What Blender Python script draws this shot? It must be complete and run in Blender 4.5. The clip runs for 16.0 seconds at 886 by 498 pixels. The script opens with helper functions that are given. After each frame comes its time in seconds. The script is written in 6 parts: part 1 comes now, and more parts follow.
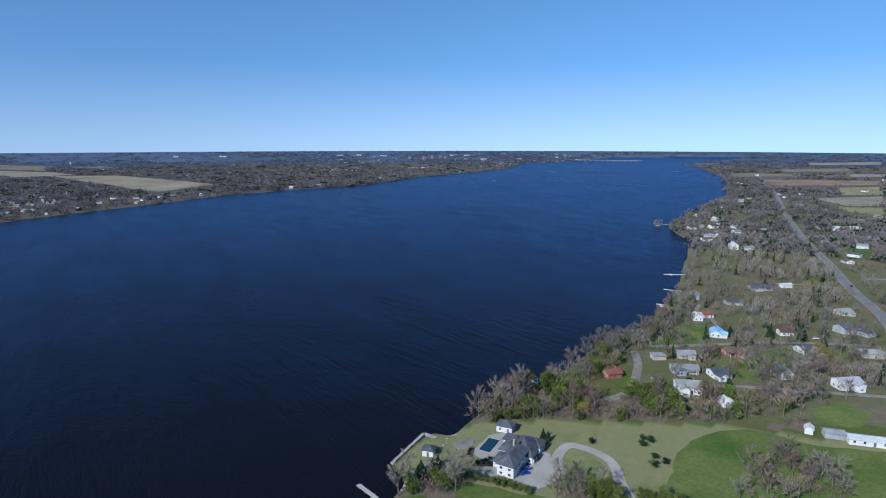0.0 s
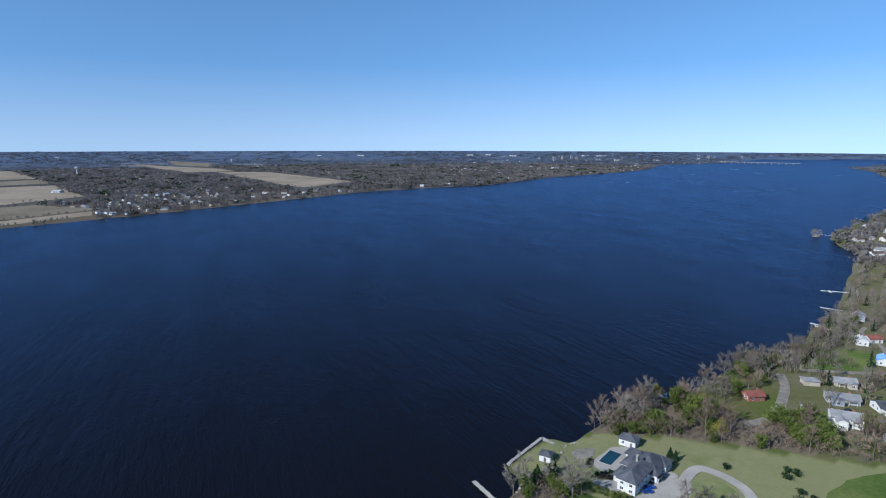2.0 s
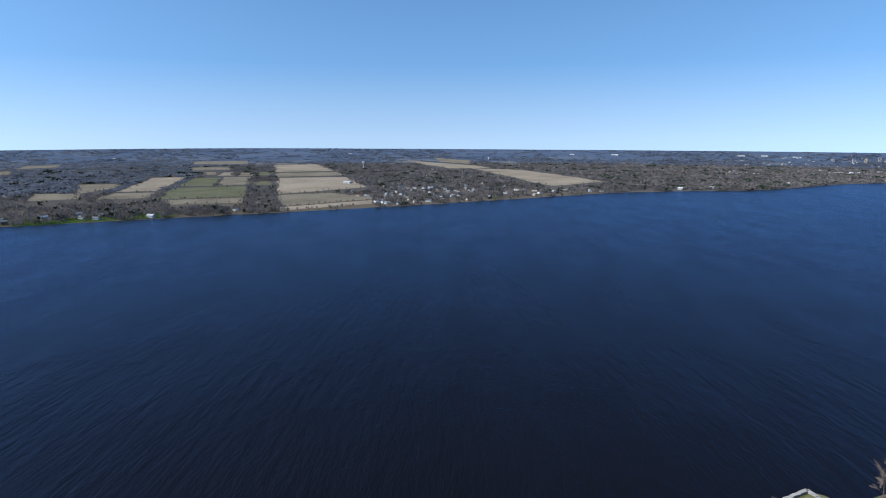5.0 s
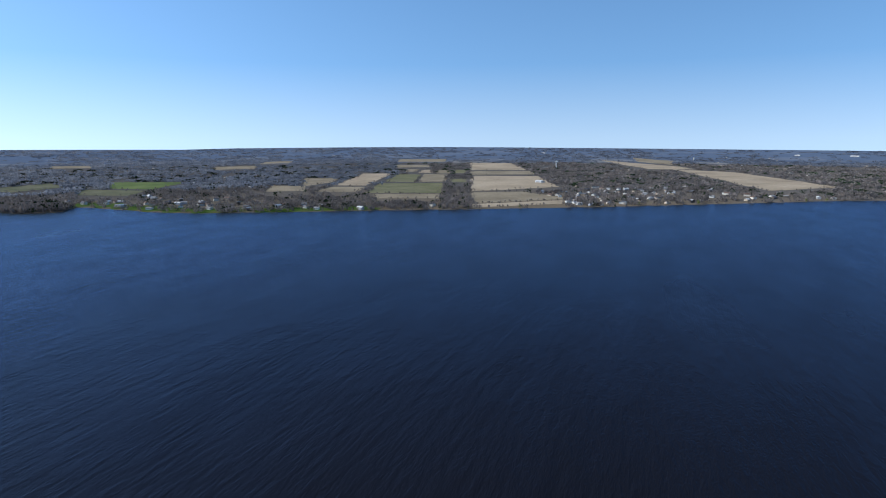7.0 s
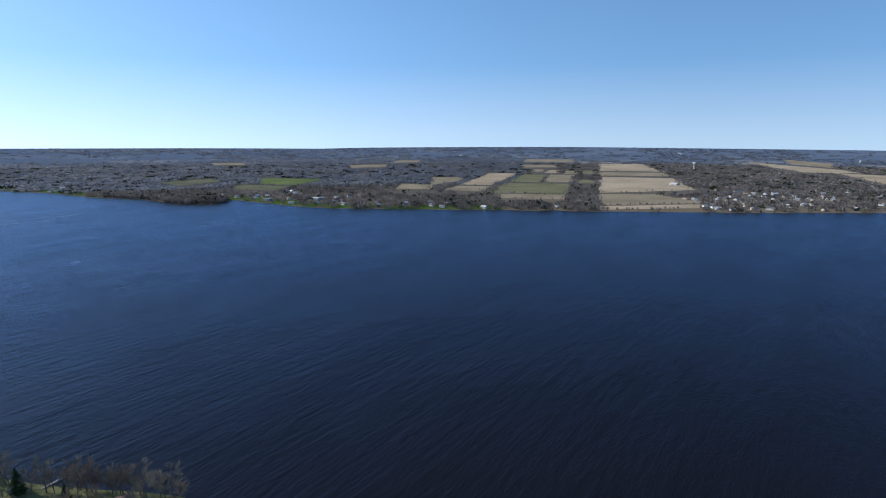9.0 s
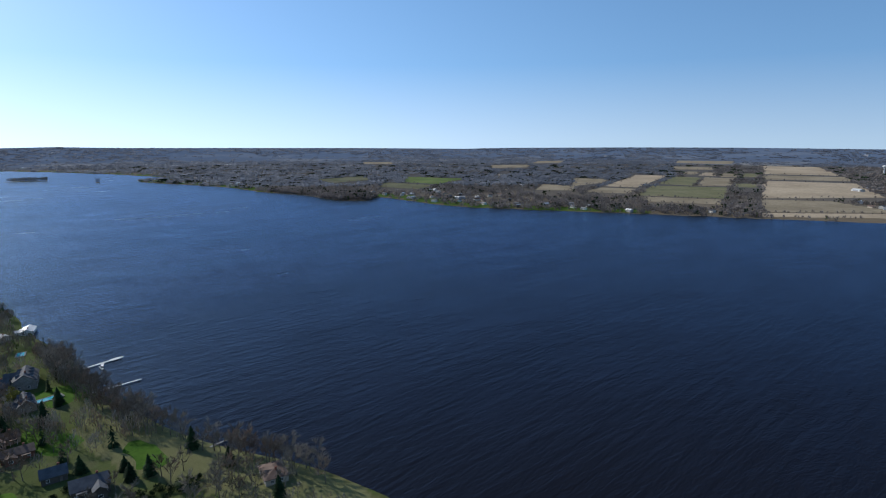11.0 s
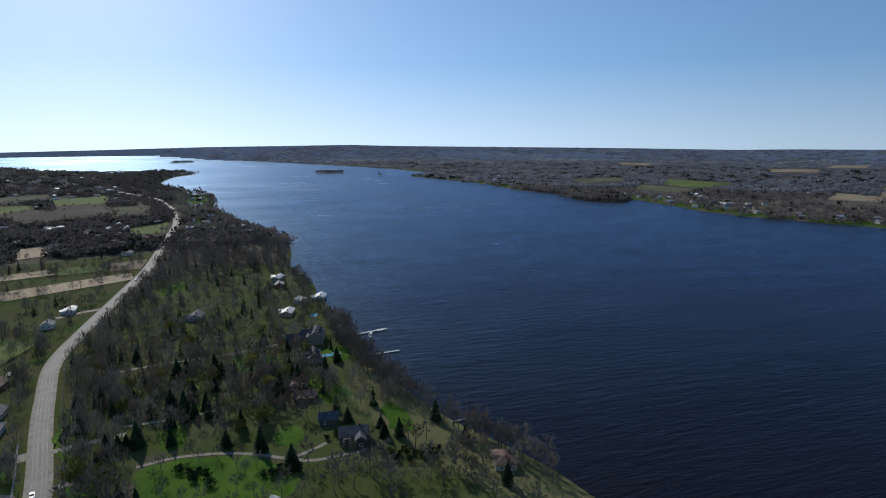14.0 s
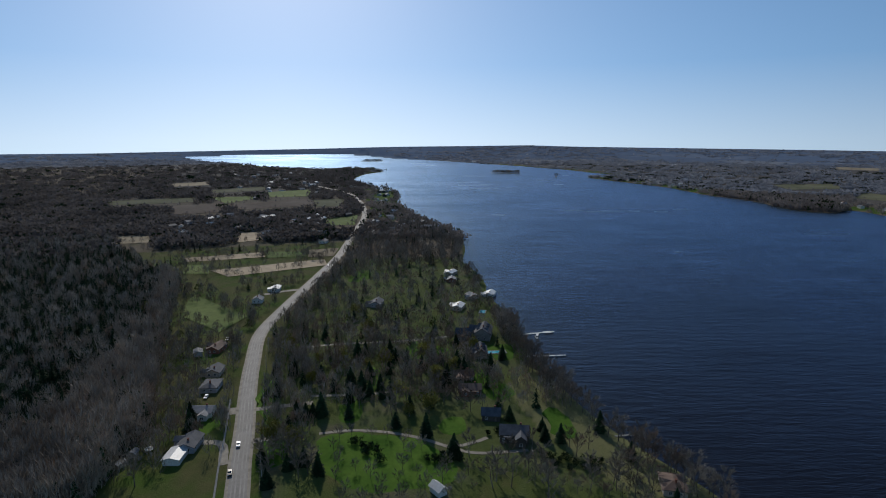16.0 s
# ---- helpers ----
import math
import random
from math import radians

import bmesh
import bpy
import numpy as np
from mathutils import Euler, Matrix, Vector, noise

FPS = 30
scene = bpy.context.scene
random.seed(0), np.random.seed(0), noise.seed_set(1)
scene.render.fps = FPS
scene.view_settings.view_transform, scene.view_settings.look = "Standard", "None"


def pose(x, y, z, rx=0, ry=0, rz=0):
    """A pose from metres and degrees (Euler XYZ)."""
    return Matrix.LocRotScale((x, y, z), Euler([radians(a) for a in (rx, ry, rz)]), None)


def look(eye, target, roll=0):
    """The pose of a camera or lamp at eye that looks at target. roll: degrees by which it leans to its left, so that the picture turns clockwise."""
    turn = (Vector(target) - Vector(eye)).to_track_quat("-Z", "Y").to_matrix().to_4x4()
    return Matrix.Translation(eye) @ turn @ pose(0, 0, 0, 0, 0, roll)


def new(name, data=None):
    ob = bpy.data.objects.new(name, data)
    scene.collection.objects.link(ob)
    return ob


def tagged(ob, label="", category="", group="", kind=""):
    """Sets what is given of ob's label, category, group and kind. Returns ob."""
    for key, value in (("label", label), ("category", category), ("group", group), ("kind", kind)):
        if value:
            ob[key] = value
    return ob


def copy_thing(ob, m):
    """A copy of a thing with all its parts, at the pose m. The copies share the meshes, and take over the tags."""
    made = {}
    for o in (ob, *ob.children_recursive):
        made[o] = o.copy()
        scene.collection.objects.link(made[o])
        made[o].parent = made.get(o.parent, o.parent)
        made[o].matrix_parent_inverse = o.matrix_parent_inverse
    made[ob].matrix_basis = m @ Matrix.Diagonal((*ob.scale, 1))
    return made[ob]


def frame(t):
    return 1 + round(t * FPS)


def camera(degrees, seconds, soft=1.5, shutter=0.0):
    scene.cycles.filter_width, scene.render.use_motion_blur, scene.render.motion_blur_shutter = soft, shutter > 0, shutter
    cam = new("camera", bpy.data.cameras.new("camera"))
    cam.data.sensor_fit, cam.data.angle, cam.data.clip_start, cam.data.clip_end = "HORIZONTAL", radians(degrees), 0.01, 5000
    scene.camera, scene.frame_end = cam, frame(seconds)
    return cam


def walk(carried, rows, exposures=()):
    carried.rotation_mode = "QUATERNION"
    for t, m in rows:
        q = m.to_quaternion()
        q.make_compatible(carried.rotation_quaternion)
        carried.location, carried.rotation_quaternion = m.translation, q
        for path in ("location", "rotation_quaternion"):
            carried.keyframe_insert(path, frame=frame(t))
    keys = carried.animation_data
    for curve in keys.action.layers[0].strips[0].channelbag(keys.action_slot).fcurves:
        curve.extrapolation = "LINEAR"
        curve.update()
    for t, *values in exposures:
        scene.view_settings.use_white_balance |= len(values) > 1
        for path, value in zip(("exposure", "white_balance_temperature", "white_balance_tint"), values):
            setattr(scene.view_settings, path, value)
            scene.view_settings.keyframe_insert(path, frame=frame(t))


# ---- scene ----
cam = camera(75.23, 16.0, 1.0)
H = 138.0
PATH = [
    (0.0, pose(0, 0, 138, 79.24, 0.16, 1.95)),
    (0.5, pose(0, 0, 138, 79.25, 0.14, 4.75)),
    (1.0, pose(0, 0, 138, 79.25, 0.12, 7.75)),
    (1.5, pose(0, 0, 138, 79.28, 0.13, 11.18)),
    (2.0, pose(0, 0, 138, 79.27, 0.09, 14.62)),
    (2.5, pose(0, 0, 138, 79.26, 0.07, 17.95)),
    (3.0, pose(0, 0, 138, 79.26, 0.05, 21.52)),
    (3.5, pose(0, 0, 138, 79.25, 0.00, 25.42)),
    (4.0, pose(0, 0, 138, 79.24, -0.00, 29.74)),
    (6.5, pose(0, 0, 138, 79.12, 0.08, 53.52)),
    (7.0, pose(0, 0, 138, 79.13, 0.11, 57.95)),
    (7.5, pose(0, 0, 138, 79.14, 0.12, 61.52)),
    (8.0, pose(0, 0, 138, 79.13, 0.09, 64.56)),
    (10.5, pose(0, 0, 138, 79.17, 0.15, 80.28)),
    (11.0, pose(0, 0, 138, 79.18, 0.16, 84.20)),
    (11.5, pose(0, 0, 138, 79.18, 0.13, 87.50)),
    (12.0, pose(0, 0, 138, 79.18, 0.13, 90.86)),
    (12.5, pose(0, 0, 138, 79.17, 0.10, 94.39)),
    (13.0, pose(0, 0, 138, 79.18, 0.07, 98.69)),
    (13.5, pose(0, 0, 138, 79.17, 0.05, 103.90)),
    (14.0, pose(0, 0, 138, 79.17, 0.00, 108.86)),
    (14.5, pose(0, 0, 138, 79.17, -0.03, 113.30)),
    (15.0, pose(0, 0, 138, 79.18, -0.05, 117.69)),
    (15.5, pose(0, 0, 138, 79.19, -0.08, 122.13)),
    (16.0, pose(0, 0, 138, 79.20, -0.09, 126.14)),
]
EXPOSURES = [(0.0, -0.05, 5300, 10), (4.0, 0.24, 5680, 10), (7.0, 0.3, 5900, 10), (11.0, 0.08, 6100, 10), (13.5, -0.23, 6200, 10), (16.0, -0.52, 6280, 10)]
walk(cam, PATH, EXPOSURES)

# ---- sky and sun ----
SUN_YAW, SUN_EL = 141.0, 33.0
sun_dir = Vector((-math.sin(radians(SUN_YAW)) * math.cos(radians(SUN_EL)), math.cos(radians(SUN_YAW)) * math.cos(radians(SUN_EL)), math.sin(radians(SUN_EL))))
world = bpy.data.worlds.new("sky")
scene.world = world
world.use_nodes = True
wn = world.node_tree
sky = wn.nodes.new("ShaderNodeTexSky")
sky.sky_type, sky.sun_disc = "NISHITA", False
sky.sun_elevation, sky.sun_rotation = radians(SUN_EL), radians(-SUN_YAW)
sky.altitude, sky.air_density, sky.dust_density, sky.ozone_density = 100, 1.0, 0.4, 4.0
co = wn.nodes.new("ShaderNodeTexCoord")
mp = wn.nodes.new("ShaderNodeMapping")
mp.inputs["Location"].default_value, mp.inputs["Scale"].default_value = (0, 0, 0.15), (1, 1, 0.85)
wn.links.new(co.outputs["Generated"], mp.inputs["Vector"])
wn.links.new(mp.outputs[0], sky.inputs[0])
hs = wn.nodes.new("ShaderNodeHueSaturation")
hs.inputs["Hue"].default_value, hs.inputs["Value"].default_value = 0.494, 1.06
height = wn.nodes.new("ShaderNodeSeparateXYZ")
wn.links.new(co.outputs["Generated"], height.inputs[0])
pale = wn.nodes.new("ShaderNodeMapRange")  # the sky pales towards the horizon
pale.inputs[1].default_value, pale.inputs[2].default_value, pale.inputs[3].default_value, pale.inputs[4].default_value = 0.0, 0.12, 0.7, 1.04
wn.links.new(height.outputs["Z"], pale.inputs[0])
wn.links.new(pale.outputs[0], hs.inputs["Saturation"])
wn.links.new(sky.outputs[0], hs.inputs["Color"])
wn.links.new(hs.outputs[0], wn.nodes["Background"].inputs[0])
wn.nodes["Background"].inputs[1].default_value = 0.125
lamp = bpy.data.lights.new("sun", "SUN")
lamp.energy, lamp.angle, lamp.color = 4.6, radians(0.6), (1.0, 0.92, 0.8)
sun = new("sun", lamp)
sun.matrix_world = look(sun_dir * 400, (0, 0, 0))

# ---- materials ----
MATS = {}


def nodes_of(name):
    m = bpy.data.materials.new(name)
    m.use_nodes = True
    t = m.node_tree
    return m, t, t.nodes["Principled BSDF"]


def node(t, kind, **sockets):
    n = t.nodes.new(kind)
    for k, v in sockets.items():
        s = n.inputs[int(k[1:])] if k[0] == "i" and k[1:].isdigit() else n.inputs[k.replace("_", " ")]
        if isinstance(v, bpy.types.NodeSocket):
            t.links.new(v, s)
        else:
            s.default_value = v
    return n


def position(t, stretch=(1, 1, 1), turn=0.0, shift=(0, 0, 0)):
    g = t.nodes.new("ShaderNodeNewGeometry")
    r = node(t, "ShaderNodeMapping", Vector=g.outputs["Position"], Rotation=(0, 0, -turn))
    m = node(t, "ShaderNodeMapping", Vector=r.outputs[0], Scale=stretch, Location=shift)
    return m.outputs[0]


def fbm(t, scale, detail=4.0, rough=0.55, vec=None):
    n = node(t, "ShaderNodeTexNoise", Vector=vec if vec else position(t), Scale=scale, Detail=detail, Roughness=rough)
    return n.outputs["Fac"]


def ramp(t, fac, stops):
    r = node(t, "ShaderNodeValToRGB", Fac=fac)
    e = r.color_ramp.elements
    e[0].position, e[0].color = stops[0][0], (*stops[0][1], 1)
    e[1].position, e[1].color = stops[-1][0], (*stops[-1][1], 1)
    for p, c in stops[1:-1]:
        q = e.new(p)
        q.color = (*c, 1)
    return r.outputs[0]


def mixc(t, fac, a, b, kind="MIX"):
    n = t.nodes.new("ShaderNodeMix")
    n.data_type, n.blend_type = "RGBA", kind
    for i, v in ((0, fac), (6, a), (7, b)):
        if isinstance(v, bpy.types.NodeSocket):
            t.links.new(v, n.inputs[i])
        else:
            n.inputs[i].default_value = (*v, 1) if isinstance(v, tuple) else v
    return n.outputs[2]


def surface(name, dark, light, scale=0.5, fine=6.0, rough=0.85, bump=0.2, vary=0.0, metal=0.0, island=0.0, soft=0.7, sheer=0.0):
    """Two scales of variation between two base colours, fine relief, and a random tone from object to object."""
    if name in MATS:
        return MATS[name]
    m, t, b = nodes_of(name)
    big, small = fbm(t, scale, 3), fbm(t, fine, 3)
    c = mixc(t, ramp(t, big, [(0.3, (0, 0, 0)), (0.7, (1, 1, 1))]), dark, light)
    k = node(t, "ShaderNodeMapRange", i0=small, i1=0.25, i2=0.75, i3=0.8, i4=1.2).outputs[0]
    c = mixc(t, 1.0, c, k, "MULTIPLY")
    if vary:
        o = t.nodes.new("ShaderNodeObjectInfo")
        k = node(t, "ShaderNodeMapRange", i0=o.outputs["Random"], i1=0.0, i2=1.0, i3=1 - vary, i4=1 + vary).outputs[0]
        c = mixc(t, 1.0, c, k, "MULTIPLY")
    if island:
        g = t.nodes.new("ShaderNodeNewGeometry")
        k = node(t, "ShaderNodeMapRange", i0=g.outputs["Random Per Island"], i1=0.0, i2=1.0, i3=1 - island, i4=1 + island).outputs[0]
        c = mixc(t, 1.0, c, k, "MULTIPLY")
    t.links.new(c, b.inputs["Base Color"])
    b.inputs["Roughness"].default_value, b.inputs["Metallic"].default_value = rough, metal
    b.inputs["Diffuse Roughness"].default_value = soft if rough > 0.82 else 0.2
    b.inputs["Specular IOR Level"].default_value = 0.04 if rough > 0.82 else 0.2 if rough > 0.6 else 0.5
    if bump:
        q = node(t, "ShaderNodeBump", Strength=bump, Distance=0.1, Height=small)
        t.links.new(q.outputs[0], b.inputs["Normal"])
    if sheer:  # the share of light that passes through a crown of fine twigs or needles
        passing = node(t, "ShaderNodeBsdfTranslucent", Color=c)
        both = node(t, "ShaderNodeMixShader", Fac=sheer)
        t.links.new(b.outputs[0], both.inputs[1])
        t.links.new(passing.outputs[0], both.inputs[2])
        t.links.new(both.outputs[0], t.nodes["Material Output"].inputs["Surface"])
    MATS[name] = m
    return m


WAVE_TURN = 128  # bearing of the wave crests on the lake


def water_material():
    """Dark lake water: a faint deep colour under wind-rippled gloss that grows towards grazing angles."""
    m, t, b = nodes_of("lake_water")
    t.nodes.remove(b)
    turn = radians(WAVE_TURN)
    swell = fbm(t, 1.0, 3, 0.6, position(t, (0.05, 0.24, 0.2), turn, (17.31, 5.77, 3.37)))
    roller = fbm(t, 1.0, 2, 0.5, position(t, (0.018, 0.085, 0.1), turn, (17.31, 5.77, 3.37)))
    chop = fbm(t, 1.0, 3, 0.6, position(t, (0.4, 1.2, 0.5), turn, (17.31, 5.77, 3.37)))
    wind = node(t, "ShaderNodeMath", i0=roller, i1=0.4, i2=swell)
    wind.operation = "MULTIPLY_ADD"
    gust = fbm(t, 1.0, 3, 0.5, position(t, (0.0035, 0.009, 0.01), turn, (17.31, 5.77, 3.37)))
    h2 = node(t, "ShaderNodeMath", i0=chop, i1=0.4, i2=wind.outputs[0])
    h2.operation = "MULTIPLY_ADD"
    up = node(t, "ShaderNodeCombineXYZ", X=0.0, Y=0.0, Z=1.0)
    q = node(t, "ShaderNodeBump", Strength=0.55, Distance=1.1, Height=h2.outputs[0], Normal=up.outputs[0])
    deep = node(t, "ShaderNodeBsdfDiffuse", Color=ramp(t, gust, [(0.3, (0.0062, 0.0056, 0.006)), (0.7, (0.007, 0.0064, 0.0072))]), Normal=q.outputs[0])
    r = node(t, "ShaderNodeMapRange", i0=gust, i1=0.3, i2=0.7, i3=0.2, i4=0.28)
    # Brighter and dimmer reflections of ruffled patches are put into the gloss tint.
    ruffle = fbm(t, 1.0, 4, 0.65, position(t, (0.012, 0.03, 0.02), turn, (17.31, 5.77, 3.37)))
    gloss = node(t, "ShaderNodeBsdfGlossy", Color=ramp(t, ruffle, [(0.3, (0.295, 0.41, 0.622)), (0.7, (0.405, 0.555, 0.822))]), Roughness=r.outputs[0], Normal=q.outputs[0])
    fr = node(t, "ShaderNodeFresnel", IOR=1.25, Normal=q.outputs[0])
    rough_sea = node(t, "ShaderNodeMath", i0=fr.outputs[0], i1=0.45, i2=1.0)
    rough_sea.operation = "MULTIPLY_ADD"
    share = node(t, "ShaderNodeMath", i0=fr.outputs[0], i1=rough_sea.outputs[0])
    share.operation = "DIVIDE"
    mix = node(t, "ShaderNodeMixShader", Fac=share.outputs[0])
    t.links.new(deep.outputs[0], mix.inputs[1])
    broad = node(t, "ShaderNodeBsdfGlossy", Color=(0.37, 0.56, 0.64, 1), Roughness=0.52, Normal=q.outputs[0])
    both = node(t, "ShaderNodeMixShader", Fac=0.13)
    t.links.new(gloss.outputs[0], both.inputs[1])
    t.links.new(broad.outputs[0], both.inputs[2])
    t.links.new(both.outputs[0], mix.inputs[2])
    t.links.new(mix.outputs[0], t.nodes["Material Output"].inputs["Surface"])
    return m


def ground_material():
    """Leaf litter, rough grass and mown lawn; the two attributes say what covers the ground where."""
    m, t, b = nodes_of("ground_cover")
    wood = t.nodes.new("ShaderNodeAttribute")
    wood.attribute_name = "wood"
    lawn = t.nodes.new("ShaderNodeAttribute")
    lawn.attribute_name = "lawn"
    n1, n2, n3 = fbm(t, 0.035, 5), fbm(t, 0.3, 5, 0.65), fbm(t, 2.5, 3)
    litter = mixc(t, n2, (0.09, 0.073, 0.052), (0.19, 0.155, 0.11))
    # Greyer tone for far litter, where haze is put into the colour.
    bare = mixc(t, n2, (0.058, 0.055, 0.052), (0.125, 0.115, 0.104))
    litter = mixc(t, node(t, "ShaderNodeMapRange", i0=wood.outputs["Fac"], i1=0.9, i2=1.5).outputs[0], litter, bare)
    dry = t.nodes.new("ShaderNodeAttribute")
    dry.attribute_name = "dry"
    rough_grass = mixc(t, dry.outputs["Fac"], mixc(t, n2, (0.06, 0.075, 0.022), (0.13, 0.115, 0.05)), mixc(t, n1, mixc(t, n2, (0.12, 0.145, 0.055), (0.19, 0.2, 0.09)), mixc(t, n2, (0.17, 0.165, 0.08), (0.25, 0.225, 0.125))))
    mown = mixc(t, n2, (0.034, 0.074, 0.01), (0.08, 0.128, 0.022))
    f = node(t, "ShaderNodeMath", i0=n1, i1=0.9, i2=lawn.outputs["Fac"])
    f.operation = "MULTIPLY_ADD"
    c = mixc(t, node(t, "ShaderNodeMapRange", i0=f.outputs[0], i1=0.62, i2=0.85).outputs[0], rough_grass, mown)
    g = node(t, "ShaderNodeMath", i0=n1, i1=0.8, i2=wood.outputs["Fac"])
    g.operation = "MULTIPLY_ADD"
    c = mixc(t, node(t, "ShaderNodeMapRange", i0=g.outputs[0], i1=0.65, i2=0.95).outputs[0], c, litter)
    k = node(t, "ShaderNodeMapRange", i0=n3, i1=0.25, i2=0.75, i3=0.75, i4=1.25).outputs[0]
    c = mixc(t, 1.0, c, k, "MULTIPLY")
    t.links.new(c, b.inputs["Base Color"])
    b.inputs["Roughness"].default_value = 0.95
    b.inputs["Diffuse Roughness"].default_value = 0.45
    b.inputs["Specular IOR Level"].default_value = 0.03
    n4 = fbm(t, 1.1, 4, 0.7)
    q = node(t, "ShaderNodeBump", Strength=0.8, Distance=0.45, Height=n4)
    t.links.new(q.outputs[0], b.inputs["Normal"])
    return m


def distance_material():
    """Far plain and hills: woods and farm strips, blue haze mixed into the colour."""
    m, t, b = nodes_of("distant_country")
    at = t.nodes.new("ShaderNodeAttribute")
    at.attribute_name = "plain"
    deep = t.nodes.new("ShaderNodeAttribute")
    deep.attribute_name = "depth"
    n1 = fbm(t, 0.0022, 4, 0.6, at.outputs["Vector"])
    n2 = fbm(t, 0.012, 4, 0.7, at.outputs["Vector"])
    n3 = fbm(t, 0.05, 3, 0.7, at.outputs["Vector"])
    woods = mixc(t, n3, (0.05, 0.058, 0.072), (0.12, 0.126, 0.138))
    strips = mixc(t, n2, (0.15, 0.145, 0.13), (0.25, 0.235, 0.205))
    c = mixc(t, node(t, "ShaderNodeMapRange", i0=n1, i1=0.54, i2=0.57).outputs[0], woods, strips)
    blue_air = mixc(t, n2, (0.06, 0.095, 0.16), (0.125, 0.165, 0.235))
    c = mixc(t, node(t, "ShaderNodeMapRange", i0=deep.outputs["Fac"], i1=0.0, i2=1.0, i3=0.0, i4=0.8).outputs[0], c, blue_air)
    t.links.new(c, b.inputs["Base Color"])
    b.inputs["Roughness"].default_value = 1.0
    b.inputs["Specular IOR Level"].default_value = 0.0
    return m


WATER, GROUND, DISTANCE = water_material(), ground_material(), distance_material()
BARK = surface("bark", (0.1, 0.083, 0.065), (0.23, 0.2, 0.165), 0.4, 3, vary=0.25, soft=0.0)
TWIG = surface("bare_twigs", (0.165, 0.143, 0.116), (0.3, 0.264, 0.216), 0.03, 0.5, bump=0, vary=0.3, island=0.18, soft=0.0)
TWIG_RED = surface("budding_red_twigs", (0.175, 0.13, 0.096), (0.3, 0.23, 0.175), 0.03, 0.5, bump=0, vary=0.25, island=0.3, soft=0.0)
NEEDLE = surface("conifer_needles", (0.012, 0.026, 0.012), (0.03, 0.055, 0.022), 0.1, 1.5, bump=0, vary=0.3, island=0.35)
CEDAR = surface("cedar_foliage", (0.07, 0.1, 0.02), (0.15, 0.175, 0.045), 0.1, 1.5, bump=0, vary=0.25, island=0.35, soft=0.0)
BUD = surface("spring_buds", (0.14, 0.14, 0.03), (0.25, 0.22, 0.06), 0.1, 1.5, bump=0, vary=0.25, island=0.3, soft=0.0)
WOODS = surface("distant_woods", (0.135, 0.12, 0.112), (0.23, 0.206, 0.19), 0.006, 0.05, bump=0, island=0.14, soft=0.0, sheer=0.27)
# Darker copy of the woods: their backlit, shaded sides are put into the colour.
BACKLIT_WOODS = surface("backlit_woods", (0.075, 0.069, 0.066), (0.14, 0.128, 0.122), 0.006, 0.05, bump=0, island=0.14, soft=0.0, sheer=0.3)
# Air haze over far woods is put into this blue-grey base colour.
HAZY = surface("haze_tinted_woods", (0.118, 0.132, 0.162), (0.205, 0.22, 0.25), 0.004, 0.03, bump=0, island=0.1, soft=0.0, sheer=0.55)
ASPHALT = surface("worn_asphalt", (0.135, 0.13, 0.12), (0.21, 0.2, 0.185), 0.15, 4, 0.75, 0.05)
TRACK = surface("polished_asphalt", (0.16, 0.155, 0.145), (0.235, 0.225, 0.21), 0.2, 3, 0.7, 0.0)
GRAVEL = surface("gravel", (0.16, 0.142, 0.115), (0.26, 0.235, 0.19), 0.3, 5, 0.8, 0.2)
STONE = surface("pale_paving", (0.25, 0.235, 0.21), (0.35, 0.335, 0.305), 0.4, 3, 0.85, 0.1)
STRAW = surface("dry_field", (0.23, 0.186, 0.128), (0.36, 0.298, 0.212), 0.006, 0.12, 0.85, 0.1, soft=0.0)
STUBBLE = surface("fallow_field", (0.165, 0.138, 0.094), (0.255, 0.216, 0.15), 0.01, 0.2, 0.9, 0.1, soft=0.1)
PASTURE = surface("green_field", (0.125, 0.125, 0.062), (0.2, 0.185, 0.105), 0.01, 0.2, 0.95, 0.1)
TURF = surface("bright_turf", (0.05, 0.082, 0.018), (0.108, 0.128, 0.042), 0.035, 0.6, 0.95, 1.0)
PLOUGH = surface("ploughed_field", (0.13, 0.095, 0.07), (0.2, 0.15, 0.11), 0.01, 0.2, 0.95, 0.1)
SLATE = surface("slate_grey_shingles", (0.06, 0.065, 0.075), (0.11, 0.115, 0.125), 0.3, 4, 0.8, 0.3, 0.15)
GREY_ROOF = surface("grey_shingles", (0.19, 0.19, 0.19), (0.29, 0.285, 0.28), 0.3, 4, 0.8, 0.3, 0.2)
BROWN_ROOF = surface("brown_shingles", (0.09, 0.062, 0.05), (0.16, 0.112, 0.09), 0.3, 4, 0.8, 0.3, 0.2)
RED_ROOF = surface("red_roofing", (0.17, 0.06, 0.045), (0.26, 0.1, 0.075), 0.3, 4, 0.7, 0.2)
BLUE_ROOF = surface("blue_metal_roofing", (0.22, 0.42, 0.66), (0.3, 0.52, 0.76), 0.3, 4, 0.45, 0.1)
TEAL_ROOF = surface("teal_metal_roofing", (0.04, 0.2, 0.18), (0.07, 0.28, 0.25), 0.3, 4, 0.5, 0.1)
WHITE_ROOF = surface("white_metal_roofing", (0.46, 0.46, 0.45), (0.6, 0.6, 0.58), 0.3, 3, 0.5, 0.05)
WHITE = surface("white_siding", (0.56, 0.56, 0.53), (0.7, 0.7, 0.67), 0.3, 3, 0.7, 0.1)
CREAM = surface("cream_render", (0.55, 0.52, 0.46), (0.68, 0.65, 0.58), 0.3, 3, 0.85, 0.1)
BEIGE = surface("beige_siding", (0.36, 0.31, 0.25), (0.48, 0.42, 0.34), 0.3, 3, 0.8, 0.1)
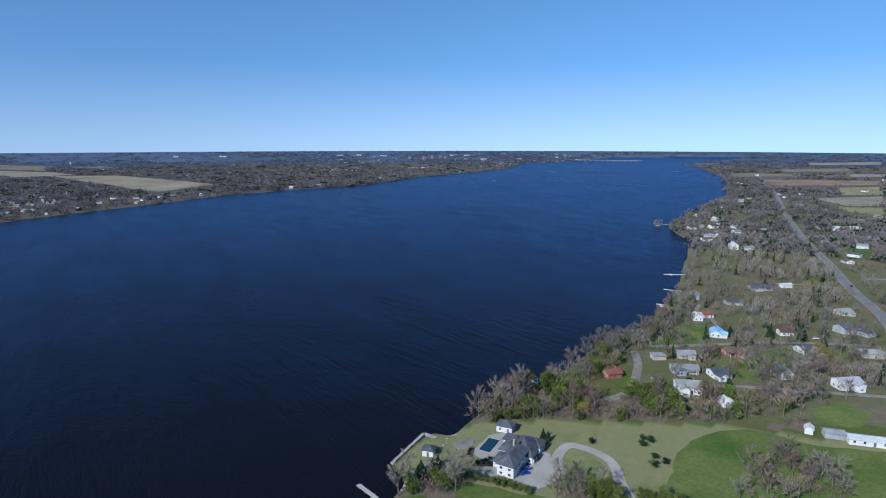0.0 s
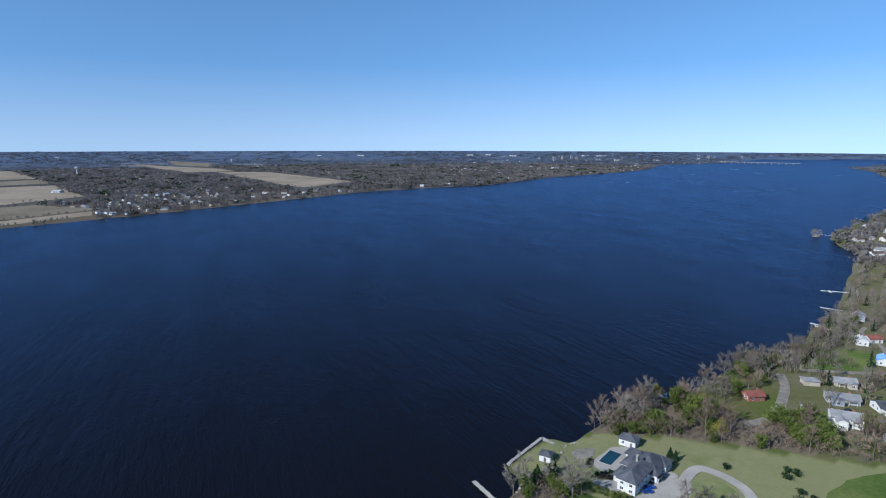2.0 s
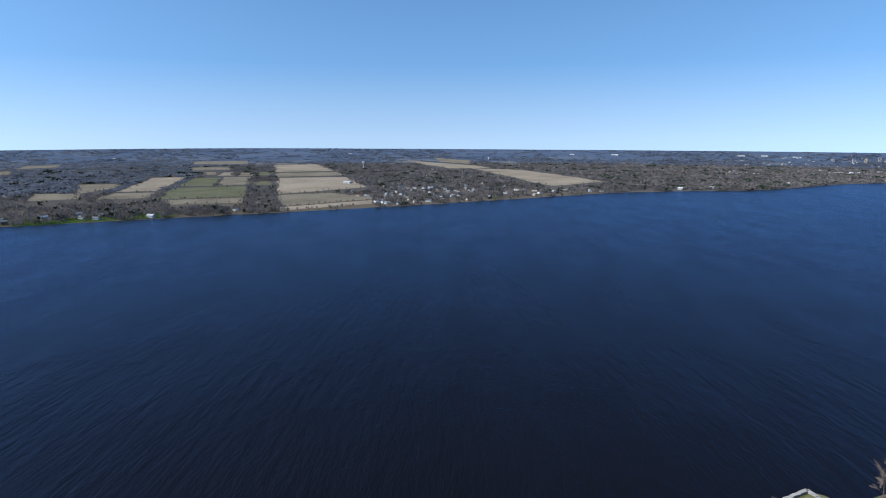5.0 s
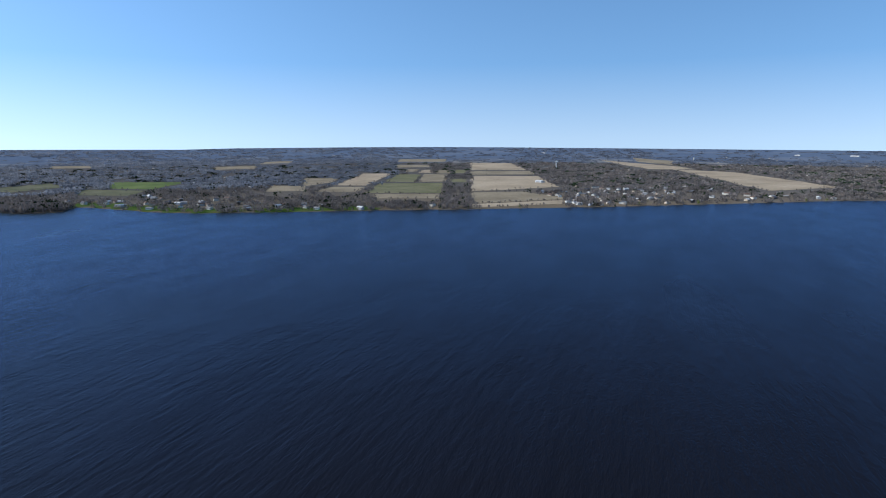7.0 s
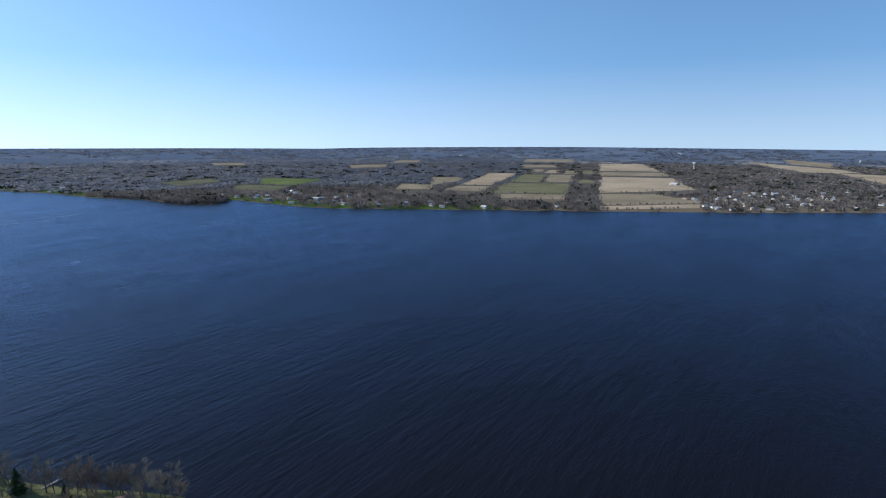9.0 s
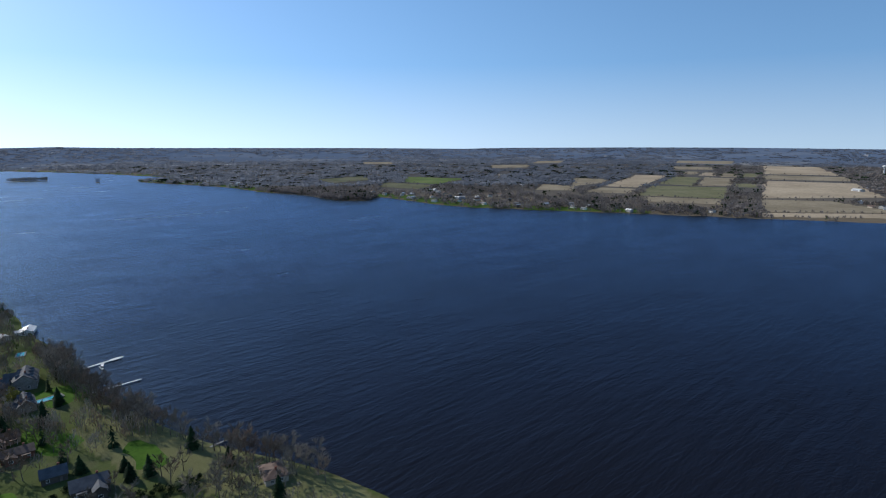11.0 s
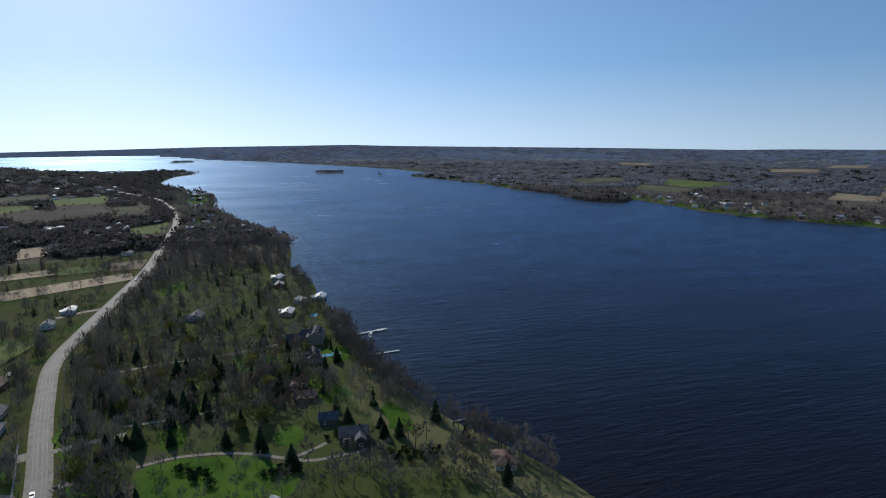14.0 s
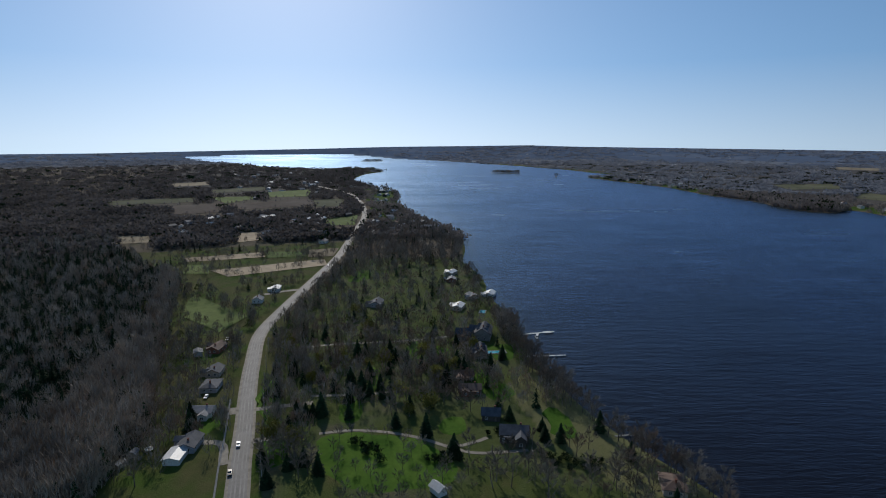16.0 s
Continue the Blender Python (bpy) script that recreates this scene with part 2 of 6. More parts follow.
GREY_WALL = surface("grey_siding", (0.28, 0.29, 0.31), (0.4, 0.41, 0.42), 0.3, 3, 0.8, 0.1)
# Wall shade of two lakeside houses sits in this colour; far houses share it.
DARK_WALL = surface("shaded_brown_siding", (0.07, 0.062, 0.055), (0.13, 0.115, 0.1), 0.3, 3, 0.8, 0.1)
BRICK = surface("red_brown_brick", (0.2, 0.085, 0.06), (0.31, 0.15, 0.11), 0.3, 8, 0.9, 0.2)
STONE_WALL = surface("grey_stone_walling", (0.22, 0.205, 0.185), (0.36, 0.34, 0.31), 0.5, 3, 0.9, 0.4)
TIMBER = surface("weathered_timber", (0.3, 0.28, 0.25), (0.45, 0.43, 0.39), 0.6, 6, 0.85, 0.2)
TRIM = surface("white_trim", (0.72, 0.72, 0.7), (0.8, 0.8, 0.78), 0.5, 4, 0.6, 0.0)
RUBBER = surface("tyre_rubber", (0.012, 0.012, 0.012), (0.02, 0.02, 0.02), 1, 5, 0.8, 0.0)
DOOR = surface("painted_door", (0.12, 0.1, 0.09), (0.2, 0.17, 0.15), 0.5, 4, 0.6, 0.0, 0.3)


def glossy(name, colour, rough, metal=0.0):
    if name not in MATS:
        m, t, b = nodes_of(name)
        n = fbm(t, 1.5, 3)
        t.links.new(mixc(t, n, tuple(c * 0.85 for c in colour), tuple(min(1, c * 1.15) for c in colour)), b.inputs["Base Color"])
        b.inputs["Roughness"].default_value, b.inputs["Metallic"].default_value = rough, metal
        MATS[name] = m
    return MATS[name]


PANE = glossy("window_glass", (0.02, 0.025, 0.03), 0.08)
CAR_BLUE = glossy("blue_car_paint", (0.015, 0.06, 0.28), 0.3)
CAR_WHITE = glossy("white_car_paint", (0.7, 0.7, 0.7), 0.3)
CAR_DARK = glossy("dark_car_paint", (0.015, 0.016, 0.018), 0.25)
CAR_RED = glossy("red_car_paint", (0.4, 0.02, 0.02), 0.3)
CAR_SILVER = glossy("silver_car_paint", (0.4, 0.41, 0.42), 0.3, 0.4)
POOL_BLUE = glossy("pool_water", (0.06, 0.3, 0.36), 0.08)
POOL_DARK = glossy("covered_pool_water", (0.012, 0.045, 0.06), 0.12)

PAVING = surface("paved_drive", (0.235, 0.222, 0.2), (0.305, 0.288, 0.262), 0.12, 3)
MULCH = surface("dark_mulch", (0.045, 0.036, 0.028), (0.1, 0.082, 0.062), 0.5, 4)
# Glow of backlit grass is put into this greener copy of the turf.
BACKLIT_TURF = surface("backlit_turf", (0.034, 0.084, 0.009), (0.084, 0.146, 0.022), 0.05, 0.5, 0.95, 0.6, soft=0.2)
OLIVE = surface("olive_rough_grass", (0.1, 0.125, 0.045), (0.17, 0.175, 0.08), 0.12, 1.6)

# ---- shape of the land ----
BOWL, SPAN = 3300.0, 1600.0


def bowl(r):
    """Far land is raised onto the camera's sightlines, so that all of it lies within reach."""
    r = np.minimum(np.asarray(r, float), BOWL + SPAN * 0.97)
    far = BOWL - SPAN * np.log(np.maximum(1 - np.maximum(r - BOWL, 0) / SPAN, 1e-3))
    return np.where(r > BOWL, H * (1 - r / far), 0.0)


def drawn_in(p):
    """A far place, brought in along its own direction."""
    x, y = p
    r = math.hypot(x, y)
    if r <= BOWL:
        return (x, y)
    k = (BOWL + SPAN * (1 - math.exp(-(r - BOWL) / SPAN))) / r
    return (x * k, y * k)


def spline(pts, n=5, closed=False):
    p = np.array(pts, float)
    q = np.vstack([p[-1], p, p[0], p[1]]) if closed else np.vstack([2 * p[0] - p[1], p, 2 * p[-1] - p[-2]])
    out = []
    for i in range(1, len(q) - 2):
        a, b, c, d = q[i - 1], q[i], q[i + 1], q[i + 2]
        for k in range(n):
            s = k / n
            out.append(0.5 * (2 * b + (c - a) * s + (2 * a - 5 * b + 4 * c - d) * s * s + (3 * b - a - 3 * c + d) * s ** 3))
    if not closed:
        out.append(p[-1])
    return np.array(out)


NORTH_BANK = [(2120, 4621), (1834, 3990), (1260, 3360), (1166, 2887), (1043, 2490), (887, 1978), (660, 1470), (510, 1218), (396, 1038), (339.6, 934), (314.4, 866), (318, 799),
              (292.8, 736), (248.4, 634), (213.6, 555.6), (183.6, 493.2), (163.2, 459.6), (135.6, 415.2), (111.6, 386.4), (98.4, 380.4), (67.2, 337.2), (46.8, 315.6), (25.2, 296.4), (3.6, 266.4), (-4.8, 252),
              (-16.8, 252), (-30, 226.8), (-24, 217.2), (-27.6, 202.8), (-54, 162), (-93.6, 117.6), (-141.6, 66), (-199.2, 4.8)]
SOUTH_BANK = [(-213.6, -12), (-228, -31.2), (-244.8, -63.6), (-260.4, -94.8), (-283.2, -123.6), (-315.6, -158.4), (-367.2, -199.2), (-415.2, -249.6), (-466.8, -291.6), (-546, -366), (-632, -422.4),
              (-708, -499.2), (-803, -642), (-942, -806), (-1165, -1007), (-1246, -1211), (-1441, -1440), (-1715, -1632), (-1914, -1720), (-1859, -1946), (-1841, -2411),
              (-1968, -2904), (-2126, -3572), (-2572, -4440)]
FAR_BANK = [(-3167, -4538), (-3866, -4355), (-3842, -3722), (-3382, -2976), (-3054, -2249), (-2748, -1567), (-2540, -1170), (-2356, -941), (-2220, -786), (-2040, -828),
            (-1968, -744), (-1754, -464.4), (-1590, -336), (-1475, -199.2), (-1352, -120), (-1326, -40.8), (-1398, -14.4), (-1321, 48), (-1200, 135.6), (-1141, 226.8),
            (-1049, 417.6), (-952, 617), (-852, 824), (-733, 1117), (-612, 1428), (-554.4, 1513), (-440.4, 1657), (-314.4, 1783), (-168, 2166), (76.8, 2551), (242.4, 2911),
            (363.6, 3389), (688, 3730), (816, 3960), (1261, 4674)]
LAKE = spline([drawn_in(p) for p in NORTH_BANK + SOUTH_BANK + FAR_BANK], 5, True)
wob = np.array([noise.noise_vector(Vector((p[0] * 0.02, p[1] * 0.02, 3.1)))[:2] for p in LAKE])
LAKE = LAKE + wob * np.minimum(8.0, 0.012 * np.hypot(LAKE[:, 0], LAKE[:, 1]))[:, None]
ROAD = [(1086, 2160), (809, 1524), (630, 1148), (476.4, 812), (400.8, 625), (357.6, 525.6), (321.6, 429.6), (259.2, 314.4), (156, 168), (38.4, 19.2), (-55.2, -105.6), (-114, -181.2), (-129.6, -201.6), (-148.8, -225.6),
        (-176.4, -261.6), (-202.8, -294), (-238.8, -334.8), (-285.6, -369.6), (-379.2, -433.2), (-474, -499.2), (-608, -607), (-732, -707), (-858, -830), (-960, -948), (-1056, -1080), (-1152, -1296)]


def chunks(fn, x, y, out):
    """fn over flat pieces of x and y, as points down and segments across."""
    x, y = np.broadcast_arrays(np.asarray(x, float), np.asarray(y, float))
    px, py = x.ravel(), y.ravel()
    res = np.empty(px.shape, out)
    for i in range(0, len(px), 3000):
        res[i:i + 3000] = fn(px[i:i + 3000, None], py[i:i + 3000, None])
    return res.reshape(x.shape)


def inside(poly, x, y):
    a = np.asarray(poly, float)
    b = np.roll(a, -1, axis=0)
    run = (b[:, 0] - a[:, 0]) / np.where(b[:, 1] == a[:, 1], 1e-12, b[:, 1] - a[:, 1])

    def odd(px, py):
        cross = (a[:, 1] > py) != (b[:, 1] > py)
        return (cross & (px < run * (py - a[:, 1]) + a[:, 0])).sum(1) % 2 == 1
    return chunks(odd, x, y, bool)


def off_line(line, x, y, closed=False):
    a = np.asarray(line, float)
    b = np.roll(a, -1, axis=0)
    if not closed:
        a, b = a[:-1], b[:-1]
    e = b - a
    ee = (e ** 2).sum(1) + 1e-9

    def nearest(px, py):
        s = np.minimum(np.maximum(((px - a[:, 0]) * e[:, 0] + (py - a[:, 1]) * e[:, 1]) / ee, 0), 1)
        return np.sqrt(((px - a[:, 0] - s * e[:, 0]) ** 2 + (py - a[:, 1] - s * e[:, 1]) ** 2).min(1))
    return chunks(nearest, x, y, float)


def inland(x, y):
    """Metres from the waterline, positive on land."""
    return off_line(LAKE, x, y, True) * np.where(inside(LAKE, x, y), -1, 1)


RIM_YAW = [-60, -36, 2, 30, 45, 58, 68, 78, 82, 92, 104, 113, 118, 124, 131, 140, 150, 157, 200, 280]
RIM_UP = [-1.17, -1.17, -1.1, -1.02, -0.93, -0.83, -0.84, -0.88, -0.96, -0.86, -0.78, -0.7, -0.58, -0.67, -0.75, -0.96, -1.14, -1.24, -1.2, -1.2]


def hills(x, y):
    r, yaw = np.hypot(x, y), np.degrees(np.arctan2(-np.asarray(x, float), y))
    yaw = np.where(yaw < -80, yaw + 360, yaw)
    top = H + 4620 * np.tan(np.radians(np.interp(yaw, RIM_YAW, RIM_UP)))
    ease = np.clip((r - 3700) / 920, 0, 1)
    return (top - bowl(4620.0)) * ease * ease * (3 - 2 * ease)


def land_z(x, y, s=None):
    x, y = np.asarray(x, float), np.asarray(y, float)
    r = np.hypot(x, y)
    if s is None:
        s = inland(x, y)
    return bowl(r) + hills(x, y) * (s > 0) + 2.0 * np.tanh(s / (8 + 0.015 * r))


def mesh_of(name, v, f, mats=(), index=None, smooth=False):
    """A mesh from arrays: vertices, and faces that all have the same number of corners."""
    v, f = np.asarray(v, np.float32), np.asarray(f, np.int32)
    me = bpy.data.meshes.new(name)
    me.vertices.add(len(v))
    me.vertices.foreach_set("co", v.ravel())
    me.loops.add(f.size)
    me.loops.foreach_set("vertex_index", f.ravel())
    me.polygons.add(len(f))
    me.polygons.foreach_set("loop_start", np.arange(0, f.size, f.shape[1], dtype=np.int32))
    for m in mats:
        me.materials.append(m)
    if index is not None:
        me.polygons.foreach_set("material_index", np.asarray(index, np.int32))
    if smooth:
        me.polygons.foreach_set("use_smooth", np.ones(len(f), bool))
    me.update(calc_edges=True)
    me.validate()
    return me


def part(name, bm, material, parent, label=""):
    """One mesh under a thing or a part, from a bmesh or from (vertices, faces)."""
    if isinstance(bm, tuple):
        me = bpy.data.meshes.new(name)
        me.from_pydata(*[list(map(tuple, bm[0])), [], [tuple(q) for q in bm[1]]])
    else:
        me = bpy.data.meshes.new(name)
        bm.to_mesh(me)
        bm.free()
    me.materials.append(material)
    ob = new(name, me)
    ob.parent = parent
    if label:
        ob["label"] = label
    return ob


def thing(name, m, label, category, group=""):
    ob = new(name)
    ob.matrix_world = m
    ob.empty_display_size = 1
    return tagged(ob, label, category, group)


# ---- ground and water ----
rings = [0.0, 0.2, 3.0, 7.0]
r = 12.0
while r < 4620:
    rings.append(r)
    r *= 1.1 if r < 180 else 1.02 if r < 600 else 1.03
rings.append(4620.0)
rings = np.array([0.02] + rings[1:])
fine = np.arange(-42, 170.01, 0.4)
coarse = np.arange(175, 317, 5.0)
yaws = np.radians(np.concatenate([fine, coarse]))
RR, YY = np.meshgrid(rings, yaws, indexing="ij")
GX, GY = -np.sin(YY) * RR, np.cos(YY) * RR
NR, NA = RR.shape
SD = inland(GX, GY)


def polar_faces(nr, na):
    i, j = np.meshgrid(np.arange(nr - 1), np.arange(na), indexing="ij")
    k = (j + 1) % na
    return np.stack([i * na + j, i * na + k, (i + 1) * na + k, (i + 1) * na + j], -1).reshape(-1, 4)[:, ::-1]


WOOD_AREAS = [
    [(-60, -254.4), (-199.2, -718), (-930, -3144), (-1439, -2492), (-624, -1432), (-330, -755), (-285.6, -520.8), (-192, -378), (-121.2, -262.8), (-80.4, -226.8), (0, -144), (72, -360)],
    [(-273.6, -354), (-462, -487.2), (-640, -612), (-1034, -1006), (-1145, -990), (-790, -630), (-626, -423.6), (-510, -344.4), (-481.2, -384), (-423.6, -415.2)],
    [(307.2, 724), (435.6, 767), (358.8, 549.6), (304.8, 547.2), (248.4, 595.2)],
    [(218.4, 423.6), (290.4, 439.2), (337.2, 507.6), (283.2, 506.4), (244.8, 469.2)],
    [(3.6, 261.6), (13.2, 297.6), (45.6, 306), (86.4, 292.8), (146.4, 294), (174, 276), (163.2, 255.6), (129.6, 264), (79.2, 265.2), (37.2, 266.4)],
    [(129.6, 236.4), (147.6, 224.4), (163.2, 204), (103.2, 202.8)],
    [(-37.2, 206.4), (-27.6, 214.8), (-3.6, 211.2), (-1.2, 199.2)],
    [(163.2, 309.6), (224.4, 344.4), (187.2, 282), (146.4, 268.8)],
]
MANSION_GROUNDS = [(-16.8, 249.6), (-28.8, 223.2), (-4.8, 213.6), (24, 196.8), (96, 198), (126, 228), (180, 216), (228, 228), (204, 252), (160.8, 249.6), (129.6, 261.6), (79.2, 262.8), (37.2, 264), (6, 261.6)]
road_line = spline(ROAD, 3)
EDGE = int(np.searchsorted(rings, BOWL))
LZ = land_z(GX, GY, SD)
near_ground = (slice(0, EDGE + 1), slice(None))
ground_me = mesh_of("ground", np.stack([GX, GY, LZ], -1)[:EDGE + 1].reshape(-1, 3), polar_faces(EDGE + 1, NA), [GROUND], smooth=True)
# Past 900 m the cover turns grey with distance, towards the hazed backdrop.
wood_v = np.where(RR > 770, 0.55 + np.clip((RR - 900) / 900, 0, 1.0), 0.1)
for a in WOOD_AREAS:
    wood_v = np.where(inside(a, GX, GY), 0.75, wood_v)
lawn_v = np.where(RR > 770, 0.0, 0.22)
lawn_v = np.where(inside(MANSION_GROUNDS, GX, GY), 0.12, lawn_v)
wood_v = np.where(inside(MANSION_GROUNDS, GX, GY), 0.0, wood_v)
lakeside = [(-72, 72), (-213.6, -12), (-283.2, -123.6), (-415.2, -249.6), (-546, -366), (-474, -480), (-285.6, -360), (-132, -192), (-60, -84)]
wood_v = np.where(inside(lakeside, GX, GY), 0.33, wood_v)
lawn_v = np.where(inside(lakeside, GX, GY), 0.36, lawn_v)
green_bank = (GX > 60) & (RR > 500) & (RR < 1500)
wood_v = np.where(green_bank, 0.42, wood_v)
lawn_v = np.where(green_bank, 0.3, lawn_v)
cottages = (GX > 100) & (GY > 262) & (RR < 505) & (SD > 0)
wood_v = np.where(cottages, 0.4, wood_v)
lawn_v = np.where(cottages, 0.3, lawn_v)
POINT = [(-1300, -20), (-1305, -82), (-1345, -132), (-1465, -205), (-1585, -310), (-1660, -300), (-1560, -170), (-1460, -80), (-1405, -20), (-1350, -10)]
green_shore = ~inside(POINT, GX, GY) & (SD > 0) & (SD < 70) & (RR > 770) & (GX < -720) & (GY < 500)
wood_v = np.where(green_shore, 0.05, wood_v)
lawn_v = np.where(green_shore, 0.42, lawn_v)
dry_v = np.where(inside(MANSION_GROUNDS, GX, GY), 1.0, 0.0)
bank_side = inside(lakeside, GX, GY) & (SD < 34) & (GY > -150)
dry_v = np.where(bank_side, 0.65, dry_v)
lawn_v = np.where(bank_side, 0.1, lawn_v)
wood_v = np.where(bank_side, 0.12, wood_v)
for key, val in (("wood", wood_v), ("lawn", lawn_v), ("dry", dry_v)):
    at = ground_me.attributes.new(key, "FLOAT", "POINT")
    at.data.foreach_set("value", val[near_ground].astype(np.float32).ravel())
tagged(new("ground", ground_me), "spring ground of lawn, leaf litter and rough grass round the lake", "ground", kind="structure")
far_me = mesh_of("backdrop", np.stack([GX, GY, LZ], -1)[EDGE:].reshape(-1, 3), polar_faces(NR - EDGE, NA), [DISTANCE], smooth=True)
true_r = BOWL - SPAN * np.log(np.maximum(1 - np.maximum(RR[EDGE:] - BOWL, 0) / SPAN, 0.03))
at = far_me.attributes.new("plain", "FLOAT_VECTOR", "POINT")
at.data.foreach_set("vector", np.stack([GX[EDGE:] / RR[EDGE:] * true_r, GY[EDGE:] / RR[EDGE:] * true_r, 0 * true_r], -1).astype(np.float32).ravel())
# How much haze blue enters the backdrop's colour, growing with distance.
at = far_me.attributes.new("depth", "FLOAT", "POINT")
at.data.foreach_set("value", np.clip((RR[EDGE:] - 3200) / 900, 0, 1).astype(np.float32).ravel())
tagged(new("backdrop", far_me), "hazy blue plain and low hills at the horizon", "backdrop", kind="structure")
keep = np.unique(np.concatenate([np.arange(0, EDGE - 6, 7), np.arange(EDGE - 6, NR)]))
water_me = mesh_of("water", np.stack([GX, GY, bowl(RR)], -1)[keep].reshape(-1, 3), polar_faces(len(keep), NA), [WATER], smooth=True)
tagged(new("water", water_me), "dark blue rippled lake water", "lake", kind="structure")


DRIVES = []


def ribbon(name, line, width, material, label, lift=0.1, n=4):
    c = spline(line, n)
    if name == "driveway":
        DRIVES.append((c, width / 2))
    d = np.gradient(c, axis=0)
    d /= np.linalg.norm(d, axis=1)[:, None] + 1e-9
    side = np.stack([-d[:, 1], d[:, 0]], 1)
    offs = np.linspace(-width / 2, width / 2, 4)
    v = np.concatenate([c + side * o for o in offs])
    z = land_z(v[:, 0], v[:, 1]) + lift
    m = len(c)
    low = [[k * m + i, k * m + i + 1, (k + 1) * m + i + 1, (k + 1) * m + i] for k in range(3) for i in range(m - 1)]
    me = mesh_of(name, np.column_stack([v, z]), low, [material])
    me.flip_normals() if me.polygons[0].normal.z < 0 else None
    return tagged(new(name, me), label, name, kind="structure")


def patch(name, q, material, label, n=10, lift=0.14):
    """A four-cornered field or lawn laid over the ground."""
    a, b, c, d = [np.array(drawn_in(p), float) for p in q]
    s, t = np.meshgrid(np.linspace(0, 1, n + 1), np.linspace(0, 1, n + 1), indexing="ij")
    xy = (a * ((1 - s) * (1 - t))[..., None] + b * (s * (1 - t))[..., None] + c * (s * t)[..., None] + d * ((1 - s) * t)[..., None]).reshape(-1, 2)
    xy += np.array([noise.noise_vector(Vector((p[0] * 0.013, p[1] * 0.013, 0)))[:2] for p in xy]) * np.linalg.norm(c - a) * 0.014
    z = land_z(xy[:, 0], xy[:, 1]) + lift + (0.01 * len(FIELDS) if name == "field" else 0)
    i, j = np.meshgrid(np.arange(n), np.arange(n), indexing="ij")
    f = np.stack([i * (n + 1) + j, (i + 1) * (n + 1) + j, (i + 1) * (n + 1) + j + 1, i * (n + 1) + j + 1], -1).reshape(-1, 4)
    me = mesh_of(name, np.column_stack([xy, z]), f, [material])
    if me.polygons[0].normal.z < 0:
        me.flip_normals()
    FIELDS.append([tuple(p) for p in (a, b, c, d)])
    return tagged(new(name, me), label, name, kind="structure")


def lawn(q, label, material=None, lift=0.1, name="lawn", ragged=1.6):
    """A lawn, bed or paved court with a soft rounded outline."""
    edge = spline(q, 7, True)
    edge = edge + np.array([noise.noise_vector(Vector((p[0] * 0.12, p[1] * 0.12, 4.0)))[:2] for p in edge]) * ragged
    mid = edge.mean(0)
    n, m = len(edge), 8
    xy = np.concatenate([mid + (edge - mid) * (k + 0.02) / m for k in range(m + 1)])
    z = land_z(xy[:, 0], xy[:, 1]) + lift
    z[-n:] -= lift + 0.12
    f = [[k * n + i, k * n + (i + 1) % n, (k + 1) * n + (i + 1) % n, (k + 1) * n + i] for k in range(m) for i in range(n)]
    me = mesh_of(name, np.column_stack([xy, z]), f, [material or TURF])
    if me.polygons[len(f) // 2].normal.z < 0:
        me.flip_normals()
    return tagged(new(name, me), label, name, kind="structure")


FIELDS = []
ribbon("road", ROAD, 7.2, ASPHALT, "worn grey two-lane asphalt road along the lake", 0.14, 5)
rl = spline(ROAD[8:20], 4)
rd = np.gradient(rl, axis=0)
rd /= np.linalg.norm(rd, axis=1)[:, None]
for off, w in ((-2.5, 0.55), (-1.0, 0.6), (0.9, 0.6), (2.4, 0.55)):
    line = [tuple(q) for q in rl + np.stack([-rd[:, 1], rd[:, 0]], 1) * off]
    tagged(ribbon("wheel_track", line, w, TRACK, "pale worn wheel track along the road", 0.17, 2), category="road")
tagged(ribbon("road_shoulder", ROAD, 9.8, GRAVEL, "pale gravel shoulder beside the road", 0.09, 5), category="road")

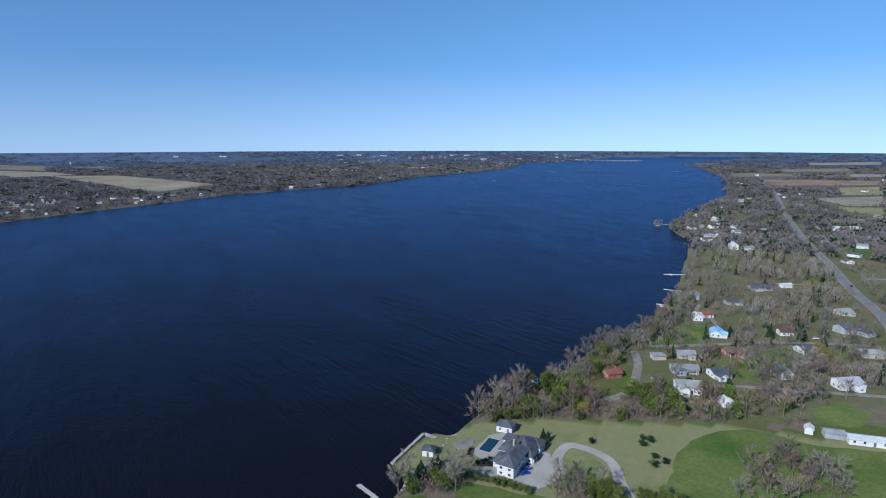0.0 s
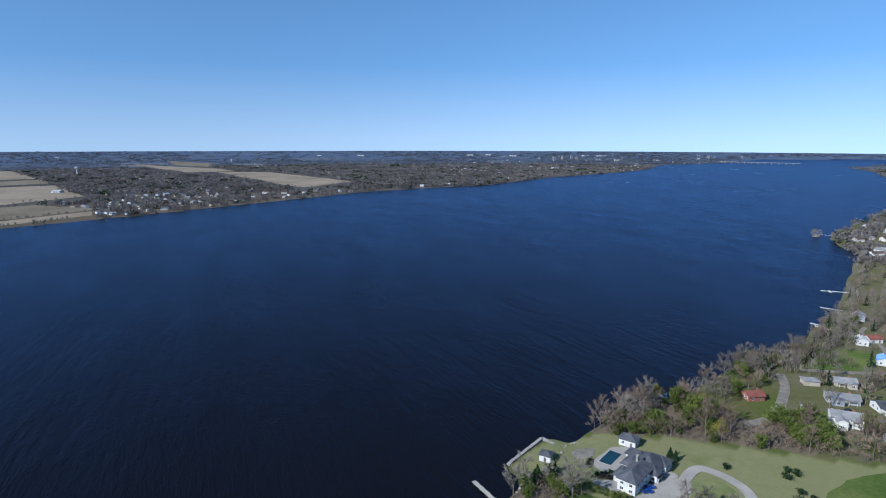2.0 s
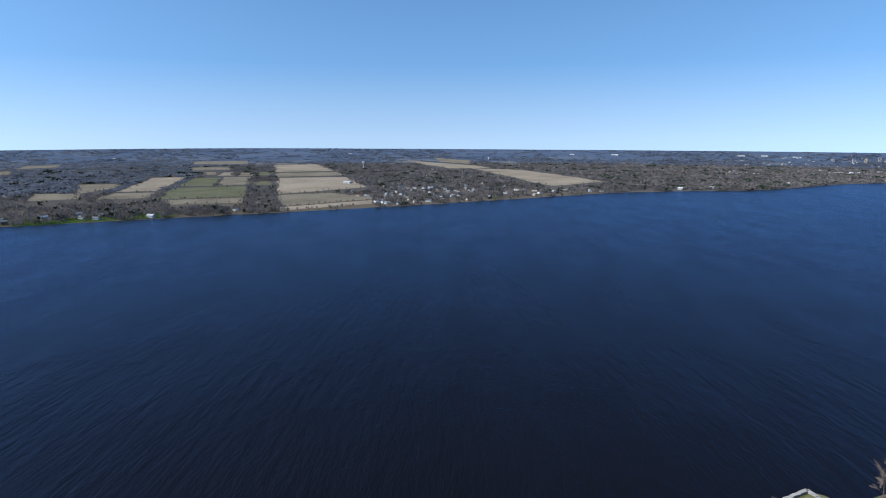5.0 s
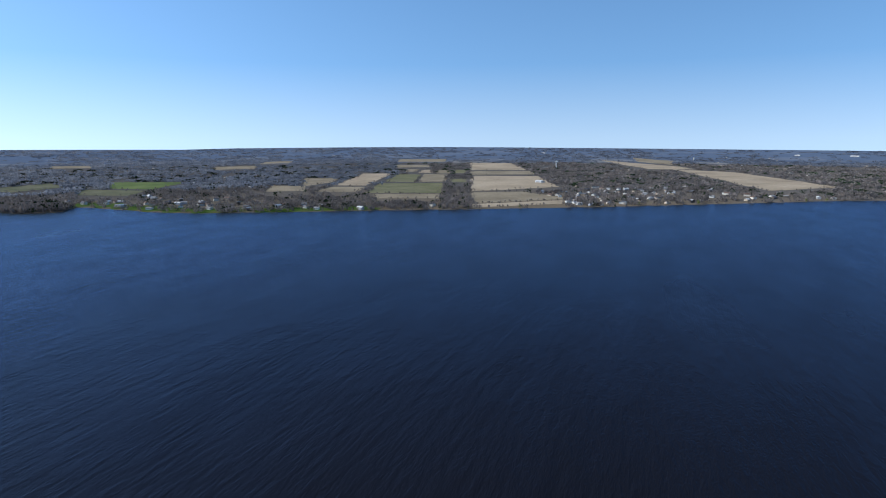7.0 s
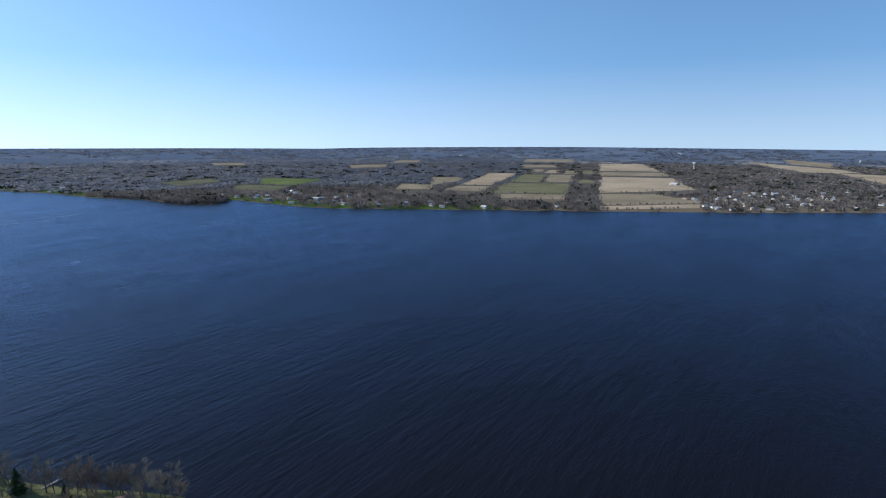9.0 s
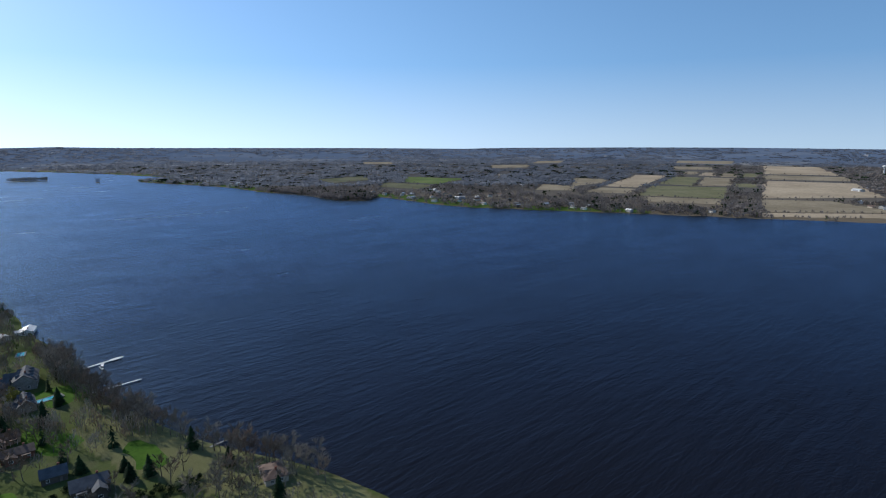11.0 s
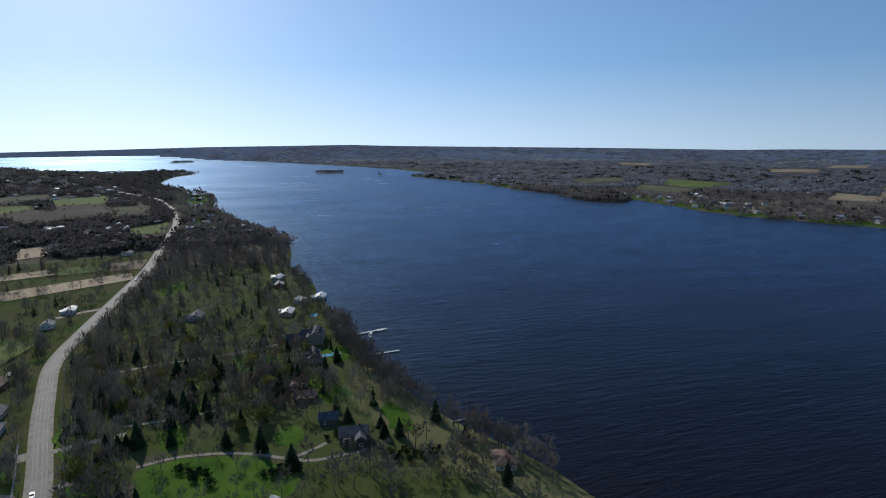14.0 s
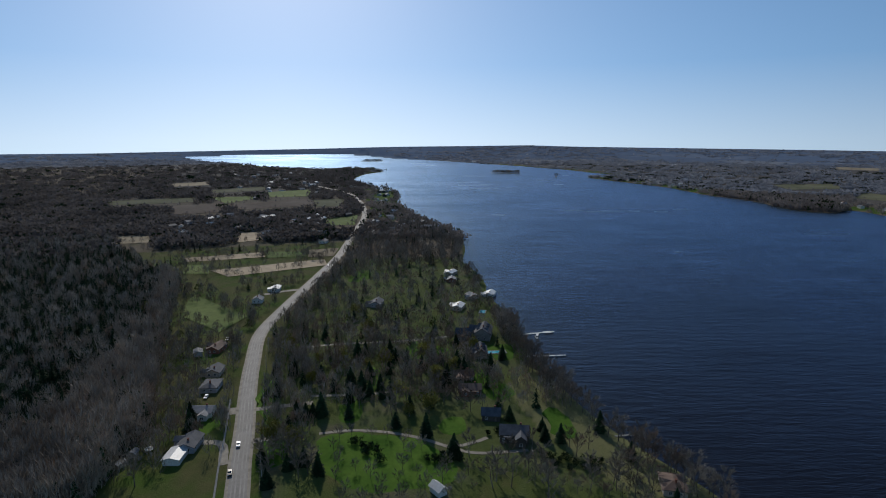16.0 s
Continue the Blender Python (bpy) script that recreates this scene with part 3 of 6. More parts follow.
LEA = surface("green_lea", (0.065, 0.1, 0.028), (0.125, 0.155, 0.052), 0.01, 0.2, 0.9, 0.1, soft=0.1)
COVER = {"S": (STRAW, "dry straw-coloured"), "T": (STUBBLE, "fallow tan"), "P": (PASTURE, "dull olive-green"), "G": (LEA, "fresh green"), "L": (PLOUGH, "brown ploughed")}
for where, plots in (
        ("farm field between hedges on the far bank", (
            ("S", [(-1772, 1230), (-1616, 1423), (-1219, 1155), (-1240, 862)]), ("T", [(-1214, 844), (-1160, 970), (-960, 948), (-1008, 702)]), ("S", [(-994, 695), (-946, 924), (-894, 857), (-946, 665)]),
            ("S", [(-2695, 1866), (-2563, 2055), (-1959, 1662), (-2099, 1454)]), ("T", [(-2032, 1409), (-1890, 1619), (-1698, 1483), (-1824, 1264)]), ("S", [(-2119, 955), (-2055, 1049), (-1562, 709), (-1623, 635)]),
            ("T", [(-1582, 616), (-1522, 688), (-1395, 611), (-1454, 506)]), ("T", [(-1976, 663), (-1906, 768), (-1746, 673), (-1634, 544)]), ("T", [(-1724, 482), (-1641, 552), (-1498, 500), (-1522, 402)]),
            ("P", [(-2013, 1040), (-1931, 1110), (-1603, 897), (-1673, 828)]), ("T", [(-1949, 1134), (-1874, 1196), (-1569, 994), (-1604, 906)]), ("P", [(-1624, 785), (-1528, 960), (-1243, 771), (-1347, 612)]))),
        ("field behind hedgerows on the far bank", (
            ("T", [(-1311, 614), (-1225, 757), (-1130, 699), (-1210, 578)]), ("T", [(-2311, 1261), (-2281, 1305), (-2110, 1187), (-2136, 1149)]), ("S", [(-2226, 1284), (-2198, 1325), (-2015, 1212), (-2048, 1163)]),
            ("T", [(-2157, 1327), (-2128, 1370), (-1929, 1237), (-1963, 1186)]), ("P", [(-2144, 1404), (-2115, 1447), (-1916, 1311), (-1944, 1270)]), ("T", [(-3447, 1806), (-3307, 2097), (-2945, 1859), (-3116, 1613)]),
            ("P", [(-1668, 1073), (-1636, 1120), (-1511, 1036), (-1542, 990)]), ("G", [(-2127, 85), (-2004, 284), (-1764, 159), (-1872, 59)]), ("P", [(-1864, 5), (-1729, 148), (-1600, 91), (-1690, -21)]),
            ("T", [(-3571, -125), (-3523, 54), (-3250, 42), (-3303, -128)]), ("T", [(-3028, 565), (-3031, 772), (-2749, 686), (-2756, 501)]), ("T", [(-3526, 949), (-3606, 1147), (-3276, 1025), (-3264, 847)]))),
        ("field behind the lakeside houses of the far bank", (
            ("S", [(-1637, 2224), (-1360, 2243), (-770, 1793), (-823, 1519)]), ("S", [(-2642, 2839), (-1787, 2468), (-1582, 2304), (-1692, 2141)]), ("T", [(-2659, 3184), (-2256, 3058), (-1918, 2603), (-2258, 2754)]),
            ("T", [(-2735, 1416), (-2633, 1564), (-2422, 1439), (-2465, 1276)]), ("P", [(-2027, -233), (-2192, -85), (-1999, -40), (-1859, -162)]))),
        ("field beside the lake road", (
            ("S", [(-331, -543), (-443, -492), (-423, -466), (-326, -504)]), ("S", [(-349, -628), (-427, -583), (-409, -556), (-339, -605)]), ("G", [(-429, -583), (-463, -544), (-441, -524), (-406, -550)]),
            ("T", [(-470, -550), (-502, -530), (-461, -497), (-439, -515)]), ("G", [(-329, -592), (-346, -570), (-322, -531), (-306, -553)]), ("S", [(-492, -747), (-528, -713), (-484, -658), (-448, -667)]),
            ("T", [(-371, -853), (-415, -819), (-382, -756), (-343, -787)]), ("G", [(-269, -473), (-258, -376), (-222, -360), (-227, -418)]), ("G", [(-680, -745), (-750, -739), (-658, -657), (-623, -688)]))),
        ("field among woods towards the headland", (
            ("P", [(-584, -1346), (-750, -1272), (-698, -1175), (-553, -1259)]), ("G", [(-771, -1244), (-847, -1189), (-820, -1136), (-716, -1096)]), ("P", [(-887, -1421), (-1056, -1403), (-978, -1301), (-838, -1335)]),
            ("G", [(-930, -1253), (-1065, -1225), (-927, -1082), (-855, -1139)]), ("L", [(-715, -1079), (-902, -1039), (-810, -925), (-663, -983)]), ("P", [(-875, -999), (-952, -974), (-830, -867), (-791, -902)]),
            ("L", [(-619, -1147), (-710, -1122), (-632, -968), (-545, -1013)]), ("T", [(-935, -1721), (-1062, -1712), (-984, -1583), (-883, -1612)]))),
        ("field east of the lake road", (
            ("L", [(1011, 2003), (1371, 1919), (1240, 1733), (918, 1734)]), ("P", [(1039, 1653), (1211, 1692), (1030, 1436), (925, 1435)]), ("S", [(809, 1353), (1010, 1407), (859, 1193), (783, 1193)]),
            ("T", [(1435.7, 2677.8), (1764.3, 2721.9), (1636.2, 2486.2), (1325.6, 2448.7)]), ("S", [(1956.6, 3362.9), (2408.1, 3427.7), (2215.4, 3130.6), (1804.9, 3075.3)]), ("T", [(1071.7, 2370.8), (1294.1, 2328.6), (1207.7, 2153.1), (995.8, 2155.3)]), ("S", [(1486.1, 2288.5), (1629.5, 2286.6), (1510.8, 2118.0), (1377.5, 2119.3)]),
            ("P", [(743, 1182), (839, 1164), (759, 1051), (722, 1066)]), ("G", [(471, 729), (511, 722), (478, 659), (437, 665)])))):
    for kind, q in plots:
        patch("field", q, COVER[kind][0], COVER[kind][1] + " " + where)
lawn([(81.6, 201.6), (85.2, 220.8), (94.8, 238.8), (117.6, 255.6), (141.6, 258), (163.2, 243.6), (198, 237.6), (204, 216), (144, 199.2)], "bright green mown lawn of the large house", None, 0.12)

# ---- lanes, drives and grounds of the near bank ----
for line, wide, label in (
        ([(126, 369.6), (164.4, 373.2), (204, 379.2), (241.2, 378), (271.2, 374.4)], 4.5, "pale gravel lane between the cottages"),
        ([(108, 303.6), (135.6, 307.2), (152.4, 307.2), (181.2, 302.4), (205.2, 298.8), (235.2, 294)], 4.0, "gravel lane behind the hedge"),
        ([(111.6, 360), (109.2, 342), (103.2, 324), (92.4, 300), (76.8, 286.8)], 5.0, "curving gravel lane towards the shore"),
        ([(188.4, 414), (192, 434.4), (189.6, 453.6), (198, 470.4)], 3.0, "narrow gravel drive among trees"),
        ([(-153.6, -246), (-164.4, -238.8), (-175.2, -230.4), (-187.2, -220.8)], 4.0, "gravel drive off the road"),
        ([(-138, -216), (-145.2, -212.4), (-153.6, -206.4)], 4.0, "short gravel drive off the road"),
        ([(-167.0, -193.7), (-177.9, -184.2), (-186.3, -170.2), (-191.7, -154.0), (-193.3, -139.0), (-196.1, -125.6), (-205.8, -114.0), (-212.2, -107.6)], 2.2, "narrow pale gravel drive across the lawn"),
        ([(-193.7, -136.1), (-203.8, -130.6), (-210.6, -128.2)], 2.2, "gravel forecourt drive"),
        ([(-192, -228), (-211.2, -205.2), (-228, -192)], 2.6, "gravel drive between conifers"),
        ([(-238.8, -288), (-256.8, -274.8), (-280.8, -249.6), (-298.8, -234), (-314.4, -223.2)], 2.8, "pale drive through the trees"),
        ([(-124.8, -206.4), (-134.4, -223.2), (-124.8, -235.2)], 4.0, "gravel drive beside a bungalow"),
        ([(-160.8, -244.8), (-153.6, -252), (-148.8, -254.4)], 3.6, "gravel drive beside a bungalow"),
        ([(-339.6, -405.6), (-324, -415.2), (-306, -420)], 6.0, "gravel forecourt beside the road"),
        ([(396, 564), (456, 564), (576, 600)], 6.0, "paved side road joining the lake road"),
        ([(357.6, 525.6), (314.4, 542.4), (288, 546)], 3.5, "gravel drive off the lake road")):
    tagged(ribbon("driveway", line, wide, GRAVEL, label, 0.11), category="driveway")
tagged(ribbon("driveway", [(66, 190), (64.4, 205), (64.1, 213.7), (64.6, 221.9), (63.2, 229.5), (58.4, 235.6), (52.5, 239.6), (48, 240.2), (44, 235.5), (40.5, 228.0)], 4.6, PAVING, "pale paved drive curving to the large house", 0.2), category="driveway")
lawn([(17.5, 209.6), (24, 207.0), (31, 207.2), (38.8, 213.5), (43, 221), (43.6, 229.0), (36.5, 231.0), (30, 226.5), (24.5, 217)], "pale paved forecourt of the large house", PAVING, 0.22, "forecourt", 0.3)
lawn([(4.6, 234.6), (9.5, 244), (14.4, 250.6), (25.9, 250.5), (25.6, 240), (16.5, 232), (9, 227.6)], "pale stone terrace round the swimming pool", PAVING, 0.2, "terrace", 0.3)
lawn([(3.9, 217.4), (6.2, 221.4), (11, 222.4), (16, 222.1), (16, 214.4), (7.6, 213.6)], "pale paved terrace before the large house", PAVING, 0.22, "terrace", 0.3)
lawn([(32.5, 232.6), (36, 234.6), (39, 233.4), (38.6, 230.4), (35, 229.4)], "small round paved court by the front porch", PAVING, 0.26, "terrace", 0.2)
for q in ([(6, 223.2), (8, 227.4), (13.5, 228.5), (16, 224.6), (12, 222.8)], [(11.5, 212.2), (14.5, 214.0), (19.5, 210.8), (25.5, 209.0), (24, 207.4), (16, 209.2)], [(26.5, 224.4), (29.5, 229.4), (33, 229.6), (31, 225.2)], [(34, 243), (37.5, 249), (41, 247), (37.5, 240.5)], [(1.5, 231.5), (3.4, 237.5), (5.4, 236.6), (4.4, 230)]):
    lawn(q, "dark mulched garden bed beside the large house", MULCH, 0.24, "garden_bed", 0.5)
lawn([(43.5, 229.0), (50.4, 233.6), (57.2, 232.0), (60.0, 225.0), (58.8, 214.5), (50.3, 209.9), (41.0, 214)], "olive lawn inside the curve of a drive", OLIVE, 0.12)
lawn([(-4.6, 240.4), (-0.8, 245.8), (5.6, 247.4), (6, 242), (3.2, 237.6), (-1.8, 236.4)], "pale gravel bed near the shore", GRAVEL, 0.2, "gravel_bed", 0.8)
for q, label in (([(-165.6, -192), (-192, -153.6), (-175.2, -117.6), (-141.6, -153.6)], "wide green lawn with old fruit trees"),
                 ([(-262.5, -171), (-276, -171), (-272, -157), (-250, -149), (-248, -154)], "small bright lawn by the shore"),
                 ([(-252, -121), (-259, -115), (-242, -96.7), (-233, -96), (-231, -104), (-239, -111)], "strip of bright lawn by the water"),
                 ([(-135.6, -192), (-151.2, -216), (-158.4, -211.2), (-142.8, -187.2)], "roadside strip of mown grass"),
                 ([(-156, -220.8), (-180, -254.4), (-187.2, -249.6), (-163.2, -216)], "roadside strip of mown grass"),
                 ([(-139.2, -235.2), (-151.2, -247.2), (-144, -254.4), (-133.2, -242.4)], "front lawn of a bungalow"),
                 ([(-273.6, -223.2), (-295.2, -225.6), (-290.4, -206.4), (-271.2, -208.8)], "bright lawn between dark conifers"),
                 ([(-296, -180), (-312, -194), (-326, -184), (-338, -181), (-322, -167), (-300, -168)], "bright lawn with a covered pool"),
                 ([(-384, -396), (-422.4, -420), (-434.4, -405.6), (-396, -381.6)], "roadside green lawn"),
                 ([(-258, -160), (-268, -152), (-259, -140), (-247, -146)], "small mown lawn above the shore"),
                 ([(-283.7, -237.1), (-293.7, -232.9), (-275.3, -213.7), (-263.6, -213.6), (-265.9, -223.3)], "bright lawn among lakeside trees"),
                 ([(-181.4, -195.5), (-195.3, -207.8), (-208.6, -212.8), (-199.0, -197.2), (-187.2, -187.7)], "bright clearing of lawn among conifers"),
                 ([(-215.8, -209.1), (-240.2, -230.0), (-240.5, -222.4), (-219.1, -204.6)], "narrow strip of bright lawn"),
                 ([(-270.3, -171.9), (-286.1, -167.8), (-266.3, -153.0), (-250.3, -153.6)], "bright lawn below a brown house"),
                 ([(-205.7, -153.0), (-219.1, -154.2), (-216.9, -142.4), (-203.1, -142.8)], "small lawn beside a drive"),
                 ([(-161.2, -232.9), (-179.8, -246.0), (-198.8, -271.8), (-175.3, -252.1)], "bright roadside lawn under poles"),
                 ([(185.3, 284.3), (201.1, 286.7), (205.6, 274.3), (196.0, 264.2), (179.3, 260.9), (173.6, 269.2)], "green lawn behind the mobile home"),
                 ([(127.2, 374.4), (144, 408), (177.6, 414), (165.6, 376.8)], "green lawn reaching to the shore"),
                 ([(146.4, 327.6), (180, 360), (201.6, 342), (170.4, 314.4)], "green back lawn between cottages"),
                 ([(192, 360), (228, 374.4), (235.2, 357.6), (201.6, 345.6)], "green lawn beside a lane"),
                 ([(-7.2, 211.2), (24, 204), (48, 192), (12, 186)], "deep green lawn behind a hedge"),
                 ([(360, 768), (414, 828), (446.4, 792), (396, 738)], "green clearing with scattered houses"),
                 ([(480, 768), (528, 792), (546, 720), (492, 702)], "green meadow east of the road")):
    # Lawns on the sunward south side take the greener backlit colour.
    lawn(q, label, BACKLIT_TURF if q[0][1] < 0 else TURF, ragged=3.0)

beside = spline(ROAD[10:16], 5)
bd = np.gradient(beside, axis=0)
bd /= np.linalg.norm(bd, axis=1)[:, None]
left_of = np.stack([-bd[:, 1], bd[:, 0]], 1)
tagged(ribbon("roadside_path", [tuple(q) for q in (beside + left_of * 8.5)[4:20]], 0.8, STONE, "narrow pale gutter strip beside the road", 0.15, 2), category="path")

# ---- trees ----
RNG = np.random.default_rng(7)


def tube(a, b, ra, rb, n, v, f):
    a, b = np.array(a, float), np.array(b, float)
    d = (b - a) / (np.linalg.norm(b - a) + 1e-9)
    u = np.cross(d, (0.3, 0.9, 0.31))
    u /= np.linalg.norm(u)
    w = np.cross(d, u)
    k = len(v)
    for p, q in ((a, ra), (b, rb)):
        for i in range(n):
            s = 2 * math.pi * i / n
            v.append(tuple(p + q * (math.cos(s) * u + math.sin(s) * w)))
    for i in range(n):
        f.append((k + i, k + (i + 1) % n, k + n + (i + 1) % n, k + n + i))


def sliver(p, d, length, width, rng, v, f):
    side = np.cross(d, rng.normal(size=3))
    side *= width / (np.linalg.norm(side) + 1e-9)
    k = len(v)
    v.extend([tuple(p - side), tuple(p + side), tuple(p + d * length)])
    f.append((k, k + 1, k + 2))


def bare_shape(seed, h, twigs, spread=0.42, width=0.055):
    """A leafless tree: trunk with limbs, and a crown of fine twigs."""
    rng = np.random.default_rng(seed)
    v, f, tv, tf = [], [], [], []
    top = np.array([rng.normal(0, 0.04) * h, rng.normal(0, 0.04) * h, h * 0.9])
    mid = np.array([rng.normal(0, 0.03) * h, rng.normal(0, 0.03) * h, h * 0.38])
    tube((0, 0, -0.4), mid, 0.02 * h, 0.013 * h, 6, v, f)
    tube(mid, top, 0.013 * h, 0.003 * h, 5, v, f)
    tips = []
    for i in range(9):
        s = 0.2 + 0.075 * i
        p = mid * (s / 0.4) if s < 0.4 else mid + (top - mid) * (s - 0.4) / 0.55
        az = i * 2.4 + rng.uniform(-0.5, 0.5)
        el = rng.uniform(0.45, 1.0) + 0.3 * s
        d = np.array([math.cos(az) * math.cos(el), math.sin(az) * math.cos(el), math.sin(el)])
        ln = h * spread * rng.uniform(0.75, 1.1) * (1.15 - 0.6 * s)
        e = p + d * ln
        tube(p, e, 0.0065 * h, 0.002 * h, 4, v, f)
        tips.append((p + d * ln * 0.4, e))
        for k in range(3):
            q = p + d * ln * rng.uniform(0.35, 0.8)
            d2 = d + rng.normal(0, 0.55, 3)
            d2 /= np.linalg.norm(d2)
            e2 = q + d2 * ln * rng.uniform(0.4, 0.65)
            tube(q, e2, 0.003 * h, 0.001 * h, 3, v, f)
            tips.append((q, e2))
    for i in range(twigs):
        a, b = tips[rng.integers(len(tips))]
        p = a + (b - a) * rng.uniform(0.15, 1.0)
        d = 0.85 * (b - a) / np.linalg.norm(b - a) + rng.normal(0, 0.42, 3) + np.array([0, 0, 0.6])
        d /= np.linalg.norm(d)
        sliver(p, d, rng.uniform(0.08, 0.17) * h, width * rng.uniform(0.5, 1.1), rng, tv, tf)
    return (v, f), (tv, tf)


def conifer_shape(seed, h, wide, levels=11, spokes=11):
    rng = np.random.default_rng(seed)
    v, f, tv, tf = [], [], [], []
    tube((0, 0, -0.3), (0, 0, h * 0.93), 0.022 * h, 0.004 * h, 5, v, f)
    for i in range(levels):
        s = i / levels
        z, rad = h * (0.06 + 0.92 * s), wide * (1 - s) ** 0.8 * rng.uniform(0.82, 1.15) + 0.12
        for k in range(spokes):
            a = 2 * math.pi * (k + rng.uniform(0, 1)) / spokes
            ln = rad * rng.uniform(0.7, 1.15)
            droop = -0.28 * ln * rng.uniform(0.4, 1.3)
            c, w = np.array([math.cos(a), math.sin(a), 0]), np.array([-math.sin(a), math.cos(a), 0])
            b = len(tv)
            zz = z + rng.uniform(-0.03, 0.03) * h
            tv.extend([tuple(c * 0.05 + (0, 0, zz + 0.075 * h)), tuple(c * ln * 0.6 + w * ln * 0.34 + (0, 0, zz + droop * 0.4)),
                       tuple(c * ln + (0, 0, zz + droop)), tuple(c * ln * 0.6 - w * ln * 0.34 + (0, 0, zz + droop * 0.4))])
            tf.extend([(b, b + 1, b + 2), (b, b + 2, b + 3)])
    return (v, f), (tv, tf)


def leafy_shape(seed, h, wide, leaves, size, base=0.3):
    """A round or drooping crown of small leaf tufts, with gaps, on a trunk with limbs."""
    rng = np.random.default_rng(seed)
    (v, f), _ = bare_shape(seed + 50, h * 0.95, 0, 0.36)
    tv, tf = [], []
    blobs = [np.array([rng.normal(0, wide * 0.42), rng.normal(0, wide * 0.42), h * rng.uniform(base + 0.1, 0.9)]) for _ in range(14)]
    for i in range(leaves):
        c = blobs[rng.integers(len(blobs))]
        d = rng.normal(size=3)
        d /= np.linalg.norm(d)
        p = c + d * np.array([wide * 0.42, wide * 0.42, h * 0.13]) * rng.uniform(0.5, 1.0)
        sliver(p, rng.normal(0, 0.6, 3) + d, size * rng.uniform(0.6, 1.3), size * 0.42, rng, tv, tf)
    return (v, f), (tv, tf)


TREE_KINDS = {
    "bare": ("bare_tree", "tree", TWIG, [lambda s, k=k: bare_shape(11 + k, 13.0, 1130, 0.48, 0.048) for k in range(5)], "leafless grey-brown tree with fine bare twigs"),
    "red": ("budding_tree", "tree", TWIG_RED, [lambda s, k=k: bare_shape(31 + k, 11.0, 1060, 0.5, 0.046) for k in range(3)], "leafless tree with reddish budding twigs"),
    "orchard": ("orchard_tree", "tree", TWIG, [lambda s, k=k: bare_shape(41 + k, 6.0, 760, 0.66, 0.045) for k in range(3)], "low spreading leafless old fruit tree on grass"),
    "conifer": ("conifer_tree", "conifer", NEEDLE, [lambda s, k=k: conifer_shape(51 + k, 8.4 + 1.0 * k, 3.5 + 0.35 * (k % 2), 14, 13) for k in range(4)], "dark green pointed spruce tree"),
    "cedar": ("cedar_tree", "conifer", CEDAR, [lambda s, k=k: leafy_shape(61 + k, 8.0, 2.6, 850, 0.52, 0.05) for k in range(3)], "yellow-green cedar tree with dense foliage"),
    "willow": ("willow_tree", "tree", BUD, [lambda s, k=k: leafy_shape(71 + k, 12.0, 4.6, 1300, 0.55, 0.25) for k in range(2)], "broad budding willow with yellow-green twigs"),
    "shrub": ("shrub", "shrub", TWIG_RED, [lambda s, k=k: bare_shape(81 + k, 4.2, 650, 0.75, 0.03) for k in range(3)], "leafless brown shrub with dense twigs"),
}
TREE_KINDS["bush"] = ("evergreen_bush", "bush", NEEDLE, [lambda s, k=k: leafy_shape(91 + k, 2.6, 1.7, 300, 0.4, 0.0) for k in range(2)], "round dark evergreen bush on the lawn")
MADE, TREE_SPOTS, CLEAR = {}, [], []


def tree(kind, x, y, scale=1.0, label="", group="trees of the near bank", z=None):
    name, cat, leaf, makers, text = TREE_KINDS[kind]
    k = int(RNG.integers(len(makers)))
    z = float(land_z(x, y)) if z is None else z
    scale *= 1.12
    m = pose(x, y, z, 0, 0, float(RNG.uniform(0, 360))) @ Matrix.Scale(scale, 4)
    TREE_SPOTS.append((x, y))
    if (kind, k) in MADE:
        ob = copy_thing(MADE[kind, k], m)
        ob.scale = (scale, scale, scale)
        ob["label"] = label or text
        return ob
    wood, crown = makers[k](0)
    ob = thing(name, pose(0, 0, 0), label or text, cat, group)
    part("trunk", wood, BARK, ob)
    part("crown", crown, leaf, ob)
    MADE[kind, k] = ob
    ob.matrix_world = m
    return ob


# ---- houses ----
def box(bm, x0, x1, y0, y1, z0, z1):
    v = [bm.verts.new(p) for p in ((x0, y0, z0), (x1, y0, z0), (x1, y1, z0), (x0, y1, z0), (x0, y0, z1), (x1, y0, z1), (x1, y1, z1), (x0, y1, z1))]
    for q in ((0, 3, 2, 1), (4, 5, 6, 7), (0, 1, 5, 4), (1, 2, 6, 5), (2, 3, 7, 6), (3, 0, 4, 7)):
        bm.faces.new([v[i] for i in q])
    return bm


def boxes(*dims):
    bm = bmesh.new()
    for d in dims:
        box(bm, *d)
    return bm


def prism(profile, y0, y1):
    """A profile in x and z, drawn out along y."""
    bm = bmesh.new()
    a = [bm.verts.new((x, y0, z)) for x, z in profile]
    b = [bm.verts.new((x, y1, z)) for x, z in profile]
    bm.faces.new(a[::-1])
    bm.faces.new(b)
    for i in range(len(a)):
        j = (i + 1) % len(a)
        bm.faces.new((a[i], a[j], b[j], b[i]))
    bmesh.ops.recalc_face_normals(bm, faces=bm.faces)
    return bm


def gable_roof(w, d, h, rise, over=0.5, thick=0.25):
    """Ridge along x."""
    s = rise / (d / 2)
    e, z = d / 2 + over, h - over * s
    bm = prism([(-e, z), (0, h + rise), (e, z), (e, z + thick), (0, h + rise + thick * 1.2), (-e, z + thick)], -w / 2 - over, w / 2 + over)
    bmesh.ops.rotate(bm, verts=bm.verts, matrix=Matrix.Rotation(radians(90), 3, "Z"))
    return bm


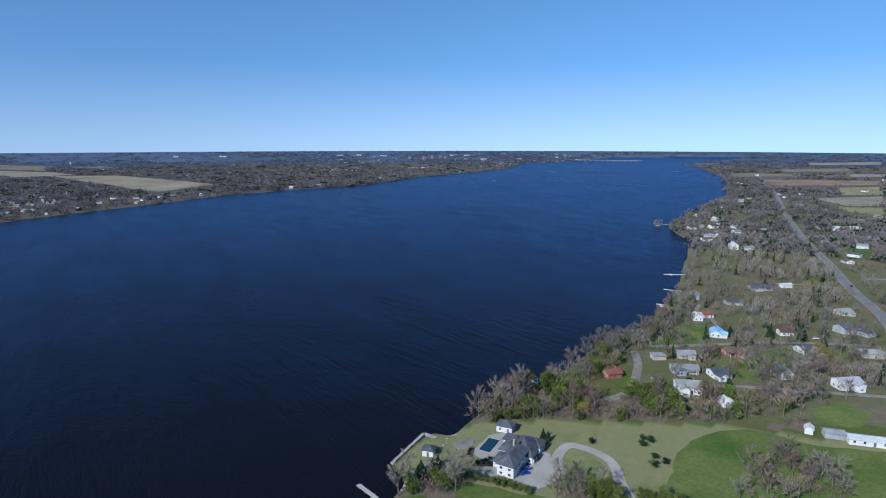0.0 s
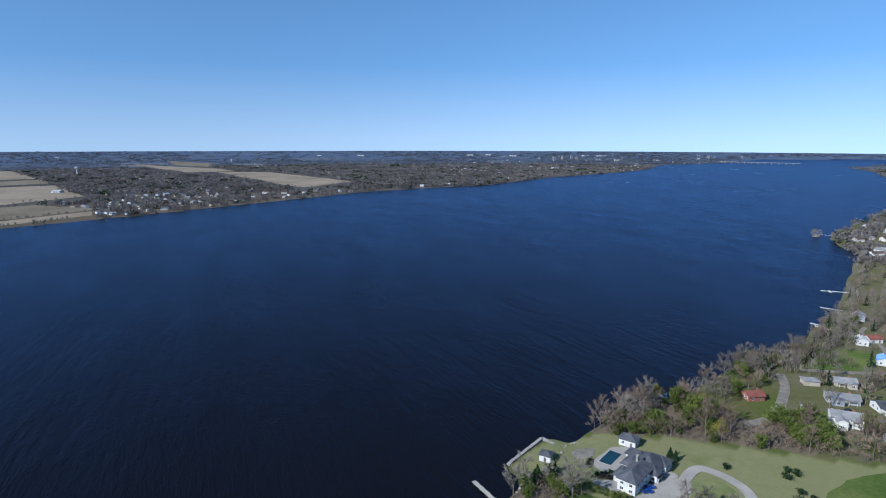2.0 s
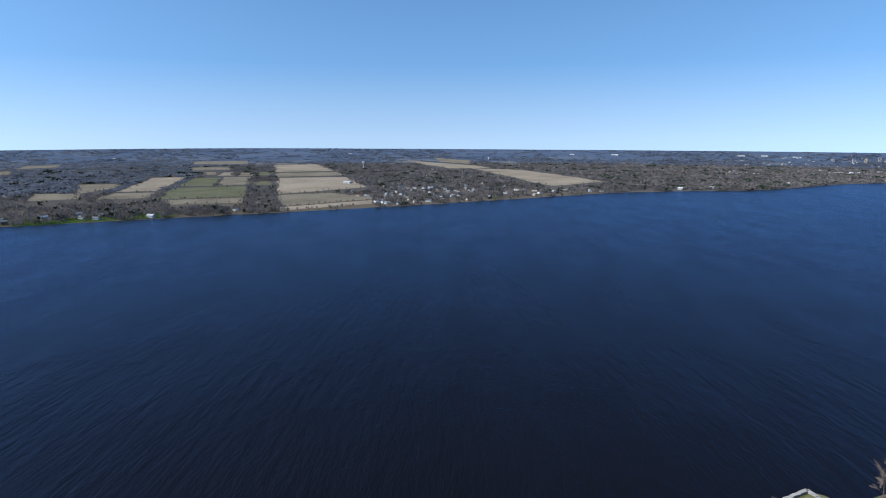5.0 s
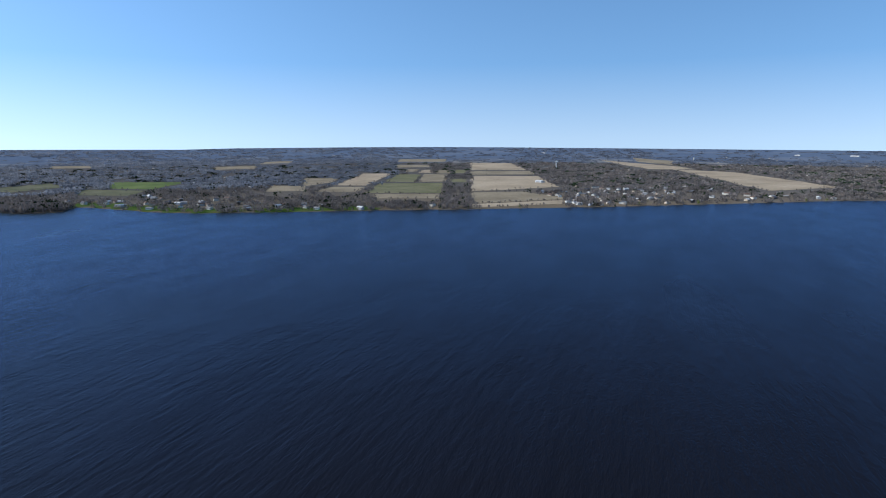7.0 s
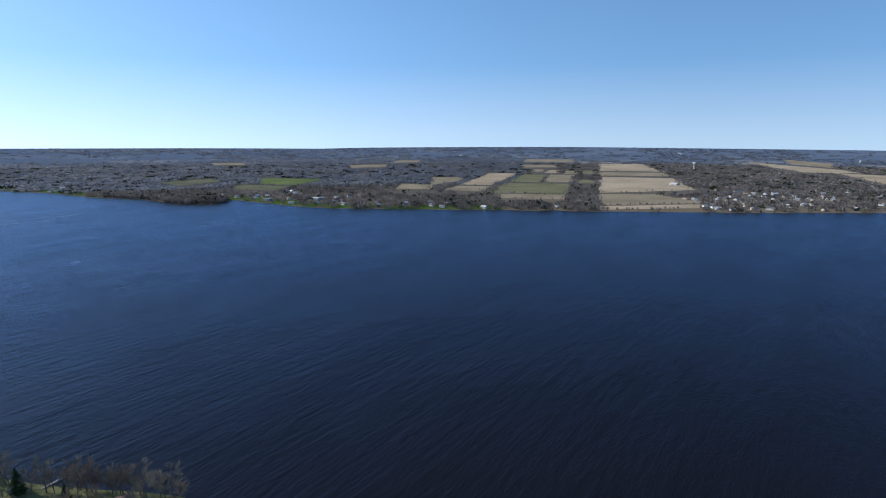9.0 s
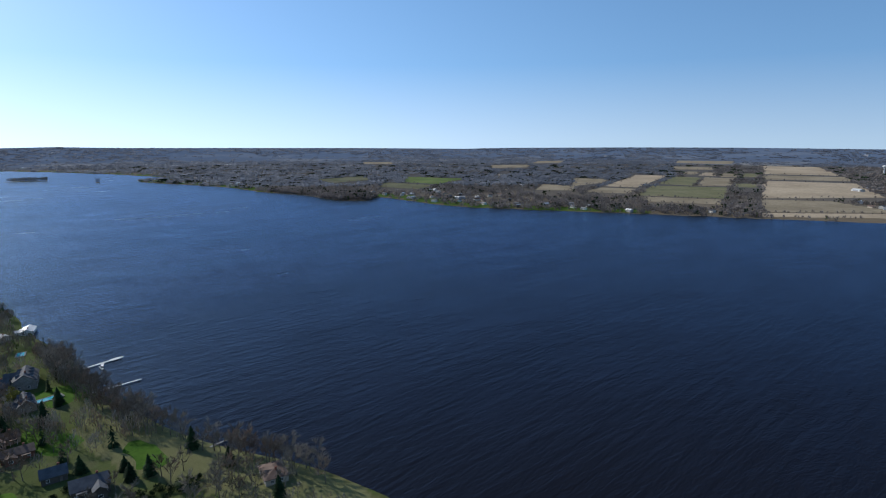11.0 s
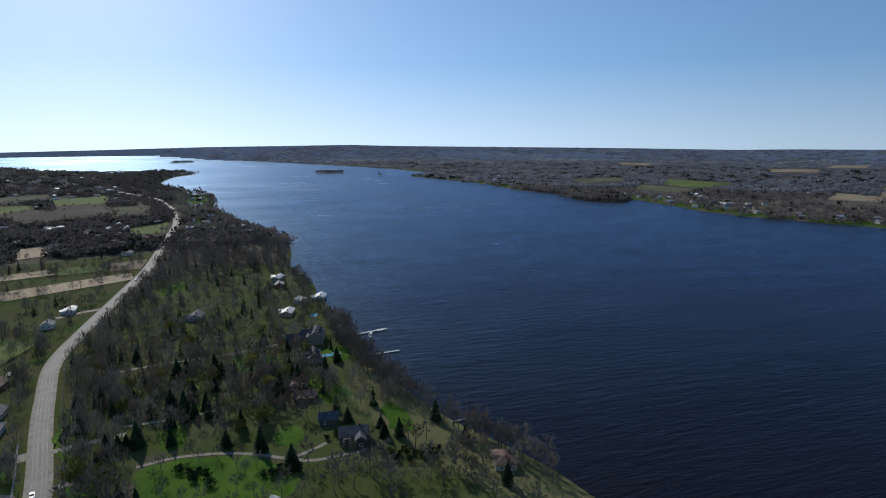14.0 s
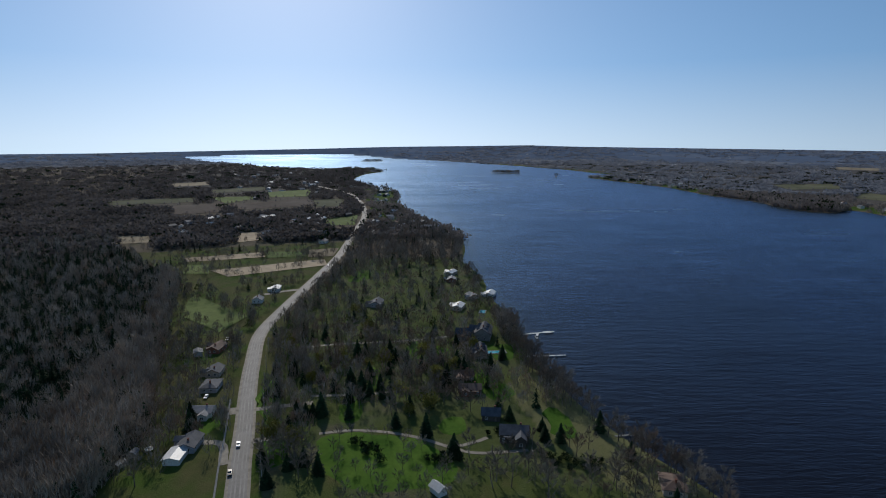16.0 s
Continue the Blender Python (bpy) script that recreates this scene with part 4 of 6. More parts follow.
def hip_roof(w, d, h, rise, over=0.5, thick=0.2):
    bm = bmesh.new()
    a, b = w / 2 + over, d / 2 + over
    r = max(a - b, 0.15)
    low = [bm.verts.new(p) for p in ((-a, -b, h - 0.02), (a, -b, h - 0.02), (a, b, h - 0.02), (-a, b, h - 0.02))]
    mid = [bm.verts.new(p) for p in ((-a, -b, h + thick), (a, -b, h + thick), (a, b, h + thick), (-a, b, h + thick))]
    p, q = bm.verts.new((-r, 0, h + rise)), bm.verts.new((r, 0, h + rise))
    bm.faces.new(low[::-1])
    for i in range(4):
        j = (i + 1) % 4
        bm.faces.new((low[i], low[j], mid[j], mid[i]))
    bm.faces.new((mid[0], mid[1], q, p))
    bm.faces.new((mid[2], mid[3], p, q))
    bm.faces.new((mid[1], mid[2], q))
    bm.faces.new((mid[3], mid[0], p))
    return bm


def gable_walls(w, d, h, rise):
    bm = prism([(-d / 2, -0.3), (d / 2, -0.3), (d / 2, h), (0, h + rise), (-d / 2, h)], -w / 2, w / 2)
    bmesh.ops.rotate(bm, verts=bm.verts, matrix=Matrix.Rotation(radians(90), 3, "Z"))
    return bm


def shared(name, bm, material):
    me = bpy.data.meshes.new(name)
    bm.to_mesh(me)
    bm.free()
    me.materials.append(material)
    return me


FRAME_ME = shared("window", boxes((-0.62, 0.62, -0.02, 0.07, -0.72, -0.6), (-0.62, 0.62, -0.02, 0.07, 0.6, 0.72), (-0.62, -0.52, -0.02, 0.07, -0.6, 0.6), (0.52, 0.62, -0.02, 0.07, -0.6, 0.6),
                                  (-0.03, 0.03, -0.02, 0.06, -0.6, 0.6)), TRIM)
PANE_ME = shared("pane", boxes((-0.52, 0.52, -0.02, 0.04, -0.6, 0.6)), PANE)


def window(parent, x, y, z, turn, sx=1.0, sz=1.0):
    w = new("window", FRAME_ME)
    w.parent = parent
    w.location, w.rotation_euler, w.scale = (x, y, z), (0, 0, radians(turn)), (sx, 1, sz)
    p = new("pane", PANE_ME)
    p.parent = w
    p["label"] = "dark window glass"


HOUSE_SPOTS = [(-307, -181.5, 8), (-378, -236.4, 6)]


def house(x, y, yaw, w, d, h=2.8, rise=1.6, roof="gable", rm=None, wm=None, label="", windows=3, chimney=True, name="house", category="house", group="houses of the near bank", opening=False):
    z = float(land_z(x, y)) + 0.1
    ob = thing(name, pose(x, y, z, 0, 0, yaw), label, category, group)
    HOUSE_SPOTS.append((x, y, max(w, d) * 0.62))
    if roof == "gable":
        part("wall", gable_walls(w, d, h, rise), wm, ob)
        part("roof", gable_roof(w, d, h, rise), rm, ob)
    else:
        part("wall", boxes((-w / 2, w / 2, -d / 2, d / 2, -0.3, h)), wm, ob)
        part("roof", hip_roof(w, d, h, rise), rm, ob)
    floors = 2 if h > 4.2 else 1
    for k in range(windows):
        px = -w / 2 + w * (k + 0.5) / windows
        for fl in range(floors):
            pz = 1.55 + 2.6 * fl
            window(ob, px, d / 2, pz, 0)
            if not (fl == 0 and k == windows // 2):
                window(ob, px, -d / 2, pz, 180)
    if windows:
        part("door", boxes((-w / 2 + w * (windows // 2 + 0.5) / windows - 0.48, -w / 2 + w * (windows // 2 + 0.5) / windows + 0.48, -d / 2 - 0.06, -d / 2 + 0.02, 0, 2.05)), DOOR, ob, "dark painted door")
        for sx in (-1, 1):
            window(ob, sx * w / 2, d * 0.18, 1.55, -90 * sx)
            window(ob, sx * w / 2, -d * 0.22, 1.55, -90 * sx)
    if opening:
        part("garage_door", boxes((-1.4, 1.4, -d / 2 - 0.05, -d / 2 + 0.02, 0, 2.2)), DOOR, ob, "dark garage opening")
    if windows > 2 and d > 6 and roof == "gable" and name == "house":
        side = -1 if (int(x) + int(y)) % 2 else 1
        ww, wd = 0.36 * w, 0.42 * d
        cx, y0 = side * w * 0.22, -d / 2 - wd
        bm = prism([(-ww / 2, -0.3), (ww / 2, -0.3), (ww / 2, h * 0.92), (0, h * 0.92 + rise * 0.62), (-ww / 2, h * 0.92)], y0, -d * 0.1)
        bmesh.ops.translate(bm, verts=bm.verts, vec=(cx, 0, 0))
        wing = part("wing", bm, wm, ob)
        s = rise * 0.62 / (ww / 2)
        e, zz = ww / 2 + 0.4, h * 0.92 - 0.4 * s
        top = h * 0.92 + rise * 0.62
        bm = prism([(-e, zz + 0.03), (0, top + 0.03), (e, zz + 0.03), (e, zz + 0.25), (0, top + 0.3), (-e, zz + 0.25)], y0 - 0.4, -d * 0.08)
        bmesh.ops.translate(bm, verts=bm.verts, vec=(cx, 0, 0))
        part("roof", bm, rm, wing)
        window(wing, cx, y0, 1.5, 180, 1.3, 1.0)
        px = -side * w * 0.24
        part("porch_roof", boxes((px - w * 0.14, px + w * 0.14, -d / 2 - 1.9, -d / 2 - 0.02, h - 0.42, h - 0.27)), rm, ob)
        for k in (-1, 1):
            part("porch_post", boxes((px + k * w * 0.12 - 0.07, px + k * w * 0.12 + 0.07, -d / 2 - 1.8, -d / 2 - 1.66, -0.2, h - 0.42)), TRIM, ob, "white porch post")
    if chimney and h + rise > 3.6:
        part("chimney", boxes((w * 0.22 - 0.4, w * 0.22 + 0.4, 0.1, 0.8, h * 0.7, h + rise + 0.9), (w * 0.22 - 0.48, w * 0.22 + 0.48, 0.02, 0.88, h + rise + 0.9, h + rise + 1.05)), BRICK, ob, "brick chimney")
    return ob


# the large lakeside house: a long main block, a tall front wing, a porch wing
AX = 62.0
z0 = float(land_z(24, 228)) + 0.1
big = thing("large_house", pose(21.8, 212.9, z0, 0, 0, AX) @ Matrix.Scale(0.92, 4), "large cream house with dark slate-grey hipped roofs by the lake", "house")
HOUSE_SPOTS.extend([(21, 219, 9), (25, 230, 10), (28, 238, 9), (12, 238, 7), (5, 218, 5), (30, 216, 8)])
for k, (cx, cy, w, d, h, rise) in enumerate(((9.5, 5.0, 19, 8.0, 5.4, 3.4), (23.5, 4.6, 13, 9.6, 3.9, 4.2), (28.5, 2.6, 7, 9, 3.4, 3.0), (17.6, 1.2, 5.0, 6.4, 3.6, 2.6), (9.0, 10.4, 8.5, 5.4, 3.0, 2.4), (19.5, 11.0, 9.5, 6.6, 3.4, 2.8), (28.0, 12.6, 6.0, 8.5, 3.0, 2.4))):
    wall = part("wall", boxes((cx - w / 2, cx + w / 2, cy - d / 2, cy + d / 2, -0.3, h)), WHITE, big)
    bm = hip_roof(max(w, d), min(w, d), h, rise, 0.7)
    if d > w:
        bmesh.ops.rotate(bm, verts=bm.verts, matrix=Matrix.Rotation(radians(90), 3, "Z"))
    roof = part("roof", bm, SLATE, big, "slate-grey shingled hipped roof")
    roof.location = (cx, cy, 0)
for px, py, pz, turn in ((0, 3.0, 1.4, 90), (0, 7.0, 1.4, 90), (0, 3.0, 4.0, 90), (0, 7.0, 4.0, 90), (3, 1, 3.9, 180), (7, 1, 3.9, 180), (11, 1, 3.9, 180), (11, 1, 1.6, 180), (14.2, 1, 3.9, 180),
                         (16.6, -2, 1.6, 180), (18.6, -2, 1.6, 180), (15.1, -0.4, 1.6, 90), (22.5, -0.2, 1.6, 180), (26.6, -1.9, 1.6, 180), (30.2, -1.9, 1.6, 180), (32, 0, 1.6, -90), (32, 4, 1.6, -90), (3, 9, 1.6, 0), (6, 9, 4.0, 0), (3, 9, 4.0, 0), (7.0, 13.1, 1.5, 0), (11.0, 13.1, 1.5, 0), (17.5, 14.3, 1.6, 0), (21.5, 14.3, 1.6, 0), (28.0, 16.85, 1.5, 0)):
    window(big, px, py, pz, turn, 1.3, 1.0)
part("door", boxes((20.4, 21.6, -0.28, -0.18, 0, 2.2)), DOOR, big, "dark front door")
for px in (3.2, 7.0):
    part("garage_door", boxes((px - 1.3, px + 1.3, 0.93, 1.02, 0, 2.2)), TRIM, big, "white garage door")
part("chimney", boxes((14, 15.2, 6.5, 7.4, 6, 10.2), (13.9, 15.3, 6.4, 7.5, 10.2, 10.4)), STONE_WALL, big, "stone chimney")
for px in (15.6, 19.6):
    part("porch_post", boxes((px - 0.15, px + 0.15, -2.6, -2.3, 0, 2.6)), TRIM, big, "white porch post")
part("porch_roof", boxes((15.2, 20.0, -2.8, -2.0, 2.6, 2.85)), SLATE, big, "small slate porch roof")

house(21, 254.4, -22, 7.5, 6, 2.9, 2.0, "hip", SLATE, WHITE, "white pool house with a dark hipped roof", 2, False, "pool_house")
house(-14.4, 232.2, -14, 5.0, 4.5, 2.7, 1.6, "hip", SLATE, WHITE, "white boathouse with a dark hipped roof on the shore", 1, False, "boathouse", "boathouse")

pz = float(land_z(12, 237.6)) + 0.24
pool = thing("swimming_pool", pose(12.5, 239.8, pz, 0, 0, 64), "dark water swimming pool with pale stone edging", "pool")
part("basin", boxes((-5.8, 5.8, -2.7, 2.7, -1.2, 0.0)), POOL_DARK, pool, "dark still pool water")
part("coping", boxes((-6.3, 6.3, -3.2, -2.7, -0.2, 0.06), (-6.3, 6.3, 2.7, 3.2, -0.2, 0.06), (-6.3, -5.8, -2.7, 2.7, -0.2, 0.06), (5.8, 6.3, -2.7, 2.7, -0.2, 0.06)), STONE, pool, "pale stone coping")

G, GR, BR, WR = GREY_ROOF, GREY_WALL, BROWN_ROOF, WHITE_ROOF
for a in (
        (110.4, 310.8, 10, 4.5, 4, 2.4, 1.2, "gable", G, GR, "small grey shed beside a lane", 0, False, "shed", "shed"),
        (123.6, 348, 5, 8, 6, 2.6, 1.4, "hip", G, BEIGE, "grey-roofed garage with a dark opening", 0, False, "garage", "garage"),
        (141.6, 351.6, 0, 11, 7, 2.7, 1.5, "gable", G, BEIGE, "low grey-roofed bungalow behind trees", 3),
        (132, 327.6, -5, 15, 8, 2.8, 1.7, "gable", G, GR, "long grey-roofed bungalow beside a lane", 4),
        (123.6, 300, -8, 13, 9, 4.6, 1.8, "gable", G, WHITE, "white two-storey house with a grey roof", 4),
        (150, 321.6, 8, 11, 9, 2.9, 1.9, "gable", SLATE, WHITE, "white bungalow with a dark grey roof", 3),
        (174, 356.4, 0, 12, 8, 2.8, 1.8, "gable", BR, BRICK, "red-brown brick bungalow beside a lane", 3),
        (186, 321.6, 92, 10, 8, 3.4, 3.4, "gable", TEAL_ROOF, WHITE, "white gabled cottage with a teal roof", 2),
        (223.2, 362.4, 12, 12, 8, 2.8, 1.9, "gable", SLATE, WHITE, "white bungalow with a dark roof", 3),
        (213.6, 307.2, 8, 13, 8, 4.2, 1.7, "gable", GR, WHITE, "white house with a blue-grey roof", 4),
        (228, 396, -5, 9, 7, 2.8, 1.8, "gable", BR, WHITE, "white cottage with a brownish roof", 2),
        (273.6, 403.2, 20, 12, 9, 4.2, 2.2, "gable", SLATE, GR, "grey two-storey house with dark roof", 3),
        (283.2, 394.8, 110, 8, 7, 3.2, 2.0, "gable", SLATE, GR, "grey side wing house with a dark roof", 2),
        (260.4, 355.2, -10, 13, 9, 2.8, 2.0, "hip", G, BEIGE, "beige bungalow with a grey hipped roof", 3),
        (178.8, 393.6, 65, 12, 8, 2.8, 2.2, "gable", BLUE_ROOF, WHITE, "white house with a bright blue metal roof", 3),
        (189.6, 436.8, 15, 9, 7, 2.8, 1.8, "gable", RED_ROOF, WHITE, "white cottage with a red roof", 2),
        (180, 429.6, 80, 8, 7, 3.6, 1.8, "gable", WR, WHITE, "white cottage with a pale roof", 2),
        (201.6, 490.8, 70, 9, 8, 4.0, 2.4, "gable", G, GR, "pale grey house near the shore", 2),
        (226.8, 474, 5, 13, 7, 2.6, 0.8, "gable", SLATE, BEIGE, "long low house with a dark roof", 3),
        (273.6, 522, 0, 19, 9, 2.8, 1.4, "gable", SLATE, GR, "long low dark-roofed house in trees", 5),
        (301.2, 530.4, 10, 10, 6, 2.6, 1.2, "gable", WR, WHITE, "white outbuilding with a pale roof", 0, False, "shed", "shed"),
        (340.8, 724, 80, 13, 9, 5.2, 3.6, "gable", WR, WHITE, "tall white gabled house among trees", 2),
        (357.6, 720, 5, 12, 7, 2.8, 1.6, "gable", G, WHITE, "white bungalow next to a tall house", 3),
        (183.6, 246, -14, 16, 5.5, 2.7, 0.9, "gable", WR, WHITE, "long white mobile home with a metal roof", 4, False),
        (172.2, 252, -14, 8, 5, 2.6, 0.8, "gable", G, GR, "grey open-sided shed beside a mobile home", 0, False, "shed", "shed"),
        (163.2, 255.6, 60, 4, 3.4, 2.6, 1.2, "gable", WR, WHITE, "small white garden shed beside a hedge", 0, False, "shed", "shed"),
        (87.6, 319.2, 20, 9, 6.5, 2.8, 1.8, "gable", RED_ROOF, BRICK, "red-brown boathouse-like cottage by a lane", 2),
        (300, 446.4, 10, 11, 8, 2.8, 1.7, "gable", G, BEIGE, "beige bungalow in the trees", 3),
        (-124.8, -231.6, 38, 12, 8, 2.8, 1.7, "gable", SLATE, GR, "dark-roofed bungalow near the road", 3),
        (-115.2, -226.8, 38, 10, 7, 2.6, 0.9, "gable", WR, WHITE, "shed with a pale metal roof", 0, False, "shed", "shed"),
        (-145.2, -255.6, 128, 12, 8, 2.8, 1.8, "gable", G, WHITE, "white bungalow with a grey roof by the road", 3),
        (-165.6, -279.6, 40, 12, 9, 2.8, 2.0, "hip", SLATE, GR, "grey bungalow with a dark hipped roof", 3),
        (-178.8, -296.4, 40, 11, 8, 2.8, 1.8, "gable", SLATE, BEIGE, "beige bungalow with a dark roof", 3),
        (-201.6, -330, 30, 13, 8, 2.8, 1.8, "gable", BR, BRICK, "brick bungalow with a red-brown roof", 3),
        (-189.6, -332.4, 60, 7, 5, 2.5, 1.0, "gable", G, GR, "small grey garage beside a bungalow", 0, False, "garage", "garage"),
        (-163.2, -121.2, 75, 6, 4, 2.5, 1.4, "gable", WR, WHITE, "small shed with a pale metal roof on the lawn", 0, False, "shed", "shed"),
        (-217.2, -117.6, 120, 13, 9, 4.2, 2.6, "gable", SLATE, DARK_WALL, "large dark-walled house with a steep dark roof", 4),
        (-228, -136.8, 122, 9, 7, 3.0, 2.4, "gable", SLATE, DARK_WALL, "dark-roofed garage wing of a house", 2),
        (-247.2, -162, 125, 12, 7, 2.8, 1.8, "gable", BR, BRICK, "brick bungalow with a brown roof", 3),
        (-260.4, -175.2, 130, 11, 7, 2.8, 2.0, "gable", BR, BEIGE, "brown-roofed bungalow beside spruces", 3),
        (-327.6, -204, 25, 17, 11, 5.0, 3.6, "gable", SLATE, STONE_WALL, "large grey stone house with steep slate roofs", 4),
        (-314.4, -211.2, 115, 11, 8, 5.0, 3.2, "gable", SLATE, STONE_WALL, "stone cross wing with a steep roof", 2),
        (-297.6, -187.2, 35, 14, 8, 3.2, 3.0, "gable", SLATE, STONE_WALL, "long stone coach house with dormers", 4),
        (-220.8, -48, 25, 12, 9, 2.8, 2.0, "hip", BR, BEIGE, "beige lakeside bungalow with a brown hipped roof", 3),
        (-428.4, -260.4, 20, 13, 8, 2.8, 1.6, "gable", WR, WHITE, "white lakeside house with a pale roof", 3),
        (-408, -266.4, 60, 10, 8, 2.8, 1.6, "gable", G, BEIGE, "grey-roofed house beside the lake", 3),
        (-340.8, -316.8, 30, 14, 9, 2.8, 2.2, "gable", SLATE, GR, "dark-roofed house deep in the trees", 3),
        (-288, -404.4, 40, 9, 8, 3.0, 2.2, "gable", G, WHITE, "grey house beside the road", 2),
        (-321.6, -423.6, 40, 13, 7, 2.8, 1.0, "gable", WR, WHITE, "long building with a white metal roof", 3),
        (-373.2, -256.8, 20, 13, 8, 2.8, 1.4, "gable", WR, BEIGE, "house with a pale metal roof", 3),
        (-469.2, -332.4, 10, 14, 8, 2.8, 1.4, "gable", WR, BEIGE, "long lakeside house with a pale roof", 3),
        (-445.2, -314.4, 35, 10, 8, 2.8, 1.8, "gable", G, BRICK, "brick house in the trees", 3),
        (-516, -573.6, 30, 13, 9, 2.8, 1.8, "gable", SLATE, WHITE, "white farmhouse beside the road", 3),
        (-634, -838, 20, 16, 8, 3.0, 1.6, "gable", WR, WHITE, "long white farm shed", 0, False, "shed", "shed")):
    house(*a)

for k, (x, y) in enumerate(((1090, 2182), (706, 1132), (679, 1046), (1038, 1524), (877, 1446), (690, 1199), (668, 1130), (428.4, 641), (475.2, 758), (501.6, 727), (836, 1446), (781, 1445), (428.4, 984), (346.8, 810), (536.4, 1103), (330, 780), (404.4, 919),
                            (727, 1025), (456, 672), (-988, -1252), (-1321, -1955), (-1224, -1189), (-1303, -1472), (-800, -826), (-614, -828), (-596.4, -739), (-571.2, -613), (-910, -851))):
    house(x, y, float(k * 37 % 180), 11 + k % 4, 8, 2.8 + 1.4 * (k % 3 == 0), 1.8, "gable", (WR, G, SLATE, BR)[k % 4], (WHITE, WHITE, BEIGE)[k % 3], ("white", "white", "beige")[k % 3] + " house with a " + ("pale metal", "grey", "dark", "brown")[k % 4] + " roof among trees", 2, k % 2 == 0)


# dormers of the steep-roofed stone houses
for text, w, d, h, rise, spots in (("large grey stone house with steep slate roofs", 17, 11, 5.0, 3.6, (-5, 0, 5)), ("long stone coach house with dormers", 14, 8, 3.2, 3.0, (-4.5, -1.5, 1.5, 4.5))):
    owner = [o for o in bpy.data.objects if o.name.split(".")[0] == "house" and o["label"] == text][0]
    for px in spots:
        for side in (-1, 1):
            y1 = side * d * 0.36
            zb = h + rise * (1 - 0.72) - 0.2
            lo, hi = min(y1, side * d * 0.1), max(y1, side * d * 0.1)
            dm = part("dormer", boxes((px - 0.9, px + 0.9, lo, hi, zb, zb + 1.5)), GREY_WALL, owner)
            part("roof", prism([(px - 1.15, zb + 1.4), (px + 1.15, zb + 1.4), (px, zb + 2.3)], lo - 0.15, hi + 0.15), SLATE, dm)
            part("pane", boxes((px - 0.55, px + 0.55, y1 - 0.04, y1 + 0.04, zb + 0.4, zb + 1.25)), PANE, dm)

# ---- cars, docks, poles ----
def car(x, y, yaw, paint, label):
    z = float(land_z(x, y)) + 0.2
    ob = thing("car", pose(x, y, z, 0, 0, yaw), label, "car", "cars on the near bank")
    body = prism([(-2.2, 0.35), (2.15, 0.35), (2.25, 0.6), (2.1, 0.85), (1.1, 0.98), (-1.75, 1.0), (-2.2, 0.92), (-2.28, 0.6)], -0.88, 0.88)
    bmesh.ops.bevel(body, geom=body.edges[:], offset=0.07, segments=1, affect="EDGES")
    part("body", body, paint, ob)
    cab = prism([(1.05, 0.96), (0.35, 1.4), (-1.25, 1.43), (-1.95, 0.98)], -0.74, 0.74)
    part("cabin_glass", cab, PANE, ob, "dark tinted car windows")
    part("car_roof", prism([(0.4, 1.4), (0.3, 1.47), (-1.2, 1.5), (-1.35, 1.42)], -0.7, 0.7), paint, ob)
    for wx in (-1.4, 1.4):
        for wy in (-0.8, 0.8):
            bm = bmesh.new()
            bmesh.ops.create_cone(bm, cap_ends=True, segments=14, radius1=0.34, radius2=0.34, depth=0.22, matrix=pose(wx, wy, 0.34, 90))
            w = part("wheel", bm, RUBBER, ob, "black rubber tyre")
            bm = bmesh.new()
            bmesh.ops.create_cone(bm, cap_ends=True, segments=10, radius1=0.2, radius2=0.17, depth=0.24, matrix=pose(wx, wy, 0.34, 90))
            part("rim", bm, CAR_SILVER, w, "silver wheel rim")
    for wy in (-0.6, 0.6):
        part("headlight", boxes((2.12, 2.2, wy - 0.2, wy + 0.2, 0.62, 0.78)), TRIM, ob, "clear headlight")
    return ob


for a in ((27, 220.2, 20, CAR_BLUE, "bright blue car parked on the forecourt"), (25.9, 217, 20, CAR_BLUE, "second bright blue car on the forecourt"),
          (-138, -214.8, 53, CAR_WHITE, "white car driving on the lake road"), (-122.4, -198, 53, CAR_DARK, "dark car driving on the lake road"), (-217.2, -342, 40, CAR_WHITE, "white car parked beside a bungalow"),
          (-157.2, -271.2, 40, CAR_WHITE, "white car parked by a bungalow"), (-153.6, -252, 120, CAR_DARK, "dark car parked on a gravel drive"), (-171.6, -285.6, 30, CAR_SILVER, "silver car parked by a bungalow"),
          (235.2, 385.2, 80, CAR_RED, "red car parked by the lane"), (243.6, 386.4, 10, CAR_WHITE, "white car on the gravel lane"), (236.4, 300, 20, CAR_SILVER, "silver car on the gravel lane"),
          (362.4, 532.8, 67, CAR_DARK, "dark car driving on the lake road"), (-422.4, -463.2, 37, CAR_WHITE, "white car driving on the lake road"), (130.8, 314.4, 0, CAR_DARK, "dark car parked behind a house"),
          (-91.2, -235.2, 20, CAR_DARK, "dark green car among yard clutter"), (-134.4, -246, 50, CAR_WHITE, "white van beside a bungalow")):
    car(*a)


